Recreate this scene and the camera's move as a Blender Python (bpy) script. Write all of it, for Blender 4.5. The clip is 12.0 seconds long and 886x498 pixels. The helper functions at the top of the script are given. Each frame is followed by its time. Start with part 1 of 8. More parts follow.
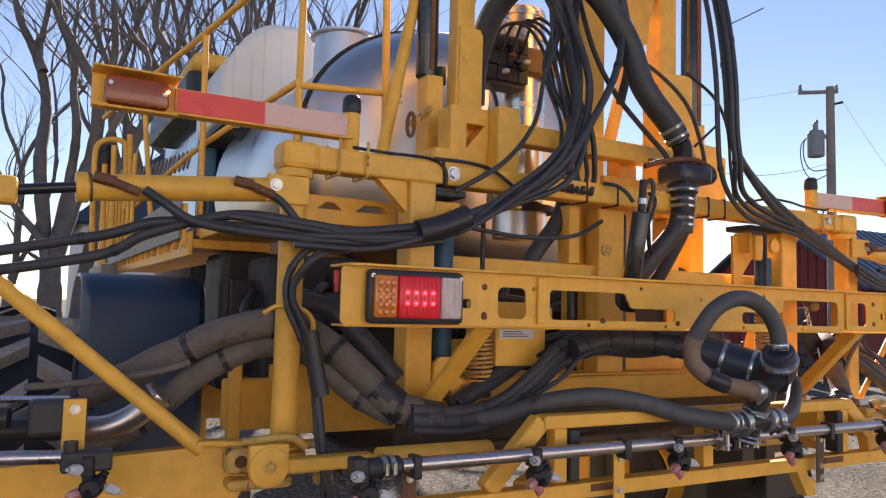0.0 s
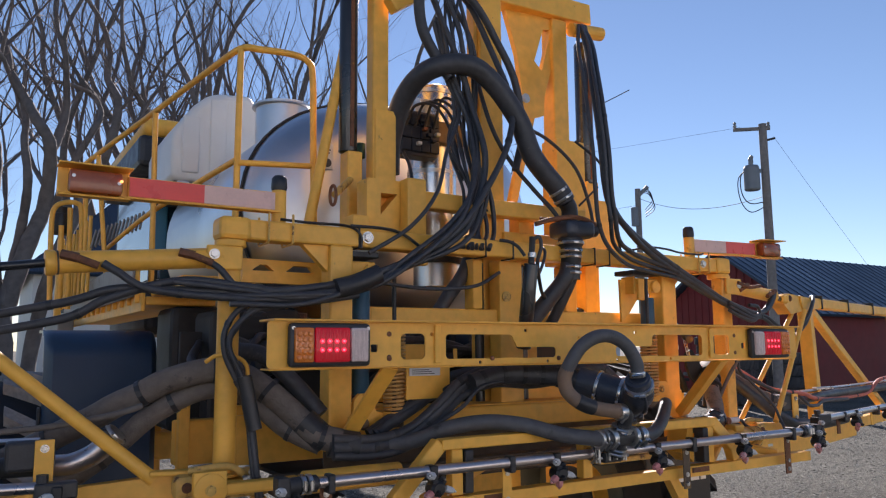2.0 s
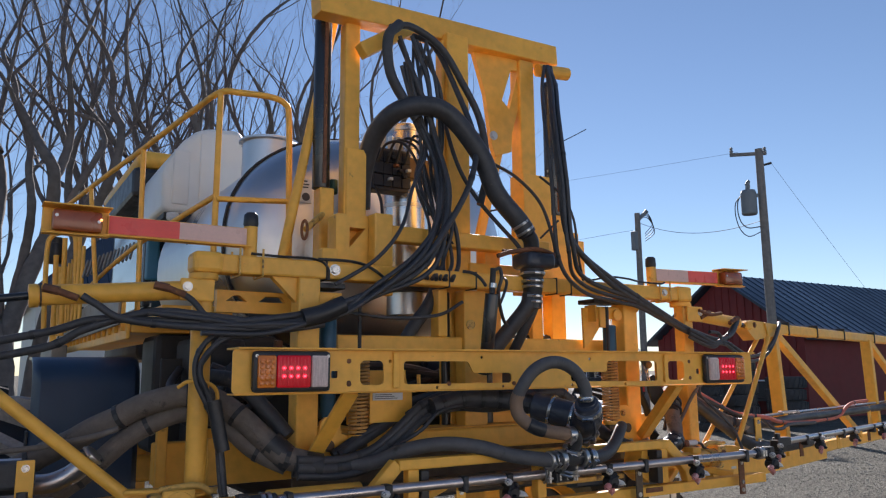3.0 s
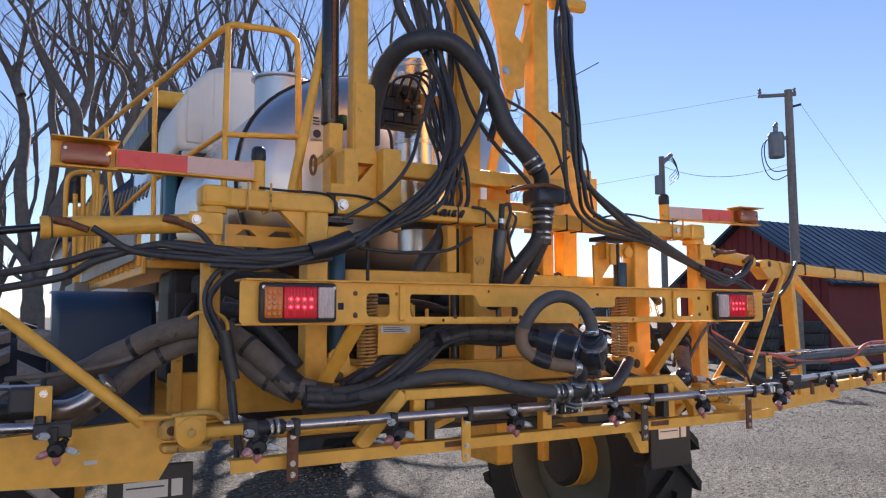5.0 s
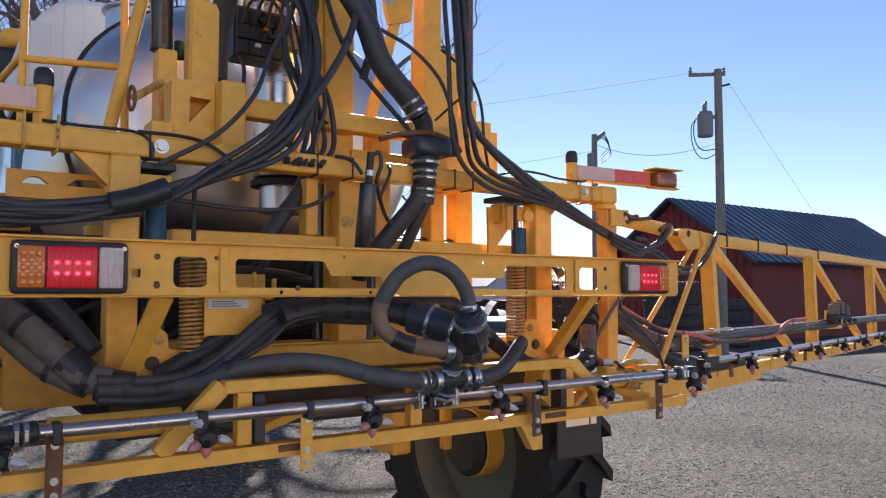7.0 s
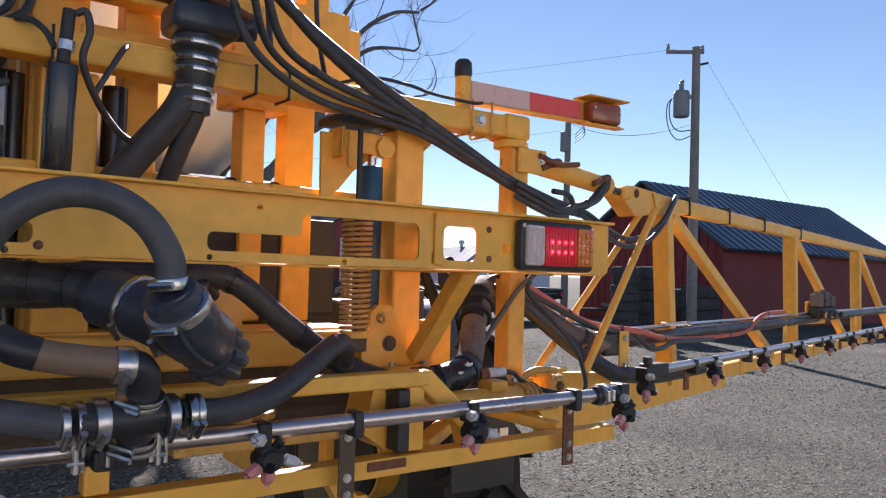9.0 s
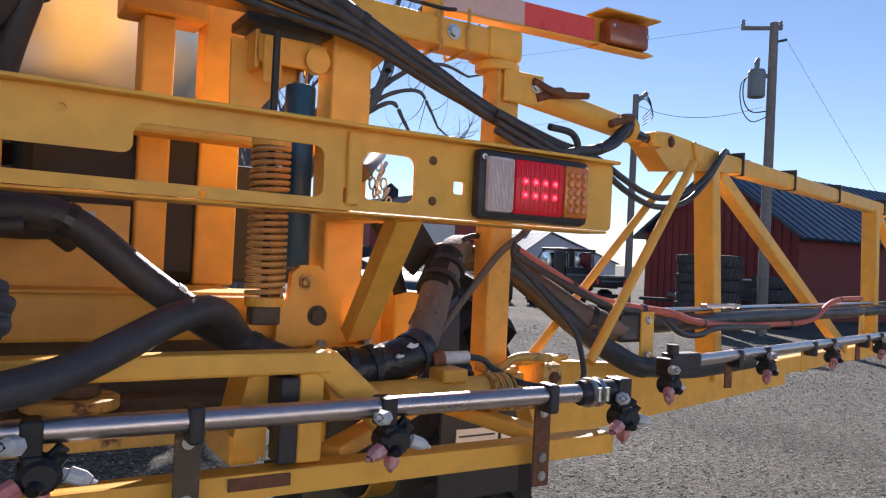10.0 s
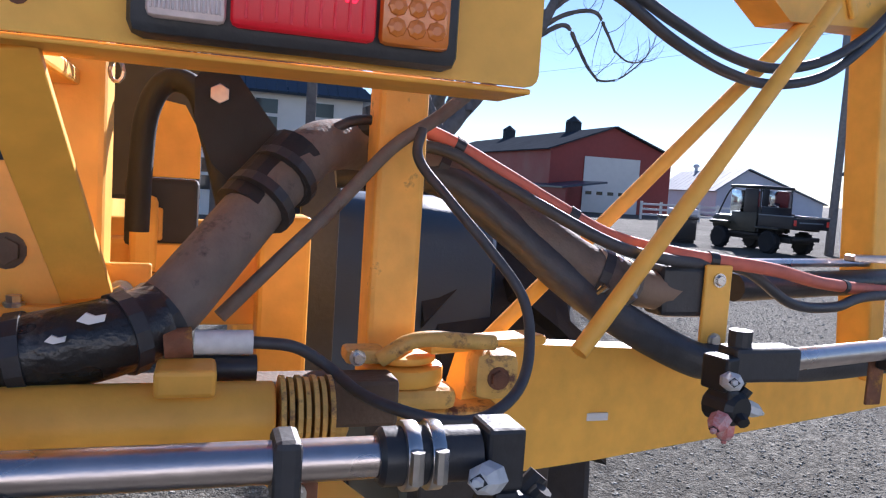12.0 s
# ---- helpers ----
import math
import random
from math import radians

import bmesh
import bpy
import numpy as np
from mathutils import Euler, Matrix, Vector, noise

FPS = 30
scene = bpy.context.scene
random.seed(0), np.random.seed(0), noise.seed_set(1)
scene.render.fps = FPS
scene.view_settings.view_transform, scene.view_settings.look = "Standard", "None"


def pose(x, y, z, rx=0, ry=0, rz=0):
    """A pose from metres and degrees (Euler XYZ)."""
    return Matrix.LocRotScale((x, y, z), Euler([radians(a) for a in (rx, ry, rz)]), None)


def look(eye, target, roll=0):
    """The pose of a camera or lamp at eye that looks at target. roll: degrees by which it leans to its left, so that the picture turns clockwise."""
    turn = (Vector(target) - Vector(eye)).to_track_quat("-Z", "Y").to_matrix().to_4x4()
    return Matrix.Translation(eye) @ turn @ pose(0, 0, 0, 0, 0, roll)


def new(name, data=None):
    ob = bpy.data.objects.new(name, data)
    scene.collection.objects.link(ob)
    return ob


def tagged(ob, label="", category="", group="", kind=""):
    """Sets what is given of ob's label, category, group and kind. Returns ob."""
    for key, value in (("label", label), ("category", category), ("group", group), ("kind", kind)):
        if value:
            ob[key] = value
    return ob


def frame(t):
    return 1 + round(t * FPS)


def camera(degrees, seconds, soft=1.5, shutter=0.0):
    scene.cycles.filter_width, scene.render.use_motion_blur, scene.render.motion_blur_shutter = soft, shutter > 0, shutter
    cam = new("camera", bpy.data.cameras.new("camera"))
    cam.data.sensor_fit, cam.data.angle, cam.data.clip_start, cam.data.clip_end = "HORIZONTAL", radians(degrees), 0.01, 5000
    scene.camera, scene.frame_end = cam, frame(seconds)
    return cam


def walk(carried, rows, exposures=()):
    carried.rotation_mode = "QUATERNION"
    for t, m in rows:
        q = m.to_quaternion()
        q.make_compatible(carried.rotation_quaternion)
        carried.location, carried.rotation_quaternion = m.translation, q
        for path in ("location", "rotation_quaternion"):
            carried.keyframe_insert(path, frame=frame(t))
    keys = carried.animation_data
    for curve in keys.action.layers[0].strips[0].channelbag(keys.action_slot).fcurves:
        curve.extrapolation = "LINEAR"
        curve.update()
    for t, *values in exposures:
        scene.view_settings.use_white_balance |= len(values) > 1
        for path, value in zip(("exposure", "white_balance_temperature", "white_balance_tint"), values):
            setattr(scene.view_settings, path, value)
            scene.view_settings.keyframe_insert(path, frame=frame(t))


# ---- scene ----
cam = camera(60.9, 12.0, 1.2)
PATH = [
    (0, (-2.018, -1.649, 1.569), (-1.053, 0.095, 1.728), 1.56),
    (0.5, (-1.965, -1.780, 1.561), (-1.031, -0.021, 1.747), 1.36),
    (1, (-1.995, -1.891, 1.566), (-1.030, -0.149, 1.754), 0.54),
    (1.5, (-2.064, -1.991, 1.571), (-1.046, -0.282, 1.778), -0.31),
    (2, (-2.097, -2.118, 1.585), (-1.046, -0.436, 1.845), -0.39),
    (2.5, (-2.071, -2.264, 1.590), (-1.019, -0.592, 1.903), -0.47),
    (3, (-2.055, -2.364, 1.591), (-1.018, -0.684, 1.913), -0.44),
    (5, (-2.003, -2.393, 1.551), (-1.009, -0.667, 1.728), -0.12),
    (5.5, (-1.978, -2.385, 1.551), (-1.003, -0.646, 1.703), -0.37),
    (6, (-1.898, -2.339, 1.551), (-0.900, -0.610, 1.679), -0.50),
    (6.5, (-1.694, -2.194, 1.548), (-0.624, -0.508, 1.668), -0.14),
    (7, (-1.474, -2.056, 1.533), (-0.338, -0.415, 1.650), 0.07),
    (7.2, (-1.367, -1.986, 1.523), (-0.213, -0.357, 1.641), 0.18),
    (8.8, (-0.603, -1.498, 1.533), (0.600, 0.098, 1.602), 1.94),
    (9, (-0.462, -1.417, 1.517), (0.728, 0.189, 1.581), 1.69),
    (9.5, (-0.197, -1.300, 1.492), (0.937, 0.347, 1.538), 2.27),
    (10, (0.060, -1.147, 1.455), (1.108, 0.556, 1.476), 2.77),
    (10.5, (0.239, -1.031, 1.457), (1.158, 0.745, 1.425), 3.26),
    (11, (0.445, -0.949, 1.440), (1.190, 0.905, 1.354), 3.88),
    (11.5, (0.675, -0.830, 1.426), (1.311, 1.062, 1.306), 4.47),
    (12, (0.904, -0.636, 1.432), (1.518, 1.259, 1.254), 3.79),
]
walk(cam, [(t, look(eye, target, roll)) for t, eye, target, roll in PATH],
     [(0, 1.74, 7200, 23), (0.6, 1.66, 6950, 23), (1.5, 1.48, 6250, 22), (2.4, 1.17, 6360, 17), (3.2, 1.15, 6330, 16),
      (4.8, 1.52, 6300, 22), (7.2, 1.49, 6300, 22), (9.0, 1.37, 6250, 20), (10.5, 1.31, 6150, 20), (11.0, 1.57, 5980, 23), (11.5, 1.73, 5950, 23), (12.0, 1.60, 5700, 20)])

# ---- world, sun ----
SUN_AZ, SUN_EL = radians(34.0), radians(28.0)      # azimuth from +y towards +x
world = bpy.data.worlds.new("sky")
scene.world = world
world.use_nodes = True
wn = world.node_tree
sky = wn.nodes.new("ShaderNodeTexSky")
sky.sky_type, sky.sun_disc = "NISHITA", False
sky.sun_elevation, sky.sun_rotation = SUN_EL, SUN_AZ
sky.air_density, sky.dust_density, sky.ozone_density = 0.94, 0.01, 2.4
wn.links.new(sky.outputs["Color"], wn.nodes["Background"].inputs["Color"])
wn.nodes["Background"].inputs["Strength"].default_value = 0.049
sun_data = bpy.data.lights.new("sun", "SUN")
sun_data.energy, sun_data.angle, sun_data.color = 4.0, radians(0.53), (1.0, 0.94, 0.85)
sun = new("sun", sun_data)
sun_way = Vector((math.sin(SUN_AZ) * math.cos(SUN_EL), math.cos(SUN_AZ) * math.cos(SUN_EL), math.sin(SUN_EL)))
sun.matrix_world = look(sun_way * 60, (0, 0, 0))


# ---- materials ----
def surface(name, colour, rough=0.5, metal=0.0, vary=0.12, grain=30.0, stain=None, stain_at=0.62, stain_scale=6.0,
            bump=0.0, bump_scale=120.0, rough_vary=0.1, coat=0.0, noise_detail=5.0, spec=0.5):
    """Painted or plain surface: large and small colour changes, optional stain spots, uneven gloss and relief."""
    m = bpy.data.materials.new(name)
    m.use_nodes = True
    n, l = m.node_tree.nodes, m.node_tree.links
    b = n["Principled BSDF"]
    b.inputs["Metallic"].default_value = metal
    b.inputs["Coat Weight"].default_value = coat
    b.inputs["Specular IOR Level"].default_value = spec
    tc = n.new("ShaderNodeTexCoord")
    info = n.new("ShaderNodeObjectInfo")
    shift = n.new("ShaderNodeVectorMath")
    shift.operation = "MULTIPLY_ADD"
    shift.inputs[1].default_value = (1, 1, 1)
    l.new(tc.outputs["Object"], shift.inputs[0])
    spread = n.new("ShaderNodeMath")
    spread.operation = "MULTIPLY"
    spread.inputs[1].default_value = 37.0
    l.new(info.outputs["Random"], spread.inputs[0])
    l.new(spread.outputs[0], shift.inputs[2])

    def tex(scale, detail):
        t = n.new("ShaderNodeTexNoise")
        t.inputs["Scale"].default_value, t.inputs["Detail"].default_value = scale, detail
        l.new(shift.outputs[0], t.inputs["Vector"])
        return t

    big, small = tex(grain * 0.12, 3), tex(grain, noise_detail)
    add = n.new("ShaderNodeMath")
    add.operation = "ADD"
    l.new(big.outputs["Fac"], add.inputs[0])
    l.new(small.outputs["Fac"], add.inputs[1])
    ramp = n.new("ShaderNodeMapRange")
    ramp.inputs["From Min"].default_value, ramp.inputs["From Max"].default_value = 0.6, 1.4
    ramp.inputs["To Min"].default_value, ramp.inputs["To Max"].default_value = 1 - vary, 1 + vary
    l.new(add.outputs[0], ramp.inputs["Value"])
    tint = n.new("ShaderNodeVectorMath")
    tint.operation = "SCALE"
    tint.inputs[0].default_value = colour
    l.new(ramp.outputs[0], tint.inputs["Scale"])
    out = tint.outputs[0]
    if stain:
        spots = tex(stain_scale, 8)
        spots.inputs["Roughness"].default_value = 0.7
        edge = n.new("ShaderNodeMapRange")
        edge.inputs["From Min"].default_value, edge.inputs["From Max"].default_value = stain_at, stain_at + 0.09
        l.new(spots.outputs["Fac"], edge.inputs["Value"])
        mix = n.new("ShaderNodeMix")
        mix.data_type = "RGBA"
        l.new(edge.outputs[0], mix.inputs["Factor"])
        l.new(out, mix.inputs["A"])
        mix.inputs["B"].default_value = (*stain, 1)
        out = mix.outputs["Result"]
    l.new(out, b.inputs["Base Color"])
    rr = n.new("ShaderNodeMapRange")
    rr.inputs["To Min"].default_value, rr.inputs["To Max"].default_value = max(rough - rough_vary, 0.03), min(rough + rough_vary, 1)
    rr.inputs["From Min"].default_value, rr.inputs["From Max"].default_value = 0.3, 0.7
    l.new(big.outputs["Fac"], rr.inputs["Value"])
    l.new(rr.outputs[0], b.inputs["Roughness"])
    if bump:
        rel = tex(bump_scale, 4)
        bp = n.new("ShaderNodeBump")
        bp.inputs["Strength"].default_value, bp.inputs["Distance"].default_value = bump, 0.01
        l.new(rel.outputs["Fac"], bp.inputs["Height"])
        l.new(bp.outputs[0], b.inputs["Normal"])
    return m


def clear(name, colour, rough=0.02, transmission=1.0):
    m = surface(name, colour, rough, vary=0.02)
    m.node_tree.nodes["Principled BSDF"].inputs["Transmission Weight"].default_value = transmission
    return m


def glowing(name, colour, strength):
    m = surface(name, colour, 0.3)
    b = m.node_tree.nodes["Principled BSDF"]
    b.inputs["Emission Color"].default_value = (*colour, 1)
    b.inputs["Emission Strength"].default_value = strength
    return m


def gravel_ground(name):
    """Crushed limestone: loose stones of two sizes in pale dust, with darker wheel-worn patches."""
    m = bpy.data.materials.new(name)
    m.use_nodes = True
    n, l = m.node_tree.nodes, m.node_tree.links
    b = n["Principled BSDF"]
    tc = n.new("ShaderNodeTexCoord")
    cells, cells2, patch = n.new("ShaderNodeTexVoronoi"), n.new("ShaderNodeTexVoronoi"), n.new("ShaderNodeTexNoise")
    cells.inputs["Scale"].default_value, cells2.inputs["Scale"].default_value = 32.0, 75.0
    patch.inputs["Scale"].default_value, patch.inputs["Detail"].default_value = 0.35, 6
    for t in (cells, cells2, patch):
        l.new(tc.outputs["Object"], t.inputs["Vector"])
    sep = n.new("ShaderNodeSeparateColor")
    l.new(cells.outputs["Color"], sep.inputs[0])
    ramp = n.new("ShaderNodeValToRGB")
    for p, c in ((0.0, (0.058, 0.053, 0.043)), (1.0, (0.262, 0.252, 0.214))):
        e = ramp.color_ramp.elements[int(p)]
        e.color = (*c, 1)
    l.new(sep.outputs[0], ramp.inputs[0])
    sep2 = n.new("ShaderNodeSeparateColor")
    l.new(cells2.outputs["Color"], sep2.inputs[0])
    ramp2 = n.new("ShaderNodeValToRGB")
    ramp2.color_ramp.elements[0].color, ramp2.color_ramp.elements[1].color = (0.054, 0.049, 0.039, 1), (0.216, 0.209, 0.178, 1)
    l.new(sep2.outputs[1], ramp2.inputs[0])
    mix = n.new("ShaderNodeMix")
    mix.data_type = "RGBA"
    mix.inputs["Factor"].default_value = 0.45
    l.new(ramp.outputs[0], mix.inputs["A"])
    l.new(ramp2.outputs[0], mix.inputs["B"])
    shade = n.new("ShaderNodeMapRange")
    shade.inputs["From Min"].default_value, shade.inputs["From Max"].default_value = 0.3, 0.7
    shade.inputs["To Min"].default_value, shade.inputs["To Max"].default_value = 0.66, 1.08
    l.new(patch.outputs["Fac"], shade.inputs["Value"])
    clump = n.new("ShaderNodeTexNoise")
    clump.inputs["Scale"].default_value, clump.inputs["Detail"].default_value, clump.inputs["Roughness"].default_value = 11.0, 9, 0.72
    l.new(tc.outputs["Object"], clump.inputs["Vector"])
    rough_mix = n.new("ShaderNodeMapRange")
    rough_mix.inputs["From Min"].default_value, rough_mix.inputs["From Max"].default_value = 0.32, 0.68
    rough_mix.inputs["To Min"].default_value, rough_mix.inputs["To Max"].default_value = 0.35, 1.55
    l.new(clump.outputs["Fac"], rough_mix.inputs["Value"])
    both = n.new("ShaderNodeMath")
    both.operation = "MULTIPLY"
    l.new(shade.outputs[0], both.inputs[0])
    l.new(rough_mix.outputs[0], both.inputs[1])
    sc = n.new("ShaderNodeVectorMath")
    sc.operation = "SCALE"
    l.new(mix.outputs["Result"], sc.inputs[0])
    l.new(both.outputs[0], sc.inputs["Scale"])
    l.new(sc.outputs[0], b.inputs["Base Color"])
    b.inputs["Roughness"].default_value = 0.95
    b.inputs["Specular IOR Level"].default_value = 0.15
    rel = n.new("ShaderNodeMath")
    rel.operation = "ADD"
    l.new(cells.outputs["Distance"], rel.inputs[0])
    l.new(cells2.outputs["Distance"], rel.inputs[1])
    bp = n.new("ShaderNodeBump")
    bp.inputs["Strength"].default_value, bp.inputs["Distance"].default_value = 1.0, 0.013
    bp.invert = True
    l.new(rel.outputs[0], bp.inputs["Height"])
    l.new(bp.outputs[0], b.inputs["Normal"])
    return m


YELLOW = surface("yellow_paint", (0.93, 0.475, 0.066), 0.48, vary=0.17, grain=22, stain=(0.22, 0.095, 0.035), stain_at=0.658, stain_scale=10, bump=0.06, bump_scale=160)
STAINED = surface("rust_stained_yellow_paint", (0.88, 0.45, 0.075), 0.52, vary=0.2, grain=26, stain=(0.27, 0.125, 0.045), stain_at=0.595, stain_scale=13, bump=0.1, bump_scale=140)
CAST = surface("weathered_yellow_casting", (0.72, 0.42, 0.10), 0.55, vary=0.25, grain=40, stain=(0.15, 0.062, 0.035), stain_at=0.535, stain_scale=19, bump=0.2)
SPRING = surface("faded_yellow_spring", (0.62, 0.34, 0.10), 0.6, vary=0.2, grain=60, stain=(0.3, 0.17, 0.07), stain_at=0.55, stain_scale=30)
RUSTY = surface("rusty_bracket", (0.19, 0.075, 0.035), 0.75, vary=0.4, grain=60, stain=(0.42, 0.20, 0.03), stain_at=0.6, stain_scale=25, bump=0.3)
GREY_HOSE = surface("dust_greyed_rubber", (0.094, 0.092, 0.095), 0.6, vary=0.3, grain=30, stain=(0.03, 0.028, 0.028), stain_at=0.6, stain_scale=9, bump=0.15)
MATT_BLACK = surface("matt_black_steel", (0.013, 0.013, 0.014), 0.65, vary=0.3, grain=30, bump=0.1)
BLACK = surface("black_plastic", (0.030, 0.030, 0.033), 0.45, vary=0.25, grain=80, bump=0.08)
RUBBER = surface("black_rubber_hose", (0.050, 0.049, 0.053), 0.5, vary=0.35, grain=40, stain=(0.12, 0.105, 0.09), stain_at=0.63, stain_scale=14, bump=0.1, bump_scale=200)
DUSTY = surface("dusty_hose_sleeve", (0.155, 0.127, 0.106), 0.75, vary=0.3, grain=35, stain=(0.035, 0.03, 0.028), stain_at=0.58, stain_scale=10, bump=0.25)
BROWN_HOSE = surface("tan_weathered_hose", (0.24, 0.155, 0.10), 0.6, vary=0.2, grain=25, stain=(0.08, 0.06, 0.05), stain_at=0.62, stain_scale=8, bump=0.1)
WRAP = surface("torn_black_wrap", (0.018, 0.018, 0.02), 0.32, vary=0.3, grain=30, stain=(0.09, 0.075, 0.06), stain_at=0.6, stain_scale=12, bump=0.5, bump_scale=45)
RED_WIRE = surface("faded_red_conduit", (0.55, 0.14, 0.09), 0.6, vary=0.2, grain=40)
STEEL = surface("stainless_tube", (0.60, 0.53, 0.51), 0.33, 1.0, vary=0.12, grain=60, bump=0.03)
TANKMETAL = surface("brushed_stainless_tank", (0.63, 0.62, 0.62), 0.33, 1.0, vary=0.08, grain=8, bump=0.03, bump_scale=60)
CHROME = surface("zinc_clamp", (0.58, 0.56, 0.54), 0.3, 1.0, vary=0.2, grain=90)
CHROMEROD = surface("chromed_rod", (0.55, 0.53, 0.52), 0.12, 1.0, vary=0.06, grain=30)
DARKROD = surface("dark_cylinder_paint", (0.018, 0.019, 0.022), 0.3, vary=0.2, grain=20, coat=0.3)
BLUE = surface("blue_grey_paint", (0.020, 0.080, 0.14), 0.4, vary=0.15, grain=20, bump=0.05)
NAVY = surface("dark_blue_fender", (0.015, 0.041, 0.088), 0.42, vary=0.2, grain=6, stain=(0.07, 0.075, 0.08), stain_at=0.7, stain_scale=5, bump=0.06)
TYRE = surface("tyre_rubber", (0.014, 0.015, 0.018), 0.75, vary=0.35, grain=25, stain=(0.05, 0.047, 0.045), stain_at=0.66, stain_scale=7, bump=0.2)
# worn lugs; the light caught by their tops is also in this pale grey
WORN_LIT_LUG = surface("worn_lit_tyre_lug", (0.34, 0.32, 0.30), 0.8, vary=0.3, grain=40, bump=0.2)
RIM = surface("dusty_wheel_rim", (0.115, 0.13, 0.115), 0.6, vary=0.15, grain=10)
WHITE = surface("white_poly_tank", (0.78, 0.77, 0.73), 0.42, vary=0.05, grain=8, bump=0.04)
NOZ_WHITE = surface("grey_white_nozzle_cap", (0.60, 0.60, 0.59), 0.6, vary=0.2, grain=90)
NOZ_PINK = surface("faded_red_nozzle_cap", (0.62, 0.22, 0.21), 0.5, vary=0.3, grain=80, stain=(0.62, 0.40, 0.38), stain_at=0.5, stain_scale=40)
NOZ_BLACK = surface("black_nozzle_body", (0.016, 0.016, 0.018), 0.5, vary=0.2, grain=80)
RED_TAPE = surface("red_reflective_tape", (0.90, 0.075, 0.05), 0.32, vary=0.06, grain=120, coat=0.3)
PINK_TAPE = surface("white_pinkish_reflective_tape", (0.80, 0.50, 0.42), 0.32, vary=0.06, grain=120, coat=0.3)
AMBER = surface("amber_lens", (0.75, 0.20, 0.02), 0.22, vary=0.1, grain=60, coat=0.5)
AMBER_DARK = surface("dull_amber_marker_lens", (0.34, 0.075, 0.018), 0.3, vary=0.15, grain=60, coat=0.4)
RED_LENS = glowing("lit_red_lens", (0.50, 0.005, 0.014), 0.10)
RED_GLOW = glowing("red_reflector_cell", (0.95, 0.012, 0.05), 0.45)
LED = glowing("red_led", (1.0, 0.05, 0.07), 2.2)
WHITE_LENS = surface("clear_reversing_lens", (0.74, 0.60, 0.56), 0.25, vary=0.2, grain=120, coat=0.5)
LABEL = surface("white_sticker", (0.72, 0.70, 0.68), 0.5, vary=0.06)
LABEL_RED = surface("red_sticker_print", (0.55, 0.04, 0.03), 0.5)
INK = surface("dark_sticker_print", (0.06, 0.06, 0.07), 0.6)
GRIME = surface("grimy_brown_steel", (0.12, 0.08, 0.05), 0.7, vary=0.4, grain=20, stain=(0.45, 0.25, 0.06), stain_at=0.6, stain_scale=6, bump=0.2)
DULL_STEEL = surface("dull_rust_streaked_steel", (0.11, 0.09, 0.065), 0.42, vary=0.3, grain=25, stain=(0.07, 0.04, 0.025), stain_at=0.55, stain_scale=14)
# dark metal: the shade on tucked-away parts is put into this near-black
SHADOW_PART = surface("dark_metal_with_shade", (0.03, 0.028, 0.028), 0.6, vary=0.3, grain=20)
PUMP = surface("black_pump_casting", (0.042, 0.048, 0.066), 0.36, vary=0.2, grain=40, bump=0.15)
SOLENOID = surface("blue_black_solenoid", (0.014, 0.019, 0.034), 0.5, vary=0.2, grain=60)
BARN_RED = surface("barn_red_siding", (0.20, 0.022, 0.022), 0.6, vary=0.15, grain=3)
# lighter copy of the barn red, with daylight put into the colour
BARN_RED_LIT = surface("lit_red_siding", (0.30, 0.05, 0.04), 0.6, vary=0.12, grain=3)
ROOF_BLUE = surface("dark_blue_metal_roof", (0.035, 0.055, 0.085), 0.35, 0.0, vary=0.15, grain=2)
ROOF_GREY = surface("grey_shingle_roof", (0.055, 0.062, 0.072), 0.95, vary=0.2, grain=5, spec=0.0)
SIDING = surface("white_siding", (0.72, 0.70, 0.66), 0.6, vary=0.06, grain=2)
SHED_ROOF = surface("weathered_metal_shed_roof", (0.27, 0.29, 0.32), 0.7, vary=0.1, grain=2, spec=0.15)
GALV = surface("dull_galvanised_steel", (0.25, 0.235, 0.21), 0.55, vary=0.25, grain=14, stain=(0.16, 0.11, 0.06), stain_at=0.6, stain_scale=8)
PALE_METAL = surface("pale_metal_shed", (0.62, 0.63, 0.68), 0.6, vary=0.06, grain=2, spec=0.2)
GLASS = surface("window_glass", (0.02, 0.03, 0.035), 0.06, vary=0.05, grain=2)
CAB_GLASS = surface("tinted_cab_glass", (0.02, 0.05, 0.07), 0.05, vary=0.05, grain=2, coat=0.5)
BARK = surface("grey_brown_bark", (0.15, 0.128, 0.118), 0.9, vary=0.4, grain=6, bump=0.6, bump_scale=25)
TWIG = surface("bare_twigs", (0.16, 0.13, 0.12), 0.9, vary=0.3, grain=6)
POLE_WOOD = surface("weathered_pole_wood", (0.24, 0.215, 0.20), 0.85, vary=0.3, grain=8, bump=0.3, bump_scale=40)
WIRE = surface("dark_wire", (0.03, 0.03, 0.035), 0.6)
GREY_CAN = surface("grey_transformer_paint", (0.22, 0.24, 0.26), 0.5, vary=0.1, grain=6)
GRAVEL = gravel_ground("limestone_gravel")


def stone_mix(name):
    """Broken limestone, each stone of its own shade."""
    m = surface(name, (0.3, 0.27, 0.235), 0.9, vary=0.2, grain=60, bump=0.2)
    n, l = m.node_tree.nodes, m.node_tree.links
    geo, ramp = n.new("ShaderNodeNewGeometry"), n.new("ShaderNodeValToRGB")
    ramp.color_ramp.elements[0].color, ramp.color_ramp.elements[1].color = (0.14, 0.137, 0.118, 1), (0.385, 0.38, 0.34, 1)
    l.new(geo.outputs["Random Per Island"], ramp.inputs[0])
    l.new(ramp.outputs[0], n["Principled BSDF"].inputs["Base Color"])
    return m


STONE = stone_mix("broken_limestone")


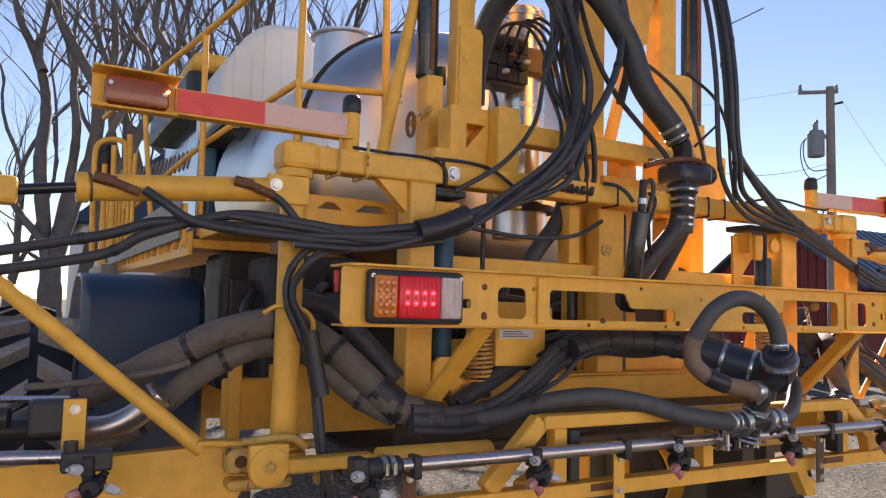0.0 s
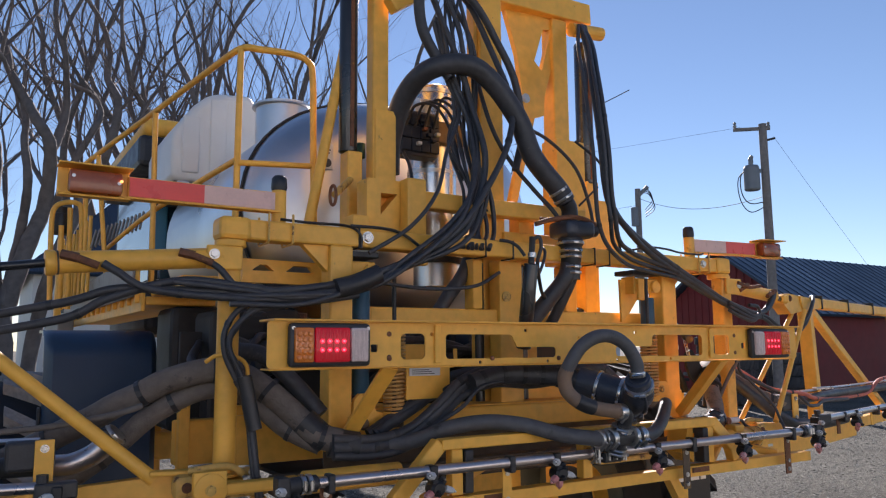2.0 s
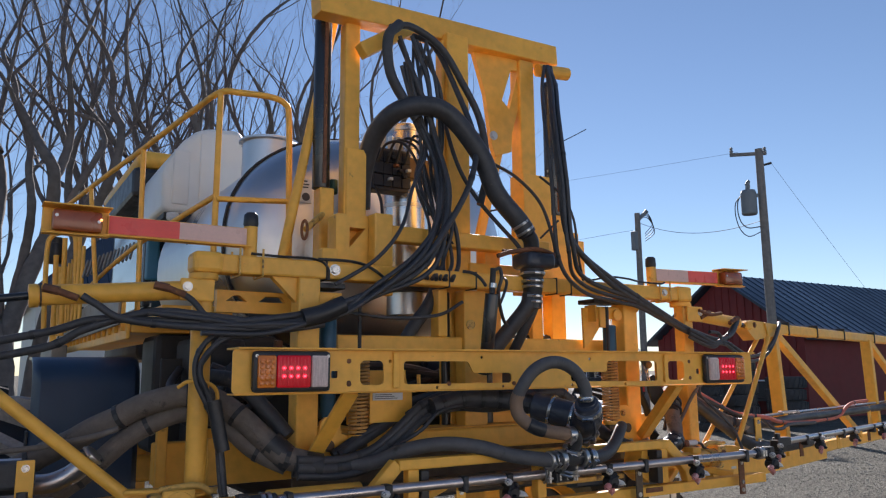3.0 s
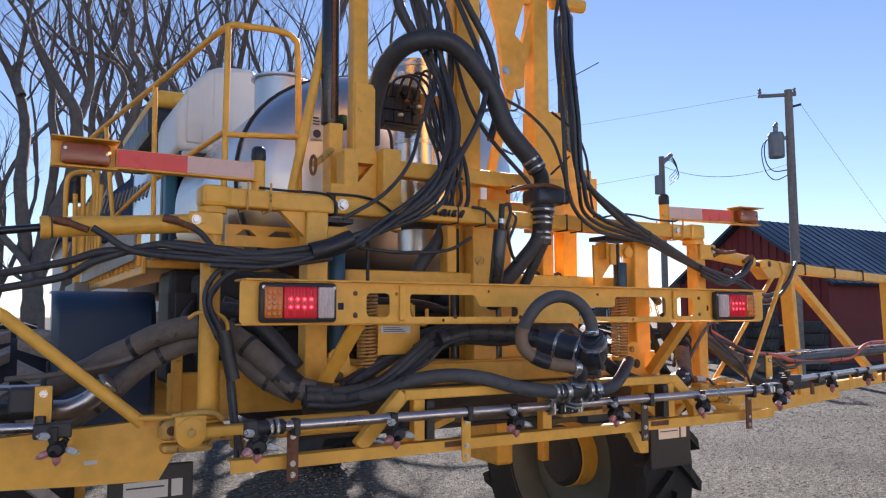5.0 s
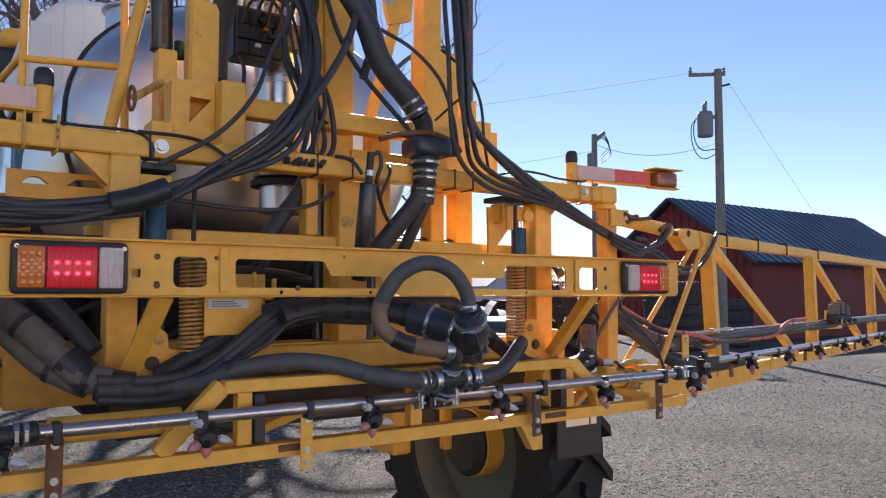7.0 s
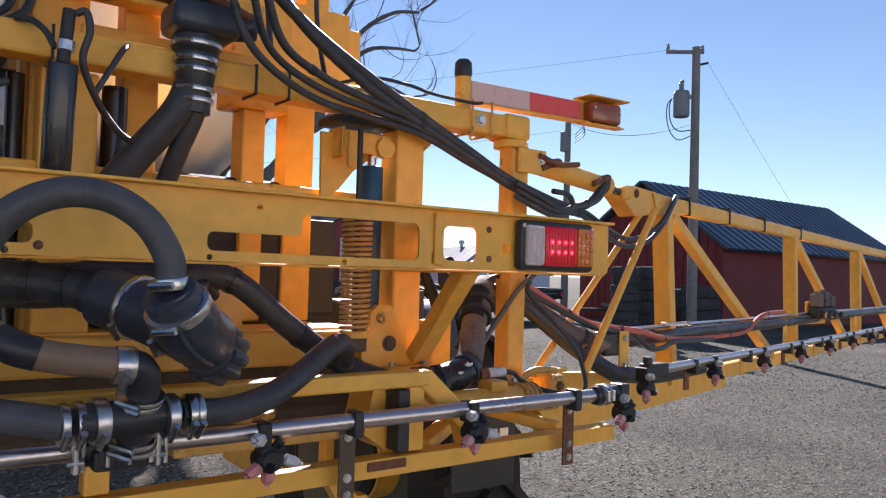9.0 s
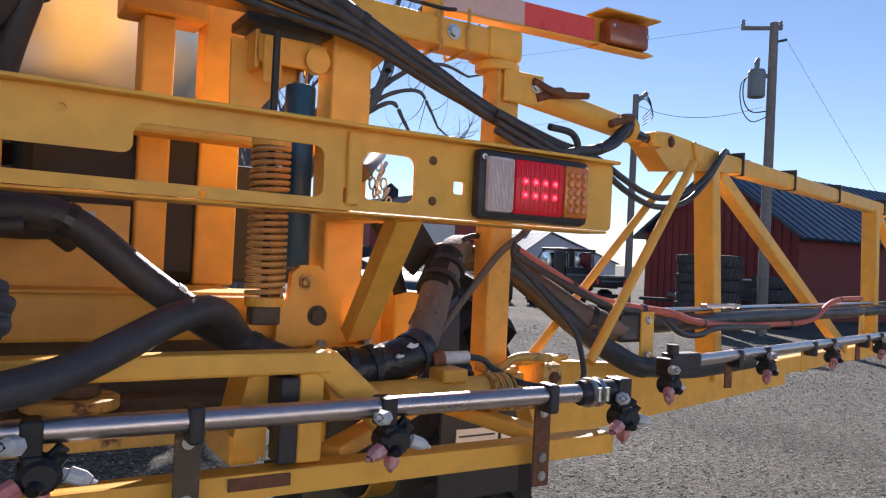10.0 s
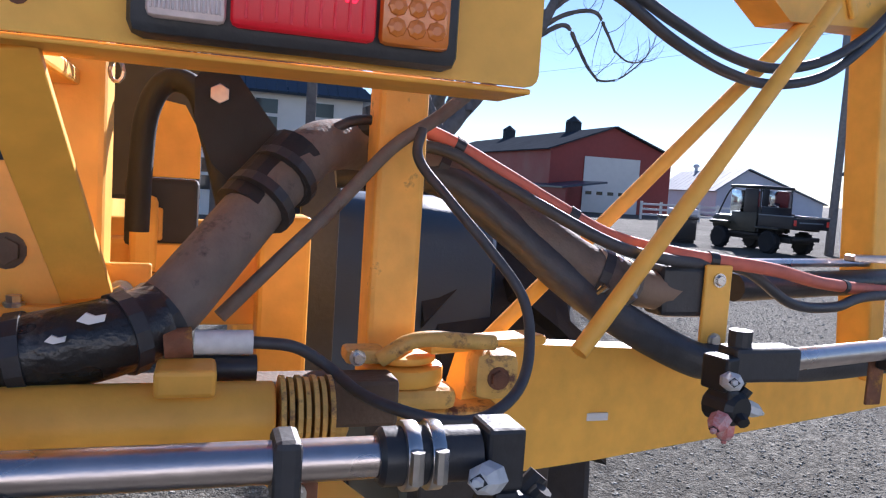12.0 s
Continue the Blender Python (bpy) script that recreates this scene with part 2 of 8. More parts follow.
# ---- mesh helpers ----
def thing(name, label, category, base=(0, 0, 0), group="", kind=""):
    ob = new(name)
    ob.location = base
    ob.empty_display_size = 0.1
    return tagged(ob, label, category, group, kind)


def part(name, bm, material, parent=None, label="", smooth=None):
    """Links a bmesh, whose points are in world metres, as ONE mesh object under a thing or a part."""
    me = bpy.data.meshes.new(name)
    base = Vector((0, 0, 0))
    up = parent
    while up is not None:
        base += up.location
        up = up.parent
    bm.transform(Matrix.Translation(-base))
    bmesh.ops.recalc_face_normals(bm, faces=bm.faces)
    if smooth is not None:
        for f in bm.faces:
            f.smooth = True
        for e in bm.edges:
            if len(e.link_faces) == 2 and e.calc_face_angle() > radians(smooth):
                e.smooth = False
    bm.to_mesh(me)
    bm.free()
    me.materials.append(material)
    ob = new(name, me)
    ob.parent = parent
    if label:
        ob["label"] = label
    return ob


def merge(*bms):
    out = bms[0]
    for b in bms[1:]:
        me = bpy.data.meshes.new("tmp")
        b.to_mesh(me)
        out.from_mesh(me)
        bpy.data.meshes.remove(me)
        b.free()
    return out


def box(x0, x1, y0, y1, z0, z1, bevel=0.004):
    bm = bmesh.new()
    bmesh.ops.create_cube(bm, size=1)
    bmesh.ops.transform(bm, matrix=Matrix.Translation(((x0 + x1) / 2, (y0 + y1) / 2, (z0 + z1) / 2)) @ Matrix.Diagonal((abs(x1 - x0), abs(y1 - y0), abs(z1 - z0), 1)), verts=bm.verts)
    if bevel:
        bmesh.ops.bevel(bm, geom=bm.edges[:], offset=min(bevel, 0.45 * min(abs(x1 - x0), abs(y1 - y0), abs(z1 - z0))), segments=2, affect="EDGES", profile=0.5)
    return bm


def basis(p, q, up=(0, 0, 1)):
    p, q = Vector(p), Vector(q)
    z = (q - p).normalized()
    u = Vector(up)
    if abs(z.dot(u)) > 0.98:
        u = Vector((0, 1, 0))
    x = u.cross(z).normalized()
    return Matrix((x, z.cross(x), z)).transposed().to_4x4(), (q - p).length


def beam(p, q, w, h, up=(0, 0, 1), bevel=0.006):
    """A square tube from p to q: h along up, w across."""
    m, length = basis(p, q, up)
    bm = box(-w / 2, w / 2, -h / 2, h / 2, 0, length, bevel)
    bm.transform(Matrix.Translation(p) @ m)
    return bm


def rod(p, q, r, r2=None, seg=16, bevel=0.0):
    m, length = basis(p, q)
    bm = bmesh.new()
    bmesh.ops.create_cone(bm, cap_ends=True, segments=seg, radius1=r, radius2=r if r2 is None else r2, depth=length)
    if bevel:
        caps = [e for e in bm.edges if any(len(f.verts) > 4 for f in e.link_faces)]
        bmesh.ops.bevel(bm, geom=caps, offset=bevel, segments=2, affect="EDGES", profile=0.5)
    bm.transform(Matrix.Translation(p) @ m @ Matrix.Translation((0, 0, length / 2)))
    return bm


def spline(points, per=8):
    pts = [Vector(p) for p in points]
    pts = [pts[0] * 2 - pts[1]] + pts + [pts[-1] * 2 - pts[-2]]
    out = []
    for i in range(1, len(pts) - 2):
        a, b, c, d = pts[i - 1:i + 3]
        for k in range(per):
            t = k / per
            out.append(0.5 * (2 * b + (c - a) * t + (2 * a - 5 * b + 4 * c - d) * t * t + (3 * b - a - 3 * c + d) * t ** 3))
    out.append(pts[-2])
    return out


def sweep(path, r, seg=10, caps=True):
    """A round bar along a path of points; r is a number or a function of 0..1."""
    bm = bmesh.new()
    path = [Vector(p) for p in path]
    tangent = (path[1] - path[0]).normalized()
    side = tangent.orthogonal().normalized()
    rings = []
    for i, p in enumerate(path):
        t = (path[min(i + 1, len(path) - 1)] - path[max(i - 1, 0)]).normalized()
        side = (side - t * side.dot(t)).normalized()
        other = t.cross(side)
        rad = r(i / (len(path) - 1)) if callable(r) else r
        rings.append([bm.verts.new(p + (side * math.cos(a) + other * math.sin(a)) * rad) for a in (2 * math.pi * k / seg for k in range(seg))])
    for a, b in zip(rings, rings[1:]):
        for k in range(seg):
            bm.faces.new((a[k], a[(k + 1) % seg], b[(k + 1) % seg], b[k]))
    if caps:
        bm.faces.new(rings[0][::-1])
        bm.faces.new(rings[-1])
    return bm


def pipe(points, r, seg=10, per=8):
    return sweep(spline(points, per), r, seg)


def rounded(x0, x1, z0, z1, r, n=4):
    out = []
    for cx, cz, a0 in ((x1 - r, z1 - r, 0), (x0 + r, z1 - r, 90), (x0 + r, z0 + r, 180), (x1 - r, z0 + r, 270)):
        for k in range(n + 1):
            a = radians(a0 + 90 * k / n)
            out.append((cx + r * math.cos(a), cz + r * math.sin(a)))
    return out


def plate(outline, holes=(), depth=0.006, to=None):
    """A sheet in the xz plane (rear face at y = 0, going to y = depth) with holes through it; to: a matrix that places it."""
    bm = bmesh.new()
    edges = []
    for loop in (outline, *holes):
        vs = [bm.verts.new((x, 0, z)) for x, z in loop]
        edges += [bm.edges.new((vs[i], vs[(i + 1) % len(vs)])) for i in range(len(vs))]
    bmesh.ops.triangle_fill(bm, use_beauty=True, use_dissolve=False, edges=edges, normal=(0, -1, 0))
    ext = bmesh.ops.extrude_face_region(bm, geom=bm.faces[:])
    bmesh.ops.translate(bm, vec=(0, depth, 0), verts=[v for v in ext["geom"] if isinstance(v, bmesh.types.BMVert)])
    if to is not None:
        bm.transform(to)
    return bm


def flat(points, thick, way):
    """A solid slab: a planar polygon of points thickened along way."""
    bm = bmesh.new()
    f = bm.faces.new([bm.verts.new(p) for p in points])
    ext = bmesh.ops.extrude_face_region(bm, geom=[f])
    bmesh.ops.translate(bm, vec=Vector(way).normalized() * thick, verts=[v for v in ext["geom"] if isinstance(v, bmesh.types.BMVert)])
    return bm


def lathe(profile, p, q, seg=24):
    """Turns (radius, along) pairs about the line from p towards q."""
    m, _ = basis(p, q)
    bm = bmesh.new()
    rings = []
    for r, z in profile:
        rings.append([bm.verts.new((r * math.cos(2 * math.pi * k / seg), r * math.sin(2 * math.pi * k / seg), z)) for k in range(seg)])
    for a, b in zip(rings, rings[1:]):
        for k in range(seg):
            bm.faces.new((a[k], a[(k + 1) % seg], b[(k + 1) % seg], b[k]))
    bm.faces.new(rings[0][::-1])
    bm.faces.new(rings[-1])
    bm.transform(Matrix.Translation(p) @ m)
    return bm


def bolt(p, way=(0, -1, 0), r=0.011, h=0.009):
    q = Vector(p) + Vector(way).normalized() * h
    return merge(rod(Vector(p) - Vector(way).normalized() * 0.002, Vector(p) + Vector(way).normalized() * 0.003, r * 1.35, seg=14), rod(p, q, r, seg=6, bevel=0.001))


def mesh_part(name, verts, faces, material, parent, label="", smooth=True):
    me = bpy.data.meshes.new(name)
    me.from_pydata(verts, [], faces)
    if smooth:
        me.polygons.foreach_set("use_smooth", [True] * len(me.polygons))
    me.materials.append(material)
    ob = new(name, me)
    ob.parent = parent
    if label:
        ob["label"] = label
    return ob


def letters(parent, text, at, size, material):
    """Flat printed letters facing -y, centred on a point."""
    cu = bpy.data.curves.new("print", "FONT")
    cu.body, cu.size, cu.align_x, cu.align_y, cu.extrude = text, size, "CENTER", "CENTER", 0.0003
    tmp = bpy.data.objects.new("print", cu)
    mesh = bpy.data.meshes.new_from_object(tmp)
    bpy.data.objects.remove(tmp)
    mesh.transform(Matrix.Translation(at) @ Matrix.Rotation(radians(90), 4, "X"))
    bm = bmesh.new()
    bm.from_mesh(mesh)
    bpy.data.meshes.remove(mesh)
    return part("lettering", bm, material, parent)


# ---- ground and distance ----
G = -0.45


def ground():
    bm = bmesh.new()
    xs = [-3000, -600, -150, -60] + [-30 + 2.0 * i for i in range(46)] + [90, 200, 700, 3000]
    ys = [-3000, -600, -150, -40] + [-12 + 2.0 * i for i in range(46)] + [110, 220, 700, 3000]
    rows = [[bm.verts.new((x, y, G + (0.05 * noise.noise((x * 0.13, y * 0.13, 3.0)) if abs(x) < 100 and abs(y) < 100 and math.hypot(x, y) > 7 else 0))) for x in xs] for y in ys]
    for a, b in zip(rows, rows[1:]):
        for i in range(len(xs) - 1):
            bm.faces.new((a[i], a[i + 1], b[i + 1], b[i]))
    ob = part("ground", bm, GRAVEL, smooth=60)
    tagged(ob, "pale crushed limestone gravel farmyard ground", "ground", kind="structure")


ground()


# long pale wall added unseen to the south, bouncing sunlight onto the machine
part("wall_south", box(-22.0, 20.0, -18.4, -18.1, G - 0.1, G + 5.0, 0.02), SIDING)
tagged(bpy.data.objects["wall_south"], "added unseen white wall that bounces sunlight onto the machine", "wall", kind="structure")


def gabled(name, label, category, corner, along, length, width, eave, ridge, wall, roof, ribs=0.0, hip=0.0):
    """A shed: corner and the unit way along its ridge; width to the left of it."""
    a = Vector((*along, 0)).normalized()
    w = Vector((-a.y, a.x, 0))
    c = Vector((*corner, G))
    ob = thing(name, label, category, c)
    up = Vector((0, 0, 1))
    t = 0.2
    for s0, s1, n in ((c, c + a * length, w), (c + w * width, c + w * width + a * length, -w)):
        part("long_wall", flat([s0, s1, s1 + up * eave, s0 + up * eave], t, n), wall, ob)
    for p, n in ((c, a), (c + a * length, -a)):
        top = eave if hip else ridge - 0.05
        part("gable_wall", flat([p + w * t, p + w * (width - t), p + w * (width - t) + up * eave, p + w * width / 2 + up * top, p + w * t + up * eave], t, n), wall, ob)
    over = 0.45
    slope = (ridge - eave) / (width / 2)
    for sgn in (0, 1):
        e0 = c + w * (width * sgn) + (w if sgn else -w) * over - a * over + up * (eave - slope * over)
        r0 = c + w * width / 2 - a * over + up * ridge
        way = a * (length + 2 * over)
        n = (r0 - e0).cross(way)
        n = n if n.z > 0 else -n
        rp = part("roof", flat([e0, e0 + way, r0 + way - a * hip, r0 + a * hip], 0.12, n), roof, ob)
        if ribs:
            for k in range(int((length + 2 * over) / ribs)):
                s = a * (k * ribs + ribs / 2) + n.normalized() * 0.125
                d = k * ribs + ribs / 2
                u = min(1.0, d / hip, (length + 2 * over - d) / hip) if hip else 1.0
                part("rib", beam(e0 + s, e0 + s + (r0 - e0) * u, 0.05, 0.05, n, 0), roof, rp)
    for sgn in (0, 1) if hip else ():
        g0 = c + (a * (length + over) if sgn else -a * over) - w * over + up * (eave - slope * over)
        g1 = g0 + w * (width + 2 * over)
        top = c + w * width / 2 + a * (length + over - hip if sgn else hip - over) + up * ridge
        n = (g1 - g0).cross(top - g0)
        n = n if n.z > 0 else -n
        rp = part("roof", flat([g0, g1, top], 0.12, n), roof, ob)
        for k in range(int((width + 2 * over) / ribs)):
            f = (k + 0.5) * ribs / (width + 2 * over)
            base = g0.lerp(g1, f) + n.normalized() * 0.125
            part("rib", beam(base, base + (top - (g0 + g1) / 2) * 2 * min(f, 1 - f), 0.05, 0.05, n, 0), roof, rp)
    return ob, c, a, w


def house_window(parent, p, along, up_h, width, out):
    """A sash window on a far wall: frame, two panes and a sill; p is its lower middle."""
    a, o, u = Vector(along), Vector(out), Vector((0, 0, 1))
    q = Vector(p) + o * 0.02
    fr = part("window", flat([q - a * width / 2, q + a * width / 2, q + a * width / 2 + u * up_h, q - a * width / 2 + u * up_h], 0.05, o), SIDING, parent)
    for k in (0, 1):
        z0, z1 = q + u * (0.08 + k * up_h / 2), q + u * ((k + 1) * up_h / 2 - 0.05)
        part("pane", flat([z0 - a * (width / 2 - 0.08) + o * 0.055, z0 + a * (width / 2 - 0.08) + o * 0.055, z1 + a * (width / 2 - 0.08) + o * 0.055, z1 - a * (width / 2 - 0.08) + o * 0.055], 0.01, o), GLASS, fr)


# dark red barn beside the yard, its gable to the camera
barn, c, a, w = gabled("barn", "dark red barn with a dark blue ribbed metal roof", "barn", (27.5, 16.75), (1.0, 0.0), 16.1, 8.0, 3.55, 6.35, BARN_RED, ROOF_BLUE, 0.6)
for k in range(19):
    p = c + w * (0.4 + 0.4 * k) - a * 0.012
    top = 3.5 + 2.75 * (1 - abs(0.4 + 0.4 * k - 4.0) / 4.0)
    part("batten", box(p.x - 0.025, p.x + 0.025, p.y - 0.03, p.y + 0.03, G, G + top, 0), BARN_RED, barn)
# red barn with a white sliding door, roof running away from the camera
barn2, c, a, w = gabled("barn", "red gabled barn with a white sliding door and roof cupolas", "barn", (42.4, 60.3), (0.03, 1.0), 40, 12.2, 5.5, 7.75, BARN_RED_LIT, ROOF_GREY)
p = c + w * 6.1 - a * 0.06
dv = part("barn_door", flat([p - w * 2.8, p + w * 2.8, p + w * 2.8 + Vector((0, 0, 5.0)), p - w * 2.8 + Vector((0, 0, 5.0))], 0.06, -a), SIDING, barn2, "white sliding barn door")
for k in range(5):
    q = p + w * (-2.2 + 1.1 * k) + Vector((0, 0, 1.6)) - a * 0.07
    part("door_window", flat([q - w * 0.3, q + w * 0.3, q + w * 0.3 + Vector((0, 0, 0.3)), q - w * 0.3 + Vector((0, 0, 0.3))], 0.02, -a), GLASS, dv)
for d in (8.7, 27.0):
    q = c + w * 6.1 + a * d + Vector((0, 0, 7.65))
    cu = part("cupola", box(q.x - 0.6, q.x + 0.6, q.y - 0.6, q.y + 0.6, q.z, q.z + 1.1, 0.02), ROOF_GREY, barn2)
    part("cupola_roof", lathe([(0.95, 0), (0.1, 0.6)], q + Vector((0, 0, 1.1)), q + Vector((0, 0, 2)), 4), ROOF_GREY, cu)
q = c + w * 9.6 - a * 6.0
part("lean_to", flat([q + Vector((0, 0, 2.6)), q + w * 4.0 + Vector((0, 0, 2.0)), q + w * 4.0 + a * 9 + Vector((0, 0, 2.0)), q + a * 9 + Vector((0, 0, 2.6))], 0.15, (0, 0, 1)), ROOF_BLUE, barn2)
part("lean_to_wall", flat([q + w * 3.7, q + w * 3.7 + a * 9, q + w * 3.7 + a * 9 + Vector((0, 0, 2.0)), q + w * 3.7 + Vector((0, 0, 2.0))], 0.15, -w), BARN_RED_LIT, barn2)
# pale metal shed further off
def machine_shed():
    """Asymmetric gable: a steep short roof slope and a long shallow one."""
    c = Vector((55.74, 70.73, G))
    ob = thing("machine_shed", "long pale metal machine shed with two roof vents", "shed", c)
    d, a, up = Vector((0.951, -0.310, 0)), Vector((0.310, 0.951, 0)), Vector((0, 0, 1))
    end = a * 24
    part("gable_wall", flat([c, c + d * 12, c + d * 12 + up * 2.1, c + d * 3.3 + up * 5.33, c + up * 2.96], 0.2, a), PALE_METAL, ob)
    part("gable_wall", flat([q + end for q in (c, c + d * 12, c + d * 12 + up * 2.1, c + d * 3.3 + up * 5.33, c + up * 2.96)], 0.2, -a), PALE_METAL, ob)
    part("long_wall", flat([c + a * 0.2, c + end - a * 0.2, c + end - a * 0.2 + up * 2.96, c + a * 0.2 + up * 2.96], 0.2, d), PALE_METAL, ob)
    part("long_wall", flat([c + d * 12 + a * 0.2, c + d * 12 + end - a * 0.2, c + d * 12 + end - a * 0.2 + up * 2.1, c + d * 12 + a * 0.2 + up * 2.1], 0.2, -d), PALE_METAL, ob)
    for p, z, q in ((-0.35, 2.75, 3.3), (12.35, 1.98, 3.3)):
        e0, r0 = c + d * p + up * z - a * 0.4, c + d * q + up * 5.46 - a * 0.4
        n = (r0 - e0).cross(end)
        roof = part("roof", flat([e0, e0 + end + a * 0.8, r0 + end + a * 0.8, r0], 0.12, n if n.z > 0 else -n), SHED_ROOF, ob)
        for k in range(1, 12):
            part("rib", beam(e0 + a * 2.05 * k + up * 0.13, r0 + a * 2.05 * k + up * 0.13, 0.08, 0.06, up, 0), SHED_ROOF, roof)
    for k in (9.0, 18.0):
        q = c + d * 3.3 + a * k + up * 5.4
        vent = part("roof_vent", rod(q, q + up * 0.55, 0.22, seg=12), PALE_METAL, ob)
        part("vent_head", lathe([(0.26, 0), (0.42, 0.18), (0.36, 0.42), (0.08, 0.56)], q + up * 0.55, q + up * 2, 12), PALE_METAL, vent, smooth=50)


machine_shed()
# white house behind the machine
house, c, a, w = gabled("house", "white farmhouse with a dark blue ribbed metal roof", "house", (-0.2, 30.0), (1.0, 0.0), 7.2, 9.0, 5.2, 8.7, SIDING, ROOF_BLUE, 0.4, 3.9)
for k in range(3):
    for z in (0.9, 3.35):
        house_window(house, c + a * (1.2 + 2.2 * k) + Vector((0, 0, z)), a, 1.35, 1.0, -w)


def fence():
    ob = thing("fence", "white three-rail board fence at the yard's edge", "fence", (33.2, 50.2, G))
    p, q = Vector((33.2, 50.2, G)), Vector((42.0, 50.2, G))
    for k in range(6):
        m = p.lerp(q, k / 5)
        part("post", box(m.x - 0.08, m.x + 0.08, m.y - 0.08, m.y + 0.08, G, G + 1.4, 0.01), SIDING, ob)
    for z in (0.4, 0.8, 1.2):
        part("rail", beam(p + Vector((0, -0.1, z)), q + Vector((0, -0.1, z)), 0.05, 0.16), SIDING, ob)


fence()


# ---- poles and wires ----
def utility_pole(x, y, top, label, arm, can):
    ob = thing("utility_pole", label, "utility pole", (x, y, G), "power poles")
    part("shaft", rod((x, y, G), (x, y, top), 0.17, 0.13, 14), POLE_WOOD, ob)
    ca = Vector((0.83, -0.55, 0))
    if arm:
        part("crossarm", beam(Vector((x, y, top - 0.2)) - ca * 1.0, Vector((x, y, top - 0.15)) + ca * 0.25, 0.09, 0.11), POLE_WOOD, ob)
        for d in (-0.95, 0.2):
            part("insulator", lathe([(0.05, 0), (0.07, 0.05), (0.04, 0.1), (0.06, 0.16), (0.02, 0.2)], Vector((x, y, top - 0.12)) + ca * d, Vector((x, y, top)) + ca * d, 10), GREY_CAN, ob)
        part("pulley_bracket", rod(Vector((x, y, top - 0.6)), Vector((x, y, top - 0.5)) + ca * 0.4, 0.04, seg=8), WIRE, ob)
    if can:
        b = Vector((x, y, top - 2.32)) - ca * 0.47
        part("transformer", lathe([(0.23, 0), (0.26, 0.04), (0.26, 0.76), (0.225, 0.85), (0.09, 0.88)], b, b + Vector((0, 0, 1)), 20), GREY_CAN, ob, "grey transformer can")
        for d in (-0.1, 0.12):
            part("bushing", lathe([(0.04, 0), (0.06, 0.1), (0.05, 0.2), (0.07, 0.28), (0.03, 0.34)], b + Vector((d, d, 0.85)), b + Vector((d, d, 2)), 8), GREY_CAN, ob)
        part("hanger", beam(b + Vector((0, 0, 0.7)), Vector((x, y, top - 1.66)), 0.08, 0.12), GREY_CAN, ob)
        part("drop_wire", pipe([b + Vector((0.1, 0.1, 0.9)), b + Vector((-0.30, 0.2, 0.5)), b + Vector((-0.30, 0.2, -0.1)), b + Vector((-0.1, 0.05, -0.45)), b + Vector((0.36, -0.24, -0.40))], 0.018, 6), WIRE, ob)
        part("drop_wire", pipe([b + Vector((0.1, 0.1, 0.9)), b + Vector((-0.38, 0.25, 0.4)), b + Vector((-0.36, 0.22, -0.35)), b + Vector((-0.08, 0.05, -0.75)), b + Vector((0.36, -0.24, -0.55))], 0.016, 6), WIRE, ob)
    else:
        b = Vector((x, y, top))
        for k in range(4):
            part("service_drop", pipe([b + Vector((0.05, 0, -0.2)), b + Vector((0.3 + 0.05 * k, -0.25, 0.05 - 0.1 * k)), b + Vector((0.55, -0.4 - 0.04 * k, -0.5 - 0.15 * k)), b + Vector((0.25, -0.2, -1.0 - 0.12 * k))], 0.018, 6), WIRE, ob)
        part("weatherhead", rod(b + Vector((0.05, -0.05, -0.3)), b + Vector((0.35, -0.3, 0.1)), 0.08, 0.1, 10), GREY_CAN, ob)
        part("meter_box", box(x - 0.35, x - 0.1, y - 0.1, y + 0.15, top - 1.8, top - 0.9, 0.03), GREY_CAN, ob)
    return ob


TALL, SHORT = (20.6, 13.4), (24.3, 22.7)
utility_pole(*TALL, 9.15, "weathered wooden power pole with a grey transformer", True, True)
utility_pole(*SHORT, 8.98, "weathered wooden power pole with a service drop", False, False)


def wire(p, q, sag, r=0.011):
    p, q = Vector(p), Vector(q)
    ob = thing("overhead_wire", "thin dark overhead wire between poles", "wire", p)
    part("strand", sweep([p.lerp(q, k / 16) - Vector((0, 0, sag * 4 * (k / 16) * (1 - k / 16))) for k in range(17)], r, 5), WIRE, ob)


wire((*TALL, 6.65), (*SHORT, 8.55), 0.5)
wire((20.0, 13.8, 9.05), (-2, 70, 13), 1.0, 0.0045)
wire((20.9, 13.2, 8.7), (25.6, 10.2, 0.2), 0.1, 0.005)
wire((24.3, 22.7, 8.2), (2, 60, 7.5), 0.8, 0.007)


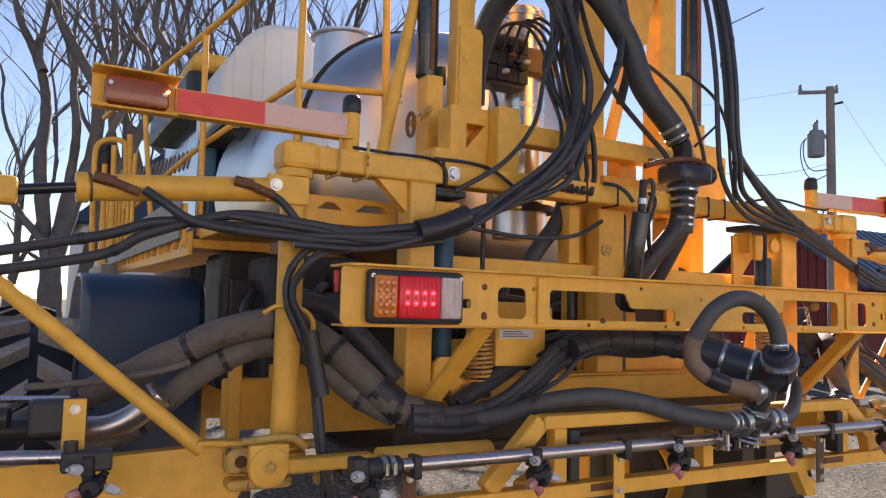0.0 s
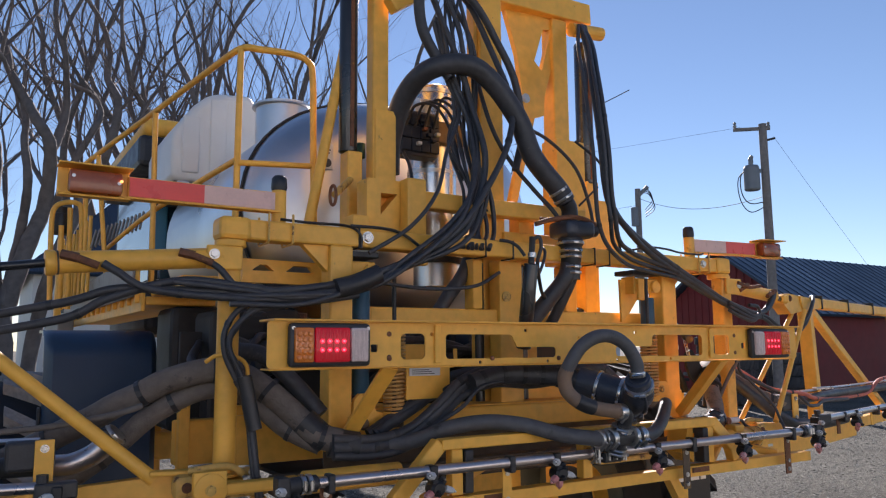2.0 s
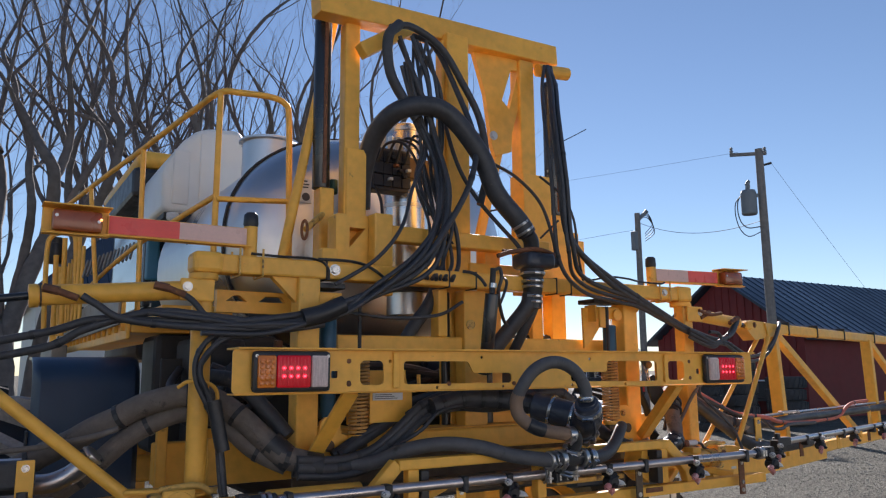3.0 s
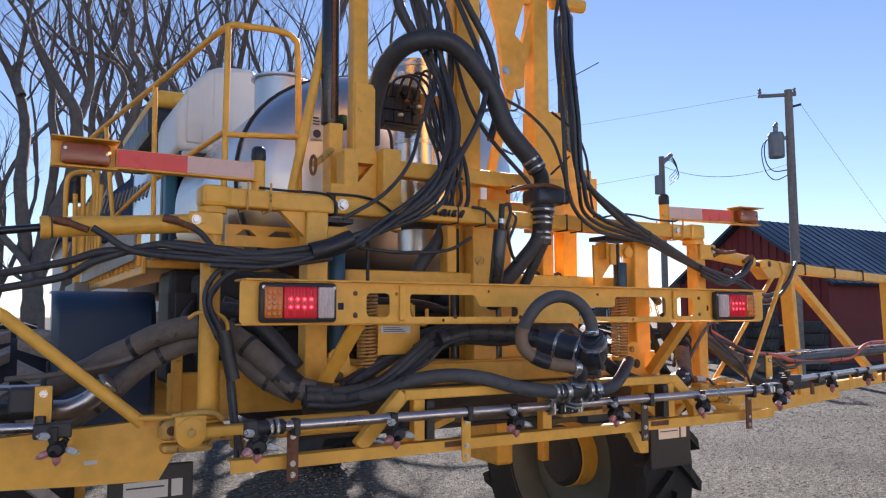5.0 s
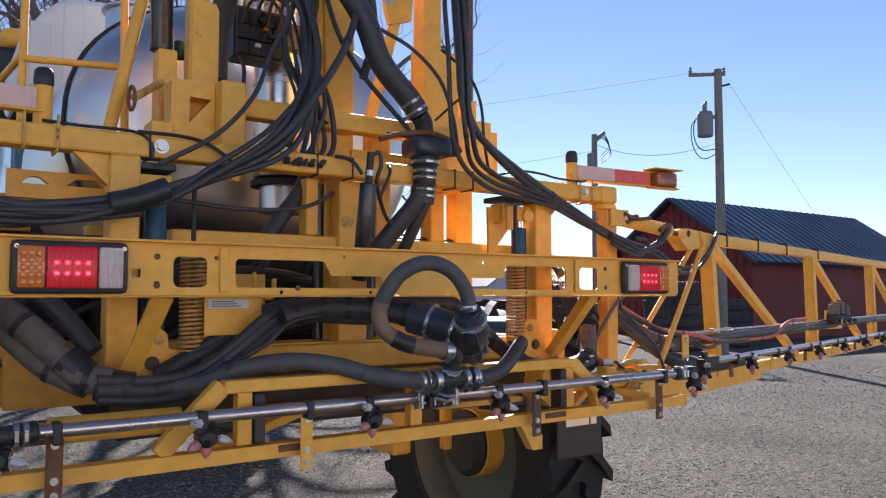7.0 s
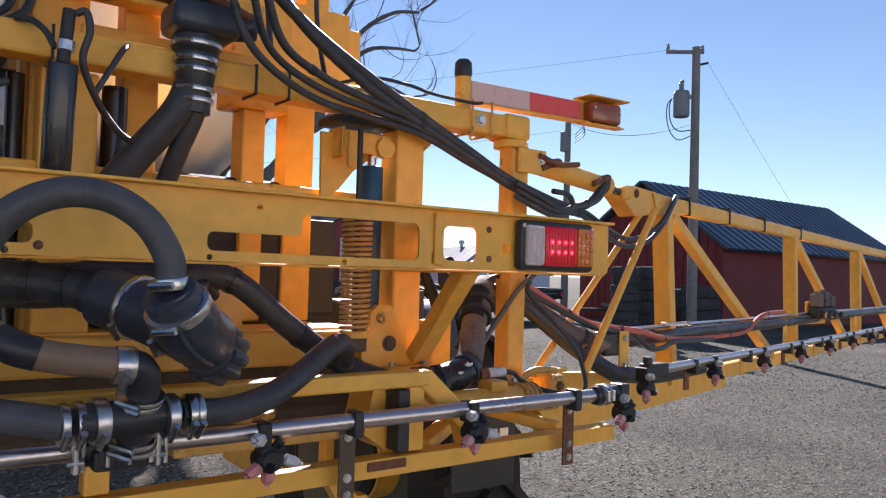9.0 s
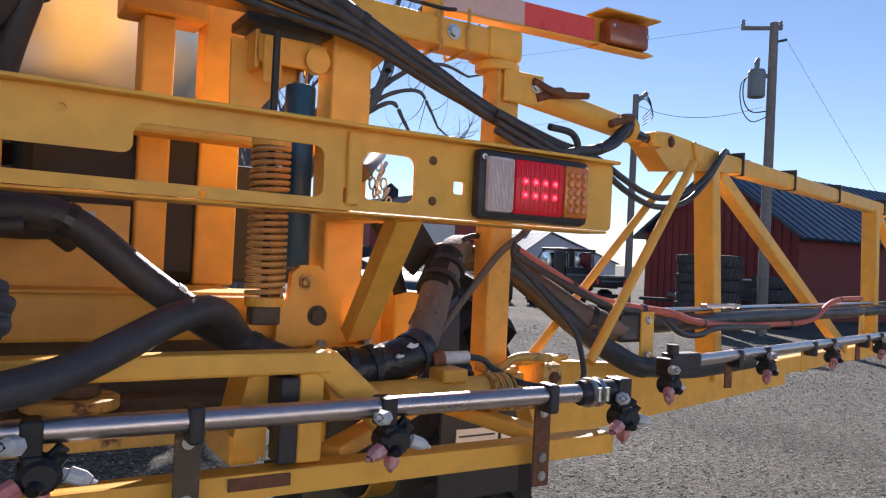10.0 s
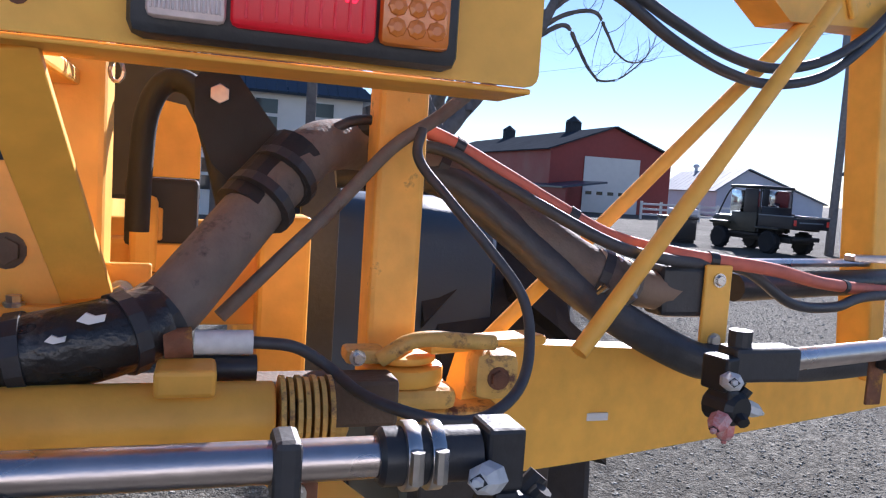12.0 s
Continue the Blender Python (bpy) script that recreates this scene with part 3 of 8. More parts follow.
# ---- bare trees ----
def bare_tree(x, y, height, seed, label, lean=(0, 0), spread=0.7, forks=3, low=0.20, limbs=(), girth=0.024, dense=0.64, boughs=()):
    """A forked trunk whose limbs bend and branch down to fine twigs; boughs: bent main limbs as (radius, points x z)."""
    rnd = random.Random(seed)
    ob = thing("tree", label, "tree", (x, y, G), "bare trees")
    store = {0: ([], []), 1: ([], [])}

    def ring(buf, p, t, r, seg):
        side = t.orthogonal().normalized()
        other = t.cross(side)
        start = len(buf)
        buf.extend(tuple(p + (side * math.cos(2 * math.pi * k / seg) + other * math.sin(2 * math.pi * k / seg)) * r) for k in range(seg))
        return start

    def grow(p, d, r, length, level, tip=0.3):
        seg = (10, 8, 5, 4, 3)[level]
        steps = (6, 16, 11, 7, 4)[level]
        verts, faces = store[0 if level < 2 else 1]
        wild = (0.05, 0.15, 0.17, 0.20, 0.20)[level]
        bend = Vector((rnd.gauss(0, 1), rnd.gauss(0, 1), rnd.gauss(0, 0.4))) * wild
        prev = ring(verts, p, d, r, seg)
        for i in range(steps):
            if rnd.random() < 0.5:
                bend = Vector((rnd.gauss(0, 1), rnd.gauss(0, 1), rnd.gauss(0, 0.4))) * wild
            d = (d + bend + Vector((0, 0, 0.13 if level else 0.0))).normalized()
            p = p + d * length / steps
            rr = r * (1 - (1 - tip) * (i + 1) / steps)
            cur = ring(verts, p, d, rr, seg)
            for k in range(seg):
                faces.append((prev + k, prev + (k + 1) % seg, cur + (k + 1) % seg, cur + k))
            prev = cur
            if level and level < 4 and i >= (2, 2, 1, 0)[level] and rnd.random() < (0, dense, 0.74, 0.68)[level]:
                s = d.orthogonal()
                s.rotate(Matrix.Rotation(rnd.uniform(0, 6.283), 3, d))
                nd = (d + s.normalized() * rnd.uniform(0.6, 1.2) * spread + Vector((0, 0, 0.15))).normalized()
                big = level == 1 and rnd.random() < 0.3
                grow(p, nd, rr * (rnd.uniform(0.6, 0.8) if big else rnd.uniform(0.2, 0.38)), length * (rnd.uniform(0.5, 0.7) if big else rnd.uniform(0.28, 0.5)), level + 1, 0.2)
        return p, d, rr

    for r0, bend_points in boughs:
        path = spline([(bx - x, 0.35 * math.sin(bz * 1.7 + r0 * 40), bz - G) for bx, bz in bend_points], 6)
        verts, faces = store[0]
        prev = None
        for i, q in enumerate(path):
            t = (path[min(i + 1, len(path) - 1)] - path[max(i - 1, 0)]).normalized()
            rr = 0.72 * r0 * (1 - 0.6 * i / len(path)) * (1 + 0.07 * math.sin(i * 2.1))
            cur = ring(verts, q, t, rr, 10)
            if prev is not None:
                for k in range(10):
                    faces.append((prev + k, prev + (k + 1) % 10, cur + (k + 1) % 10, cur + k))
            prev = cur
            if i > len(path) * 0.3 and rnd.random() < 0.34:
                side = t.orthogonal()
                side.rotate(Matrix.Rotation(rnd.uniform(0, 6.283), 3, t))
                nd = (t * 0.6 + side.normalized() * rnd.uniform(0.6, 1.1) + Vector((0, 0, 0.3))).normalized()
                grow(q, nd, rr * rnd.uniform(0.16, 0.32), rnd.uniform(1.4, 2.9), 2, 0.2)
        for k in range(1 if r0 < 0.4 else 0):
            nd = (t + Vector((rnd.uniform(-0.5, 0.5), rnd.uniform(-0.5, 0.5), 0.25))).normalized()
            grow(path[-1] - t * 0.05, nd, rr * (0.95 if k == 0 else 0.6), height * rnd.uniform(0.28, 0.4), 1, 0.2)
    if boughs:
        mesh_part("trunk", *store[0], BARK, ob)
        mesh_part("crown", *store[1], TWIG, ob)
        return
    p, d, r = grow(Vector((0, 0, -0.1)), Vector((lean[0], lean[1], 1)).normalized(), height * girth, height * low, 0, 0.85)
    for nd, size in limbs:
        grow(p - d * 0.15, Vector(nd).normalized(), r * 0.6, size, 1, 0.2)
    turn = rnd.uniform(0, 6.283)
    for k in range(forks):
        a = turn + 2 * math.pi * k / forks + rnd.uniform(-0.5, 0.5)
        nd = (d + Vector((math.cos(a), math.sin(a), 0)) * rnd.uniform(0.25, 0.65)).normalized()
        grow(p - d * 0.15, nd, r * rnd.uniform(0.55, 0.8), height * rnd.uniform(0.62, 0.85), 1, 0.22)
    mesh_part("trunk", *store[0], BARK, ob)
    mesh_part("crown", *store[1], TWIG, ob)


bare_tree(-1.45, 18.5, 13, 11, "large bare deciduous tree with crooked grey limbs", spread=0.7, boughs=(
    (0.52, ((-1.42, -0.6), (-1.45, 0.8), (-1.5, 2.2), (-1.52, 3.2))),
    (0.23, ((-1.55, 2.4), (-1.86, 4.55), (-1.81, 5.96), (-1.90, 6.80), (-2.16, 7.47), (-2.46, 7.99), (-2.62, 8.53))),
    (0.15, ((-1.93, 6.9), (-2.04, 7.35), (-1.95, 8.36), (-1.85, 9.1))),
    (0.18, ((-1.5, 2.6), (-1.21, 4.46), (-1.15, 5.6), (-1.27, 6.59), (-1.26, 7.46), (-1.57, 8.14), (-1.83, 8.67))),
    (0.30, ((-1.45, 2.5), (-1.07, 4.04), (-0.72, 5.21), (-0.72, 6.52), (-1.03, 7.13), (-1.37, 7.88), (-1.70, 8.55))),
    (0.19, ((-0.72, 6.4), (-0.51, 6.98), (-0.37, 7.74), (-0.46, 8.62), (-0.57, 9.35))),
    (0.17, ((-1.6, 2.4), (-1.72, 2.89), (-2.22, 3.56), (-2.72, 4.49), (-3.3, 5.6)))))
bare_tree(-0.75, 18.9, 13, 5, "bare deciduous tree with a leaning crooked trunk", spread=0.7, boughs=(
    (0.27, ((-0.95, -0.6), (-0.8, 1.6), (-0.48, 3.64), (-0.05, 4.83), (0.33, 5.82), (0.71, 7.0), (0.83, 8.08), (0.6, 8.81), (0.66, 9.59))),
    (0.14, ((-0.45, 5.2), (-0.28, 5.98), (0.25, 7.16), (0.46, 7.72), (0.27, 8.3), (-0.21, 8.49), (-0.74, 8.54)))))
bare_tree(1.3, 18.7, 13, 17, "bare deciduous tree with a crooked trunk", spread=0.7, boughs=(
    (0.20, ((1.2, -0.6), (1.25, 2.5), (1.39, 5.24), (1.65, 6.8), (1.85, 7.61), (1.18, 8.45), (0.88, 9.32))),
    (0.13, ((1.55, 6.3), (1.3, 7.2), (1.5, 8.0), (2.0, 8.9)))))
bare_tree(3.6, 19.2, 14, 23, "bare deciduous tree with forked limbs", spread=0.7, boughs=(
    (0.22, ((3.6, -0.6), (3.55, 3.0), (3.49, 6.06), (2.83, 8.55), (2.42, 9.77))),
    (0.15, ((3.5, 6.3), (3.6, 7.4), (3.46, 8.33), (3.29, 9.44), (3.04, 10.22))),
    (0.16, ((3.55, 5.0), (4.6, 7.0), (5.21, 8.59), (4.94, 9.57), (4.42, 10.32)))))
bare_tree(3.8, 43.5, 27, 21, "tall bare deciduous tree behind the house", (0.05, 0), 0.5, forks=5, girth=0.017, dense=0.78)
bare_tree(6.2, 18.5, 6.5, 34, "bare deciduous tree with a long leaning trunk", spread=0.7, boughs=(
    (0.34, ((5.2, -0.6), (5.9, 1.1), (6.95, 2.75), (8.16, 4.09), (8.75, 4.85), (9.29, 5.6), (9.8, 6.6), (10.2, 7.6))),
    (0.12, ((8.8, 4.95), (9.6, 5.6), (10.3, 5.95), (10.75, 5.5), (11.05, 4.9), (11.3, 4.5))),
    (0.11, ((9.2, 5.5), (10.2, 6.2), (11.1, 6.4), (11.6, 6.0), (11.95, 5.4))),
    (0.12, ((9.5, 6.1), (10.6, 6.9), (11.6, 7.2), (12.6, 7.0))),
    (0.16, ((7.5, 3.3), (7.6, 4.6), (7.3, 5.8), (7.6, 7.2), (8.1, 8.4))),
    (0.15, ((6.8, 2.6), (6.2, 4.2), (6.0, 5.6), (6.4, 7.2), (6.2, 8.3))),
    (0.15, ((9.8, 6.7), (10.5, 8.0), (11.2, 9.0), (12.0, 9.6), (12.9, 9.8))),
    (0.12, ((10.1, 7.4), (11.2, 8.3), (12.2, 8.6), (13.1, 8.7))),
    (0.12, ((10.1, 7.5), (10.3, 8.8), (10.8, 9.9), (11.1, 10.7)))))
bare_tree(9.6, 30.5, 13, 41, "tall bare deciduous tree behind the machine", (-0.02, 0), forks=3)
bare_tree(10.6, 41.5, 27, 53, "tall bare deciduous tree behind the house", (0, 0), 0.5, forks=5, girth=0.017, dense=0.78)
bare_tree(7.3, 43.0, 28, 57, "tall bare deciduous tree behind the house", (0, 0), 0.5, forks=5, girth=0.017, dense=0.78)
bare_tree(13.4, 40.0, 25, 59, "tall bare deciduous tree behind the house", (0, 0), 0.5, forks=4, girth=0.017, dense=0.78)


bare_tree(7.6, 23.5, 15, 99, "tall bare deciduous tree behind the machine", (-0.04, 0), forks=3)
bare_tree(-2.6, 33.0, 17, 71, "tall bare deciduous tree behind the machine", (0.05, 0), 0.5, forks=3, girth=0.012, dense=0.6)


# ---- loose stones on the gravel ----
def loose_stones():
    rng = np.random.default_rng(4)
    n = 70000
    d = 1.5 + 22.0 * rng.random(n) ** 1.5
    az = np.radians(rng.uniform(-25, 85, n))
    cx, cy = -1.0 + d * np.sin(az), -1.5 + d * np.cos(az)
    size = (0.004 + 0.009 * rng.random(n) ** 2) * (0.85 + d * 0.05)
    base = np.array([(-1, -0.7, -0.5), (0.8, -1, -0.5), (1, 0.7, -0.5), (-0.7, 1, -0.5), (-0.6, -0.5, 0.6), (0.5, -0.6, 0.7), (0.6, 0.4, 0.55), (-0.4, 0.6, 0.65)])
    v = base[None] * (1 + 0.35 * rng.standard_normal((n, 8, 3))) * size[:, None, None] * np.array([1, 1, 0.5])
    ang = rng.uniform(0, 6.283, n)
    c, s = np.cos(ang)[:, None], np.sin(ang)[:, None]
    vx, vy = v[..., 0] * c - v[..., 1] * s + cx[:, None], v[..., 0] * s + v[..., 1] * c + cy[:, None]
    verts = np.stack([vx, vy, v[..., 2] + G + 0.25 * size[:, None] + 0.02 * (d > 8)[:, None]], -1).reshape(-1, 3)
    quads = np.array([(0, 1, 5, 4), (1, 2, 6, 5), (2, 3, 7, 6), (3, 0, 4, 7), (4, 5, 6, 7)])
    faces = (quads[None] + 8 * np.arange(n)[:, None, None]).reshape(-1, 4)
    me = bpy.data.meshes.new("loose_stones")
    me.from_pydata(verts.tolist(), [], faces.tolist())
    me.materials.append(STONE)
    tagged(new("loose_stones", me), "loose crushed limestone stones strewn over the yard", "gravel", kind="stuff")


loose_stones()


# ---- the sprayer: middle plane and mirror ----
MID = -0.1


def mir(p):
    return (2 * MID - p[0], *p[1:])


def add(parent, name, bm, material=YELLOW, label="", smooth=None):
    return part(name, bm, material, parent, label, smooth)


# ---- light bar across the back ----
def light_bar():
    ob = thing("light_bar", "long yellow steel light bar with punched openings across the back", "light bar", (MID, 0.05, 1.52))
    x0, x1, z0, z1 = -1.357, 1.208, 1.527, 1.668
    holes = [rounded(-0.912, -0.820, 1.548, 1.632, 0.018), rounded(0.619, 0.724, 1.548, 1.632, 0.018)]

    def turn(cx, cz, r, a0, a1):
        return [(cx + r * math.cos(radians(a0 + (a1 - a0) * k / 4)), cz + r * math.sin(radians(a0 + (a1 - a0) * k / 4))) for k in range(5)]

    # two openings, tall towards the lamps and low towards the solid middle
    holes.append(turn(-0.727, 1.561, 0.013, 180, 270) + turn(-0.272, 1.561, 0.013, 270, 360) + turn(-0.272, 1.573, 0.013, 0, 90)
                 + turn(-0.432, 1.600, 0.014, 270, 180) + turn(-0.474, 1.612, 0.018, 0, 90) + turn(-0.727, 1.617, 0.013, 90, 180))
    holes.append(turn(0.057, 1.561, 0.013, 180, 270) + turn(0.532, 1.561, 0.016, 270, 360) + turn(0.530, 1.614, 0.018, 0, 90)
                 + turn(0.262, 1.616, 0.016, 90, 180) + turn(0.232, 1.600, 0.014, 0, -90) + turn(0.057, 1.573, 0.013, 90, 180))
    for x, z in ((-0.955, 1.630), (-0.955, 1.556), (-0.795, 1.630), (-0.60, 1.535), (-0.30, 1.535), (0.05, 1.535), (-0.15, 1.620), (0.35, 1.535), (0.760, 1.630), (0.762, 1.556), (-0.40, 1.645), (0.15, 1.640)):
        holes.append([(x + 0.0065 * math.cos(a), z + 0.0065 * math.sin(a)) for a in (2 * math.pi * k / 8 for k in range(8))])
    for x in (-0.782, 0.588):
        holes.append(rounded(x - 0.003, x + 0.003, 1.54, 1.565, 0.0025, 2))
    for x in (-1.008, 0.819):
        holes.append(rounded(x - 0.012, x + 0.012, 1.573, 1.597, 0.003, 1))
    add(ob, "web_plate", plate(rounded(x0, x1, z0, z1, 0.012, 3), holes, 0.006, Matrix.Translation((0, 0.04, 0))), label="punched yellow plate")
    add(ob, "top_flange", box(x0 + 0.01, x1 - 0.004, 0.012, 0.15, z1 - 0.001, z1 + 0.006, 0.002))
    add(ob, "bottom_flange", box(x0 + 0.01, x1 - 0.004, 0.046, 0.13, z0 - 0.006, z0 - 0.0005, 0.002))
    for x in (-0.775, 0.6):
        add(ob, "stiffener", box(x - 0.012, x + 0.012, 0.03, 0.0395, z0 + 0.008, z1 - 0.006, 0.004))
        add(ob, "end_rib", box(x - 0.003, x + 0.003, 0.047, 0.1, z0, z1 - 0.002, 0.001))
    for x, z in ((-0.55, 1.548), (-0.25, 1.545), (-0.955, 1.552)):
        add(ob, "bolt", bolt((x, 0.039, z), r=0.006, h=0.005), RUSTY)
    for x, z in ((-0.955, 1.630), (-0.955, 1.556), (0.760, 1.630), (0.762, 1.556)):
        add(ob, "plug", rod((x, 0.0385, z), (x, 0.045, z), 0.0085, seg=12), RUSTY, "rust-brown hole plug")
    for x in (-0.95, 0.72):
        add(ob, "mount", box(x - 0.04, x + 0.04, 0.131, 0.39, 1.518, 1.538, 0.004))


light_bar()


def tail_lamp(x0, x1, amber_left, label):
    ob = thing("tail_lamp", label, "tail lamp", ((x0 + x1) / 2, 0.04, 1.60), "tail lamps")
    z0, z1 = 1.530, 1.662
    add(ob, "housing", box(x0, x1, 0.010, 0.039, z0, z1, 0.013), BLACK, smooth=40)
    w = x1 - x0
    cuts = [(0.05, 0.275), (0.287, 0.715), (0.727, 0.945)]
    if not amber_left:
        cuts = [(1 - b, 1 - a) for a, b in cuts]
    for (a, b), name, mat in zip(cuts, ("amber_lens", "red_lens", "clear_lens"), (AMBER, RED_LENS, WHITE_LENS)):
        lens = add(ob, name, box(x0 + w * a, x0 + w * b, -0.002, 0.014, z0 + 0.014, z1 - 0.014, 0.006), mat, smooth=40)
        n = 3 if name == "amber_lens" else 6 if name == "red_lens" else 9
        if name == "red_lens":
            for i in range(4):
                for k in range(2):
                    cx, cz = x0 + w * (a + (b - a) * (0.19 + 0.205 * i)), z0 + 0.051 + 0.026 * k
                    add(lens, "reflector_cell", lathe([(0.0092, 0), (0.0080, 0.0012), (0.0055, 0.0014)], (cx, -0.0015, cz), (cx, -0.1, cz), 6), RED_GLOW)
                    add(lens, "led", lathe([(0.0042, 0), (0.0030, 0.0015), (0.001, 0.0022)], (cx, -0.0027, cz), (cx, -0.1, cz), 8), LED)
            for i in range(9):
                cx = x0 + w * (a + (b - a) * (0.1 + 0.1 * i))
                add(lens, "flute", box(cx - 0.0012, cx + 0.0012, -0.0035, -0.0018, z0 + 0.02, z1 - 0.02, 0.0006), RED_LENS)
        elif name == "amber_lens":
            for i in range(3):
                for k in range(5):
                    cx, cz = x0 + w * (a + (b - a) * (0.22 + 0.28 * i)), z0 + 0.029 + 0.0175 * k
                    add(lens, "facet", lathe([(0.009, 0), (0.008, 0.002), (0.004, 0.0035)], (cx, -0.0015, cz), (cx, -0.1, cz), 8), AMBER)
        else:
            for i in range(17):
                cx = x0 + w * (a + (b - a) * (0.07 + 0.0537 * i))
                add(lens, "flute", box(cx - 0.001, cx + 0.001, -0.004, -0.0018, z0 + 0.02, z1 - 0.02, 0.0008), WHITE_LENS)
    for x in (x0 + 0.012, x1 - 0.012):
        add(ob, "screw", bolt((x, 0.012, z1 - 0.016), r=0.004, h=0.003), CHROME)


tail_lamp(-1.300, -1.032, True, "lit red and amber combination tail lamp in black housing")
tail_lamp(0.842, 1.118, False, "lit red combination tail lamp with amber outer lens")


# ---- centre rack: cross beam, posts, springs and dampers ----
def rack():
    ob = thing("boom_rack", "yellow painted steel boom rack with springs and dampers", "boom rack", (MID, 0.42, 1.2))
    add(ob, "cross_beam", beam((-1.33, 0.42, 1.990), (1.18, 0.42, 1.990), 0.08, 0.070, (0, 0, 1), 0.008), label="long square top tube")
    add(ob, "notched_plate", plate([(-1.27, 1.915), (-0.96, 1.912), (-0.96, 1.825), (-1.27, 1.828)], [[(-1.235, 1.872), (-1.205, 1.895), (-1.180, 1.895), (-1.150, 1.872)], [(-1.105, 1.872), (-1.075, 1.895), (-1.010, 1.895), (-0.990, 1.872)]], 0.03, Matrix.Translation((0, 0.585, 0))), label="notched yellow plate")
    add(ob, "beam_head", box(-1.415, -1.305, 0.365, 0.475, 1.950, 2.030, 0.018))
    add(ob, "beam_head", box(1.10, 1.205, 0.37, 0.475, 1.950, 2.032, 0.014))
    # pivot posts
    add(ob, "pivot_post", rod((-1.37, 0.40, 1.17), (-1.37, 0.40, 1.945), 0.036, seg=24), smooth=40)
    add(ob, "pivot_collar", rod((-1.37, 0.40, 1.925), (-1.37, 0.40, 1.949), 0.052, seg=24, bevel=0.004), smooth=40)
    add(ob, "pivot_post", box(1.128, 1.198, 0.37, 0.44, 1.17, 1.945, 0.008), STAINED, "yellow post with rust stains")
    add(ob, "pivot_collar", rod((1.152, 0.412, 1.925), (1.152, 0.412, 1.949), 0.055, seg=24, bevel=0.004), smooth=40)
    for s, xl, xr in ((0, -1.015, -0.925), (1, 0.695, 0.79)):
        up = add(ob, "upright", box(xl, xr, 0.375, 0.465, 1.25, 1.956, 0.008))
        add(up, "foot_plate", box(xl - 0.02, xr + 0.03, 0.355, 0.48, 1.232, 1.252, 0.004))
        for bx in (xl + 0.0, xr + 0.015):
            add(up, "bolt", bolt((bx, 0.365, 1.252), (0, 0, 1), 0.009, 0.012), CHROME)
        sg = -1 if s == 0 else 1
        outer = xl if s == 0 else xr
        add(ob, "gusset", flat([(outer, 0.40, 1.956), (outer + sg * 0.10, 0.40, 1.956), (outer, 0.40, 1.86)], 0.035, (0, 1, 0)))
        bx = -0.945 if s == 0 else 0.758
        br = add(ob, "brace", beam((bx - sg * 0.018, 0.085, 1.522), (bx + sg * 0.018, 0.352, 1.268), 0.058, 0.014, (0, -1, 0.9), 0.002), label="flat yellow brace")
        add(br, "brace_rib", beam((bx - sg * 0.042, 0.098, 1.528), (bx - sg * 0.008, 0.365, 1.274), 0.008, 0.035, (0, -1, 0.9), 0.001))
    # lower and middle cross members
    add(ob, "lower_beam", box(-0.90, 0.69, 0.41, 0.50, 1.262, 1.352, 0.008))
    foot = add(ob, "foot_plate", box(0.60, 0.846, 0.393, 0.4055, 1.214, 1.302, 0.003), STAINED)
    for x in (0.719, 0.810):
        add(foot, "bolt", merge(rod((x, 0.3925, 1.264), (x, 0.389, 1.264), 0.0165, seg=16), bolt((x, 0.389, 1.264), r=0.0115, h=0.012)), CHROME)
    add(foot, "sticker", box(0.63, 0.727, 0.3905, 0.3928, 1.222, 1.241, 0), LABEL, "small white sticker")
    add(ob, "middle_beam", box(-0.80, 0.735, 0.49, 0.56, 1.680, 1.745, 0.008))
    sh = add(ob, "rear_sheet", box(-0.02, 0.33, 0.56, 0.568, 1.35, 1.53, 0.002), label="faded yellow back sheet")
    st = add(sh, "warning_sticker", box(0.165, 0.262, 0.5555, 0.5595, 1.485, 1.514, 0), LABEL, "red and white warning sticker")
    letters(st, "WARNING", (0.213, 0.5545, 1.500), 0.016, LABEL_RED)
    lb = add(ob, "label", box(-0.735, -0.605, 0.296, 0.3, 1.484, 1.512, 0), LABEL, "white sticker with unreadable print")
    for k in range(3):
        add(lb, "print_bar", box(-0.725, -0.63 - 0.012 * k, 0.294, 0.2955, 1.490 + 0.007 * k, 1.4925 + 0.007 * k, 0), INK)
    add(ob, "label_plate", box(-0.745, -0.56, 0.3005, 0.306, 1.40, 1.517, 0.001))
    add(ob, "shelf", box(-0.55, 0.62, 0.44, 0.60, 1.352, 1.358, 0.001))
    add(ob, "inner_upright", box(-0.197, -0.075, 0.47, 0.55, 1.35, 1.956, 0.006))
    add(ob, "hole_ring", rod((-0.165, 0.463, 1.80), (-0.165, 0.4695, 1.80), 0.022, seg=20), CAST)
    add(ob, "inner_upright", box(-0.325, -0.278, 0.48, 0.55, 1.745, 1.956, 0.005))
    add(ob, "bracket_web", flat([(0.496, 0.455, 1.90), (0.662, 0.455, 1.90), (0.655, 0.455, 1.84), (0.60, 0.455, 1.80), (0.555, 0.455, 1.745), (0.50, 0.455, 1.70)], 0.012, (0, 1, 0)))
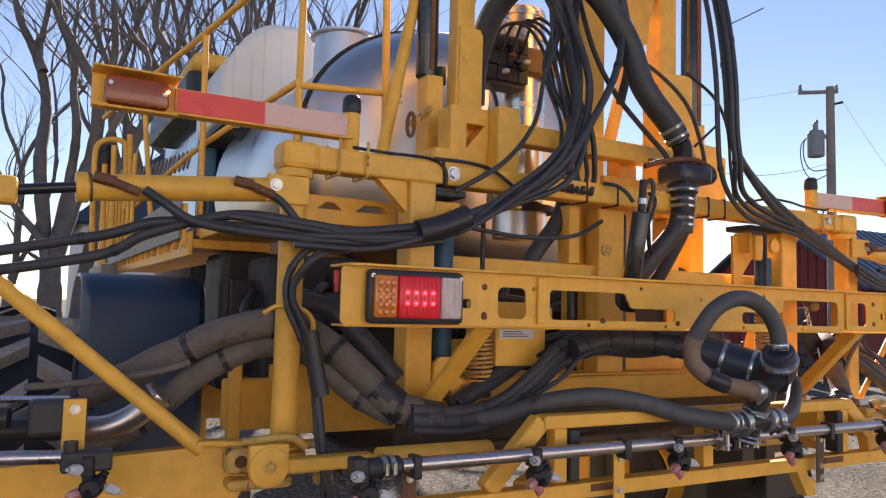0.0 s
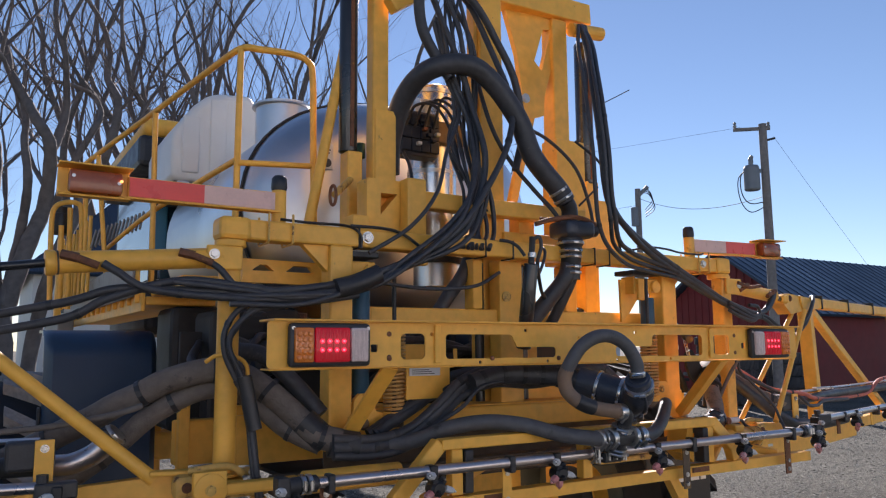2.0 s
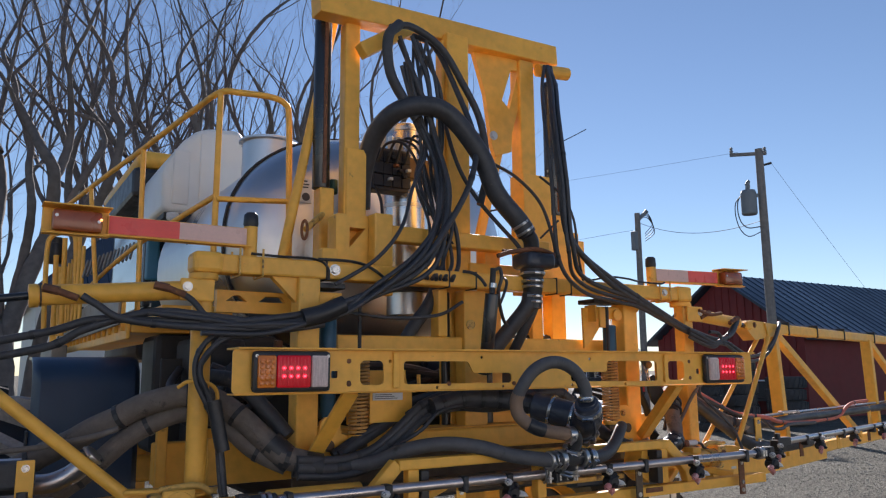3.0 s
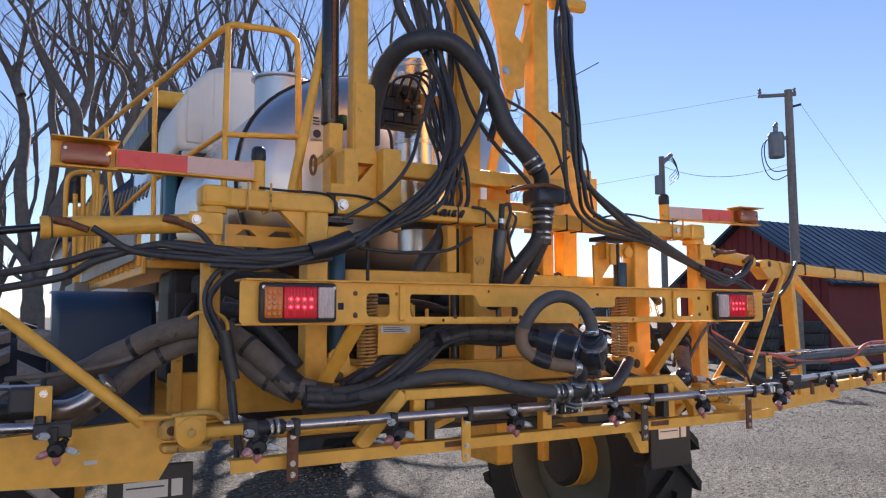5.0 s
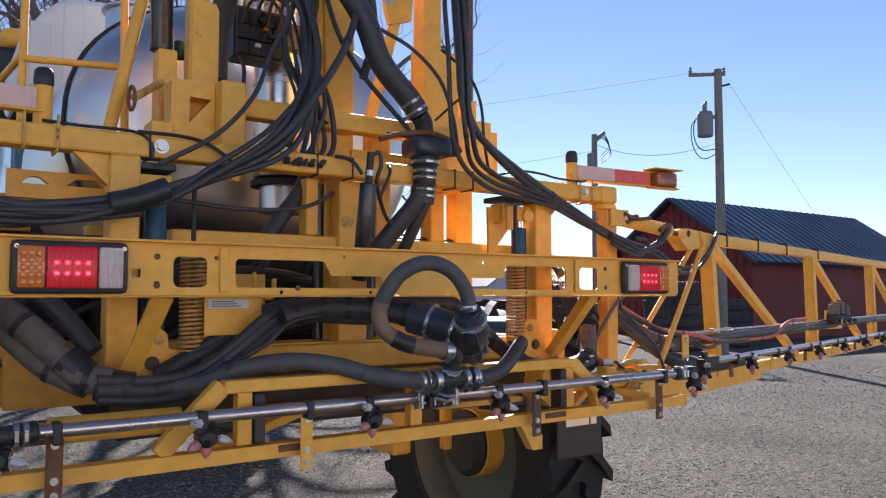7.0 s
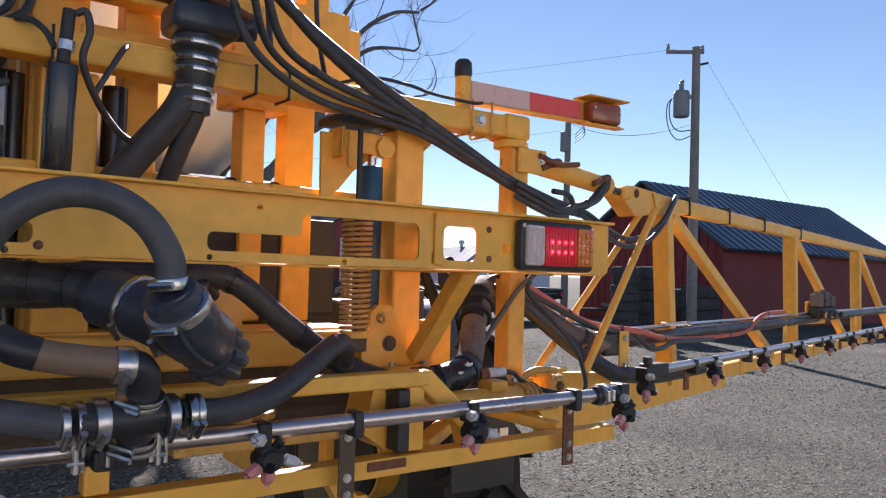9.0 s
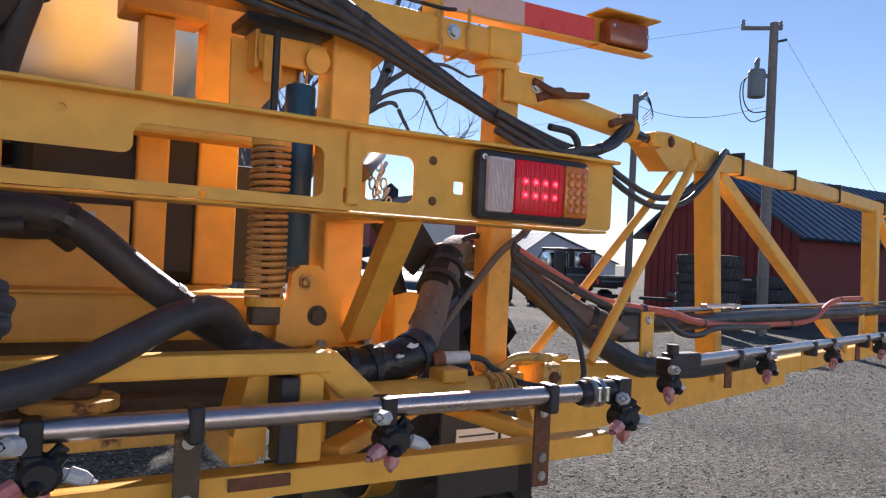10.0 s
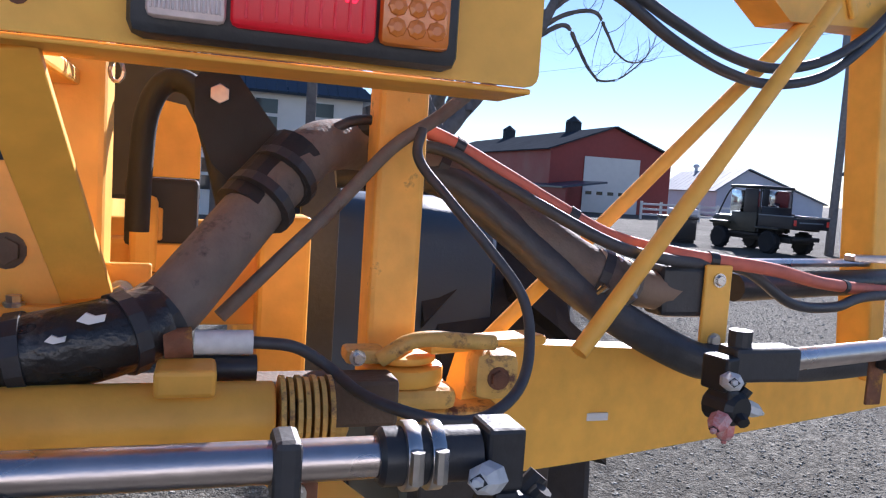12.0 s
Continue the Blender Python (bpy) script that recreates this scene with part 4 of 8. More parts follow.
    # ears with pins, springs, dampers
    for s, xs, xd, xe in ((0, -0.768, -0.868, -0.872), (1, 0.560, 0.645, 0.670)):
        add(ob, "ear_plate", flat([(xe - 0.075, 0.372, 1.252), (xe + 0.075, 0.372, 1.252), (xe + 0.07, 0.372, 1.350), (xe + 0.040, 0.372, 1.360), (xe + 0.035, 0.372, 1.405), (xe + 0.015, 0.372, 1.423), (xe - 0.025, 0.372, 1.423), (xe - 0.045, 0.372, 1.405), (xe - 0.05, 0.372, 1.350), (xe - 0.07, 0.372, 1.345)], 0.02, (0, 1, 0)))
        for z in (1.388, 1.316):
            add(ob, "pin", bolt((xe + ((0.015 if s else -0.01) if z < 1.35 else (-0.012 if s else 0.01)), 0.372, z), r=0.0165 if z < 1.35 else 0.013, h=0.010), GRIME if z < 1.35 else CAST)
        d = add(ob, "damper", rod((xd, 0.43, 1.415), (xd, 0.43, 1.815), 0.033, seg=24, bevel=0.006), BLUE, "blue-grey damper tube", smooth=40)
        add(d, "damper_rod", rod((xd, 0.43, 1.815), (xd, 0.43, 1.90), 0.013, seg=14), CHROMEROD, smooth=40)
        top = add(ob, "damper_bracket", merge(box(xd - 0.115, xd - 0.105, 0.40, 0.48, 1.83, 1.912, 0.002), box(xd - 0.115, xd + 0.045, 0.40, 0.412, 1.845, 1.905, 0.004), box(xd - 0.10, xd - 0.06, 0.385, 0.40, 1.80, 1.90, 0.004), rod((xd + 0.02, 0.385, 1.865), (xd + 0.02, 0.41, 1.865), 0.028, seg=16)))
        add(top, "bracket_cover", box(xd - 0.14, xd + 0.05, 0.38, 0.50, 1.918, 1.940, 0.004), BLACK)
        add(top, "pin", bolt((xd + 0.02, 0.40, 1.875), r=0.014), RUSTY)
        coil = []
        for k in range(22 * 12 + 1):
            a = 2 * math.pi * k / 12
            coil.append((xs + 0.037 * math.cos(a), 0.352 + 0.037 * math.sin(a), 1.358 + 0.302 * k / 264))
        sp = add(ob, "coil_spring", sweep(coil, 0.0054, 6), SPRING, "faded yellow coil spring", smooth=50)
        add(sp, "spring_seat", rod((xs, 0.352, 1.338), (xs, 0.352, 1.356), 0.04, seg=18), YELLOW)
        add(sp, "spring_seat", rod((xs, 0.352, 1.662), (xs, 0.352, 1.68), 0.04, seg=18), YELLOW)
        add(sp, "spring_hook", box(xs - 0.03, xs + 0.03, 0.332, 0.372, 1.300, 1.338, 0.004), GRIME)
        add(sp, "spring_rod", rod((xs, 0.352, 1.35), (xs, 0.352, 1.90), 0.008, seg=8), SHADOW_PART)
    # pin on the top tube, threaded hook and small plates
    add(ob, "pin", bolt((-0.865, 0.38, 1.993), r=0.017, h=0.012), CHROME)
    add(ob, "pin", bolt((1.0, 0.38, 1.993), r=0.014, h=0.012), CHROME)
    for x in (-0.90, -0.33, -0.19, 0.27, 0.36):
        add(ob, "cable_tie", box(x - 0.003, x + 0.003, 0.376, 0.464, 1.950, 2.028, 0.001), BLACK)
    add(ob, "side_lug", box(-0.645, -0.615, 0.36, 0.40, 1.90, 1.956, 0.005))
    add(ob, "hook_tube", rod((0.712, 0.244, 1.616), (0.862, 0.47, 1.695), 0.0185, seg=16, bevel=0.002), DULL_STEEL, "short rust-streaked tube", smooth=40)
    for k in range(6):
        c = Vector((0.775 + 0.006 * k, 0.33, 1.625 - 0.018 * k))
        loop = [c + Vector((0.0075 * math.cos(a) * (k % 2), 0.0075 * math.cos(a) * (1 - k % 2), 0.0125 * math.sin(a))) for a in (2 * math.pi * j / 10 for j in range(11))]
        add(ob, "chain_link", sweep(loop, 0.0025, 5, False), CHROME)
    add(ob, "hook", pipe([(-0.55, 0.40, 1.60), (-0.55, 0.36, 1.53), (-0.50, 0.36, 1.52), (-0.49, 0.37, 1.58)], 0.008, 8), YELLOW)
    add(ob, "side_plate", box(-0.70, -0.45, 0.55, 0.558, 1.42, 1.60, 0.002))


rack()


# ---- lift mast ----
def mast():
    ob = thing("lift_mast", "yellow steel parallel lift mast with hydraulic cylinders", "lift mast", (MID, 0.65, 1.2))
    add(ob, "column", box(-0.710, -0.635, 0.652, 0.72, 2.05, 3.20, 0.008))
    add(ob, "column_sleeve", box(-0.703, -0.604, 0.642, 0.735, 2.20, 2.592, 0.006))
    add(ob, "column", box(-0.205, -0.080, 0.58, 0.68, 1.26, 3.24, 0.008))
    add(ob, "column_rib", box(-0.225, -0.2055, 0.60, 0.66, 1.74, 3.2, 0.004))
    add(ob, "column", box(0.315, 0.412, 0.68, 0.77, 1.979, 3.25, 0.008))
    add(ob, "column_sleeve", box(0.312, 0.497, 0.668, 0.785, 1.98, 2.615, 0.006))
    add(ob, "column", box(0.357, 0.428, 0.68, 0.77, 1.36, 1.978, 0.006))
    add(ob, "column", box(0.497, 0.592, 0.69, 0.77, 1.36, 2.05, 0.006))
    add(ob, "side_bracket", box(0.498, 0.71, 0.70, 0.80, 2.03, 2.335, 0.006))
    add(ob, "side_bracket", box(0.711, 0.757, 0.71, 0.80, 2.05, 2.295, 0.006))
    add(ob, "cylinder_foot", box(0.57, 0.655, 0.74, 0.82, 2.336, 2.44, 0.006))
    add(ob, "column", box(0.0, 0.09, 0.58, 0.66, 1.26, 2.2, 0.006))
    add(ob, "head_beam", beam((-0.87, 0.63, 3.235), (0.57, 0.72, 3.32), 0.10, 0.11))
    add(ob, "head_beam", beam((-0.66, 0.60, 3.04), (-0.40, 0.60, 3.22), 0.06, 0.07))
    add(ob, "head_pin", rod((0.42, 0.66, 3.20), (0.63, 0.66, 3.22), 0.035, seg=14))
    link = [(0.02, 3.275), (0.345, 3.24), (0.329, 3.017), (0.270, 2.831), (0.264, 2.730), (0.158, 2.693), (0.138, 2.755), (0.102, 3.018)]
    slot = [(0.270, 3.182), (0.321, 3.19), (0.256, 2.960), (0.209, 3.003)]
    add(ob, "link_plate", plate(link, [slot], 0.03, Matrix.Translation((0, 0.70, 0))), label="shaped yellow link plate with a slot")
    add(ob, "link_arm", beam((0.202, 0.735, 2.73), (0.066, 0.735, 2.23), 0.035, 0.045))
    add(ob, "pin", bolt((0.15, 0.70, 2.80), r=0.018), CHROME)
    # blocks on the cross beam
    blk = rounded(-0.804, -0.656, 2.03, 2.256, 0.006, 1)
    add(ob, "hinge_block", plate(blk, [[(-0.742, 2.200), (-0.742, 2.112), (-0.668, 2.200)]], 0.09, Matrix.Translation((0, 0.515, 0))))
    add(ob, "hinge_block", box(-0.654, -0.566, 0.452, 0.60, 2.030, 2.262, 0.008))
    add(ob, "hinge_block_web", box(-0.75, -0.66, 0.59, 0.604, 2.08, 2.21, 0.002), YELLOW)
    add(ob, "tie_beam", box(-0.565, 0.34, 0.50, 0.57, 2.155, 2.225, 0.006))
    add(ob, "tie_beam", box(-0.10, 0.36, 0.56, 0.63, 2.04, 2.10, 0.006))
    add(ob, "stub", box(-0.806, -0.738, 0.69, 0.775, 2.03, 2.408, 0.008))
    add(ob, "stub_rib", box(-0.87, -0.80, 0.50, 0.60, 2.03, 2.10, 0.004))
    for x, y, z0, z1, r in ((-0.785, 0.74, 2.408, 3.29, 0.040), (0.607, 0.78, 2.43, 3.2, 0.046)):
        c = add(ob, "lift_cylinder", rod((x, y, z0), (x, y, z1), r, seg=20, bevel=0.004), DARKROD, "dark lift cylinder", smooth=40)
        add(c, "cylinder_rib", box(x - 0.008, x + 0.008, y - r - 0.006, y - r + 0.004, z0 + 0.02, z1, 0.001), RUSTY)
    for x, y, z0, z1, r in ((-0.02, 0.56, 1.36, 1.95, 0.03), (-0.235, 0.57, 1.3, 1.95, 0.02)):
        add(ob, "ram", rod((x, y, z0), (x, y, z1), r, seg=18), DARKROD, "black hydraulic ram", smooth=40)
    # short black ram with fitting right of the centre
    g = add(ob, "ram", rod((-0.185, 0.33, 1.58), (-0.188, 0.264, 1.92), 0.0295, seg=20, bevel=0.003), DARKROD, "black hydraulic ram", smooth=40)
    add(g, "fitting", rod((-0.188, 0.264, 1.92), (-0.180, 0.262, 2.03), 0.013, seg=10), SHADOW_PART)
    add(g, "rod_eye", rod((-0.184, 0.263, 1.945), (-0.183, 0.263, 1.965), 0.017, seg=12), CHROME)
    # tee handle valve
    v = add(ob, "valve_stem", rod((-0.79, 0.70, 2.285), (-0.905, 0.60, 2.19), 0.014, seg=12), CAST)
    add(v, "handle", sweep([(-0.912 + 0.008 * math.cos(a), 0.598 - 0.012 * math.cos(a), 2.187 + 0.040 * math.sin(a)) for a in (2 * math.pi * k / 20 for k in range(21))], 0.0065, 7, False), RUSTY)
    # stiff tube leaning against the mast, and pale capped pipe
    add(ob, "leaning_tube", rod((-0.715, 0.79, 3.24), (-0.962, 0.735, 2.06), 0.022, seg=16), smooth=40)
    add(ob, "green_cap", rod((-0.711, 0.77, 2.40), (-0.711, 0.77, 2.468), 0.021, seg=14, bevel=0.006), surface("green_cap", (0.012, 0.055, 0.032), 0.5))


mast()


def valve_block():
    ob = thing("valve_block", "black electric valve block with pale connectors", "valve block", (-0.38, 0.86, 2.47))
    add(ob, "body", box(-0.478, -0.277, 0.835, 0.93, 2.47, 2.685, 0.008), PUMP)
    add(ob, "side_panel", box(-0.486, -0.4785, 0.84, 0.93, 2.475, 2.66, 0.003), NAVY, "dark blue side panel")
    rnd = random.Random(3)
    for k in range(12):
        x, z = -0.452 + 0.05 * (k % 4), 2.515 + 0.062 * (k // 4)
        add(ob, "solenoid", box(x - 0.024, x + 0.024, 0.822 - rnd.random() * 0.008, 0.834, z - 0.029, z + 0.029, 0.004), SOLENOID)
    for x, z, m in ((-0.384, 2.628, SOLENOID), (-0.298, 2.572, NOZ_WHITE), (-0.345, 2.565, SOLENOID), (-0.322, 2.538, SOLENOID), (-0.398, 2.518, NOZ_WHITE), (-0.366, 2.59, RUSTY)):
        add(ob, "connector", box(x - 0.011, x + 0.011, 0.79, 0.815, z - 0.007, z + 0.009, 0.003), m)
    add(ob, "mount_box", box(-0.268, -0.108, 0.85, 0.90, 2.555, 2.66, 0.006), GRIME, "grimy brown mounting box")
    for k in range(4):
        x = -0.45 + 0.045 * k
        add(ob, "fitting", merge(rod((x, 0.88, 2.685), (x, 0.88, 2.73), 0.016, seg=10), rod((x, 0.88, 2.73), (x, 0.88, 2.76), 0.021, seg=6)), NOZ_WHITE if k % 2 else CHROME)


valve_block()


# ---- warning markers with side lamps ----
def marker(sx, xb, xe, y, z, label):
    """sx: -1 towards the left boom, 1 towards the right; xb: the post, xe: the outer end."""
    ob = thing("warning_marker", label, "warning marker", (xb, y, z - 0.05), "warning markers")
    z0, z1 = z - 0.034, z + 0.034
    hi, lo = max(xb, xe), min(xb, xe)
    add(ob, "arm", box(lo + (0.0 if sx > 0 else 0.2), hi - (0.2 if sx > 0 else 0.0), y, y + 0.03, z0, z1, 0.003))
    add(ob, "arm_lip", box(lo, hi, y - 0.016, y + 0.03, z0 - 0.006, z0 - 0.0005, 0.002))
    inner = xb + sx * 0.02
    m = xb + sx * 0.265
    e = xe - sx * 0.205
    add(ob, "pale_tape", box(min(inner, m), max(inner, m), y - 0.004, y - 0.0005, z0 + 0.004, z1 - 0.003, 0), PINK_TAPE, "pinkish white reflective tape")
    add(ob, "red_tape", box(min(m, e), max(m, e), y - 0.004, y - 0.0005, z0 + 0.004, z1 - 0.003, 0), RED_TAPE, "red reflective tape")
    a, b = sorted((xe, xe - sx * 0.205))
    hood = add(ob, "lamp_hood", merge(box(a, b, y + 0.012, y + 0.03, z - 0.042, z + 0.045, 0.002), box(a - 0.003, b + 0.003, y - 0.055, y + 0.03, z + 0.0455, z + 0.051, 0.002), box(a, b, y - 0.03, y + 0.012, z - 0.048, z - 0.0425, 0.002)), YELLOW, "hooded yellow lamp box")
    lens = add(hood, "marker_lens", box(a + 0.028, b - 0.024, y - 0.038, y + 0.012, z - 0.038, z + 0.036, 0.012), AMBER_DARK, "dull amber marker lens", smooth=40)
    add(lens, "lens_screw", bolt((a + 0.04, y - 0.038, z + 0.012), r=0.004, h=0.002), CHROME)
    add(lens, "lens_screw", bolt((b - 0.036, y - 0.038, z + 0.0), r=0.004, h=0.002), CHROME)
    if sx < 0:
        # glint on the unlit lens, made as a small glowing bead
        add(lens, "bulb_glint", lathe([(0.004, 0), (0.005, 0.006), (0.002, 0.012)], (b - 0.03, y - 0.037, z + 0.006), (b - 0.03, y - 0.1, z + 0.006), 8), glowing("amber_glint_glow", (1.0, 0.35, 0.08), 1.2))
    add(ob, "pivot_tube", rod((xb, y + 0.015, z - 0.105), (xb, y + 0.015, z + 0.042), 0.026, seg=18), smooth=40)
    add(ob, "rubber_cap", lathe([(0.025, 0), (0.0285, 0.01), (0.0265, 0.045), (0.018, 0.055)], (xb, y + 0.015, z + 0.042), (xb, y + 0.015, z + 1), 18), BLACK, "black rubber cap", smooth=40)
    for d in (-0.052, 0.035) if sx < 0 else (-0.012, 0.065):
        x = xb + d
        pts = [(x, 0.480, 2.050), (x, 0.480, 1.952), (x, 0.474, 1.948), (x, 0.376, 1.948), (x, 0.371, 1.953), (x, 0.371, 2.052)]
        add(ob, "u_bolt", sweep(pts, 0.0042, 8), CAST, "weathered u-bolt over the beam")
    return ob


marker(-1, -1.195, -1.90, 0.41, 2.10, "yellow marker arm with red and white tape and amber lamp")
marker(1, 0.972, 1.684, 0.42, 2.089, "yellow marker arm with red and white tape and amber lamp").rotation_euler.y = -0.024


# ---- folding cylinders ----
def fold_cylinder(m, label, xg, xc, yg=0.385, zg=1.842, yr=0.39, zr=1.82, nose=(0.075, -0.033, 0.034)):
    """xg: where the barrel ends, xc: where the clevis begins, both for the left-hand side; yg, yr: depth at the gland and the rod's end."""
    ob = thing("folding_cylinder", label, "hydraulic cylinder", m((-1.45, 0.40, 1.86)), "folding cylinders")
    base, gland, tip = Vector((-1.40, 0.385, 1.888)), Vector((xg, yg, zg)), Vector((xc - 0.03, yr, zr))
    d = (gland - base).normalized()

    def bar(a, b, r, seg=22, bevel=0.004):
        return rod(m(tuple(a)), m(tuple(b)), r, seg=seg, bevel=bevel)

    add(ob, "barrel", bar(base, gland - d * 0.02, 0.0335), smooth=40)
    add(ob, "gland", bar(gland - d * 0.028, gland, 0.0385), smooth=40)
    add(ob, "gland_ring", bar(gland - d * 0.036, gland - d * 0.031, 0.0365, bevel=0), GRIME, smooth=40)
    add(ob, "rod_shaft", bar(gland, tip, 0.0135, 16, 0), DARKROD, "dark oily piston rod", smooth=40)
    add(ob, "clevis", box(*sorted((m((xc, 0, 0))[0], m((xc - nose[0], 0, 0))[0])), yr - 0.03, yr + 0.03, zr + nose[1], zr + nose[2], 0.012))
    add(ob, "end_lug", box(*sorted((m((-1.34, 0, 0))[0], m((-1.46, 0, 0))[0])), 0.352, 0.3645, 1.845, 1.925, 0.012))
    add(ob, "pin", bolt(m((-1.435, 0.352, 1.895)), r=0.013), CHROME)
    for p in (gland - d * 0.055 + Vector((0, -0.033, 0.021)), base.lerp(gland, 0.25) + Vector((0, -0.033, 0.018))):
        add(ob, "hose_fitting", merge(bar(p + Vector((-0.016, 0, 0)), p + Vector((0.03, -0.012, -0.01)), 0.0145, 6, 0), bar(p + Vector((0.02, -0.01, -0.008)), p + Vector((0.085, -0.022, -0.032)), 0.0115, 10, 0)), RUSTY, "rusty hose fitting")


fold_cylinder(lambda p: p, "yellow boom folding cylinder with a dark piston rod", -1.923, -2.045)
fold_cylinder(mir, "yellow boom folding cylinder with a dark piston rod", -1.888, -1.985, 0.475, 1.857, 0.503, 1.843, (0.055, -0.022, 0.026))


# ---- spray boom: tube, nozzles ----
def nozzle(parent, x, y, z, turn=0.0):
    """A multi-outlet nozzle body clamped round the spray tube at (x, y, z)."""
    m = Matrix.Translation((x, y, z)) @ Matrix.Rotation(turn, 4, "Z") @ Matrix.Diagonal((1.08, 1.08, 0.94, 1.0))

    def put(bm):
        bm.transform(m)
        return bm

    body = add(parent, "nozzle_body", put(merge(box(-0.0125, 0.0125, -0.020, 0.020, -0.032, 0.0185, 0.004), box(-0.009, 0.012, -0.024, 0.010, -0.048, -0.028, 0.004),
               lathe([(0.018, -0.024), (0.025, -0.018), (0.025, 0.016), (0.018, 0.024)], (0.010, -0.006, -0.056), (0.010, -1, -0.056), 14),
               rod((0.024, -0.012, -0.046), (0.034, -0.018, -0.030), 0.0095, 0.008, 9), rod((0.006, -0.03, -0.066), (0.002, -0.04, -0.07), 0.010, 0.008, 9))), NOZ_BLACK, "black multi-outlet nozzle body")
    def cap(name_mat, label, p, q, r, length):
        p, q = Vector(p), Vector(q)
        d = (q - p).normalized()
        c = add(body, "cap", put(lathe([(r * 0.55, 0), (r * 0.62, length * 0.18), (r, length * 0.24), (r * 0.94, length * 0.72), (r * 0.55, length)], p, q, 7)), name_mat, label)
        add(c, "outlet", put(rod(p + d * length * 0.99, p + d * length * 1.03, r * 0.5, r * 0.5, 4)), NOZ_BLACK)
        add(c, "tip", put(rod(p + d * length * 0.98, p + d * length * 1.2, r * 0.36, r * 0.24, 6)), name_mat)

    cap(NOZ_WHITE, "pale grey cap", (-0.010, -0.022, -0.012), (-0.038, -0.052, -0.004), 0.0140, 0.032)
    cap(NOZ_PINK, "faded pink-red cap", (-0.006, -0.016, -0.064), (-0.06, -0.035, -0.090), 0.0135, 0.034)
    cap(NOZ_PINK, "faded pink-red cap", (0.012, -0.006, -0.076), (0.004, -0.014, -0.2), 0.0130, 0.030)
    cap(NOZ_WHITE, "pale grey cap", (0.034, -0.008, -0.056), (0.09, -0.02, -0.080), 0.0120, 0.036)
    add(body, "knob", put(rod((0.022, -0.004, -0.038), (0.036, -0.004, -0.022), 0.009, seg=10)), NOZ_BLACK)
    return body


def saddle(parent, x, y, z):
    return add(parent, "tube_clamp", box(x - 0.011, x + 0.011, y - 0.022, y + 0.022, z - 0.032, z + 0.0225, 0.006), BLACK)


def hanger(parent, x, y0, z0, z1, mat):
    h = add(parent, "hanger_strap", box(x - 0.019, x + 0.019, y0, y0 + 0.006, z0, z1, 0.002), mat, "rusty hanger strap" if mat is RUSTY else "")
    for z in (z0 + 0.02, z0 + 0.055, z1 - 0.02):
        add(h, "bolt", bolt((x, y0, z), r=0.007, h=0.006), CHROME)
    return h


TY, TZ = -0.062, 1.208


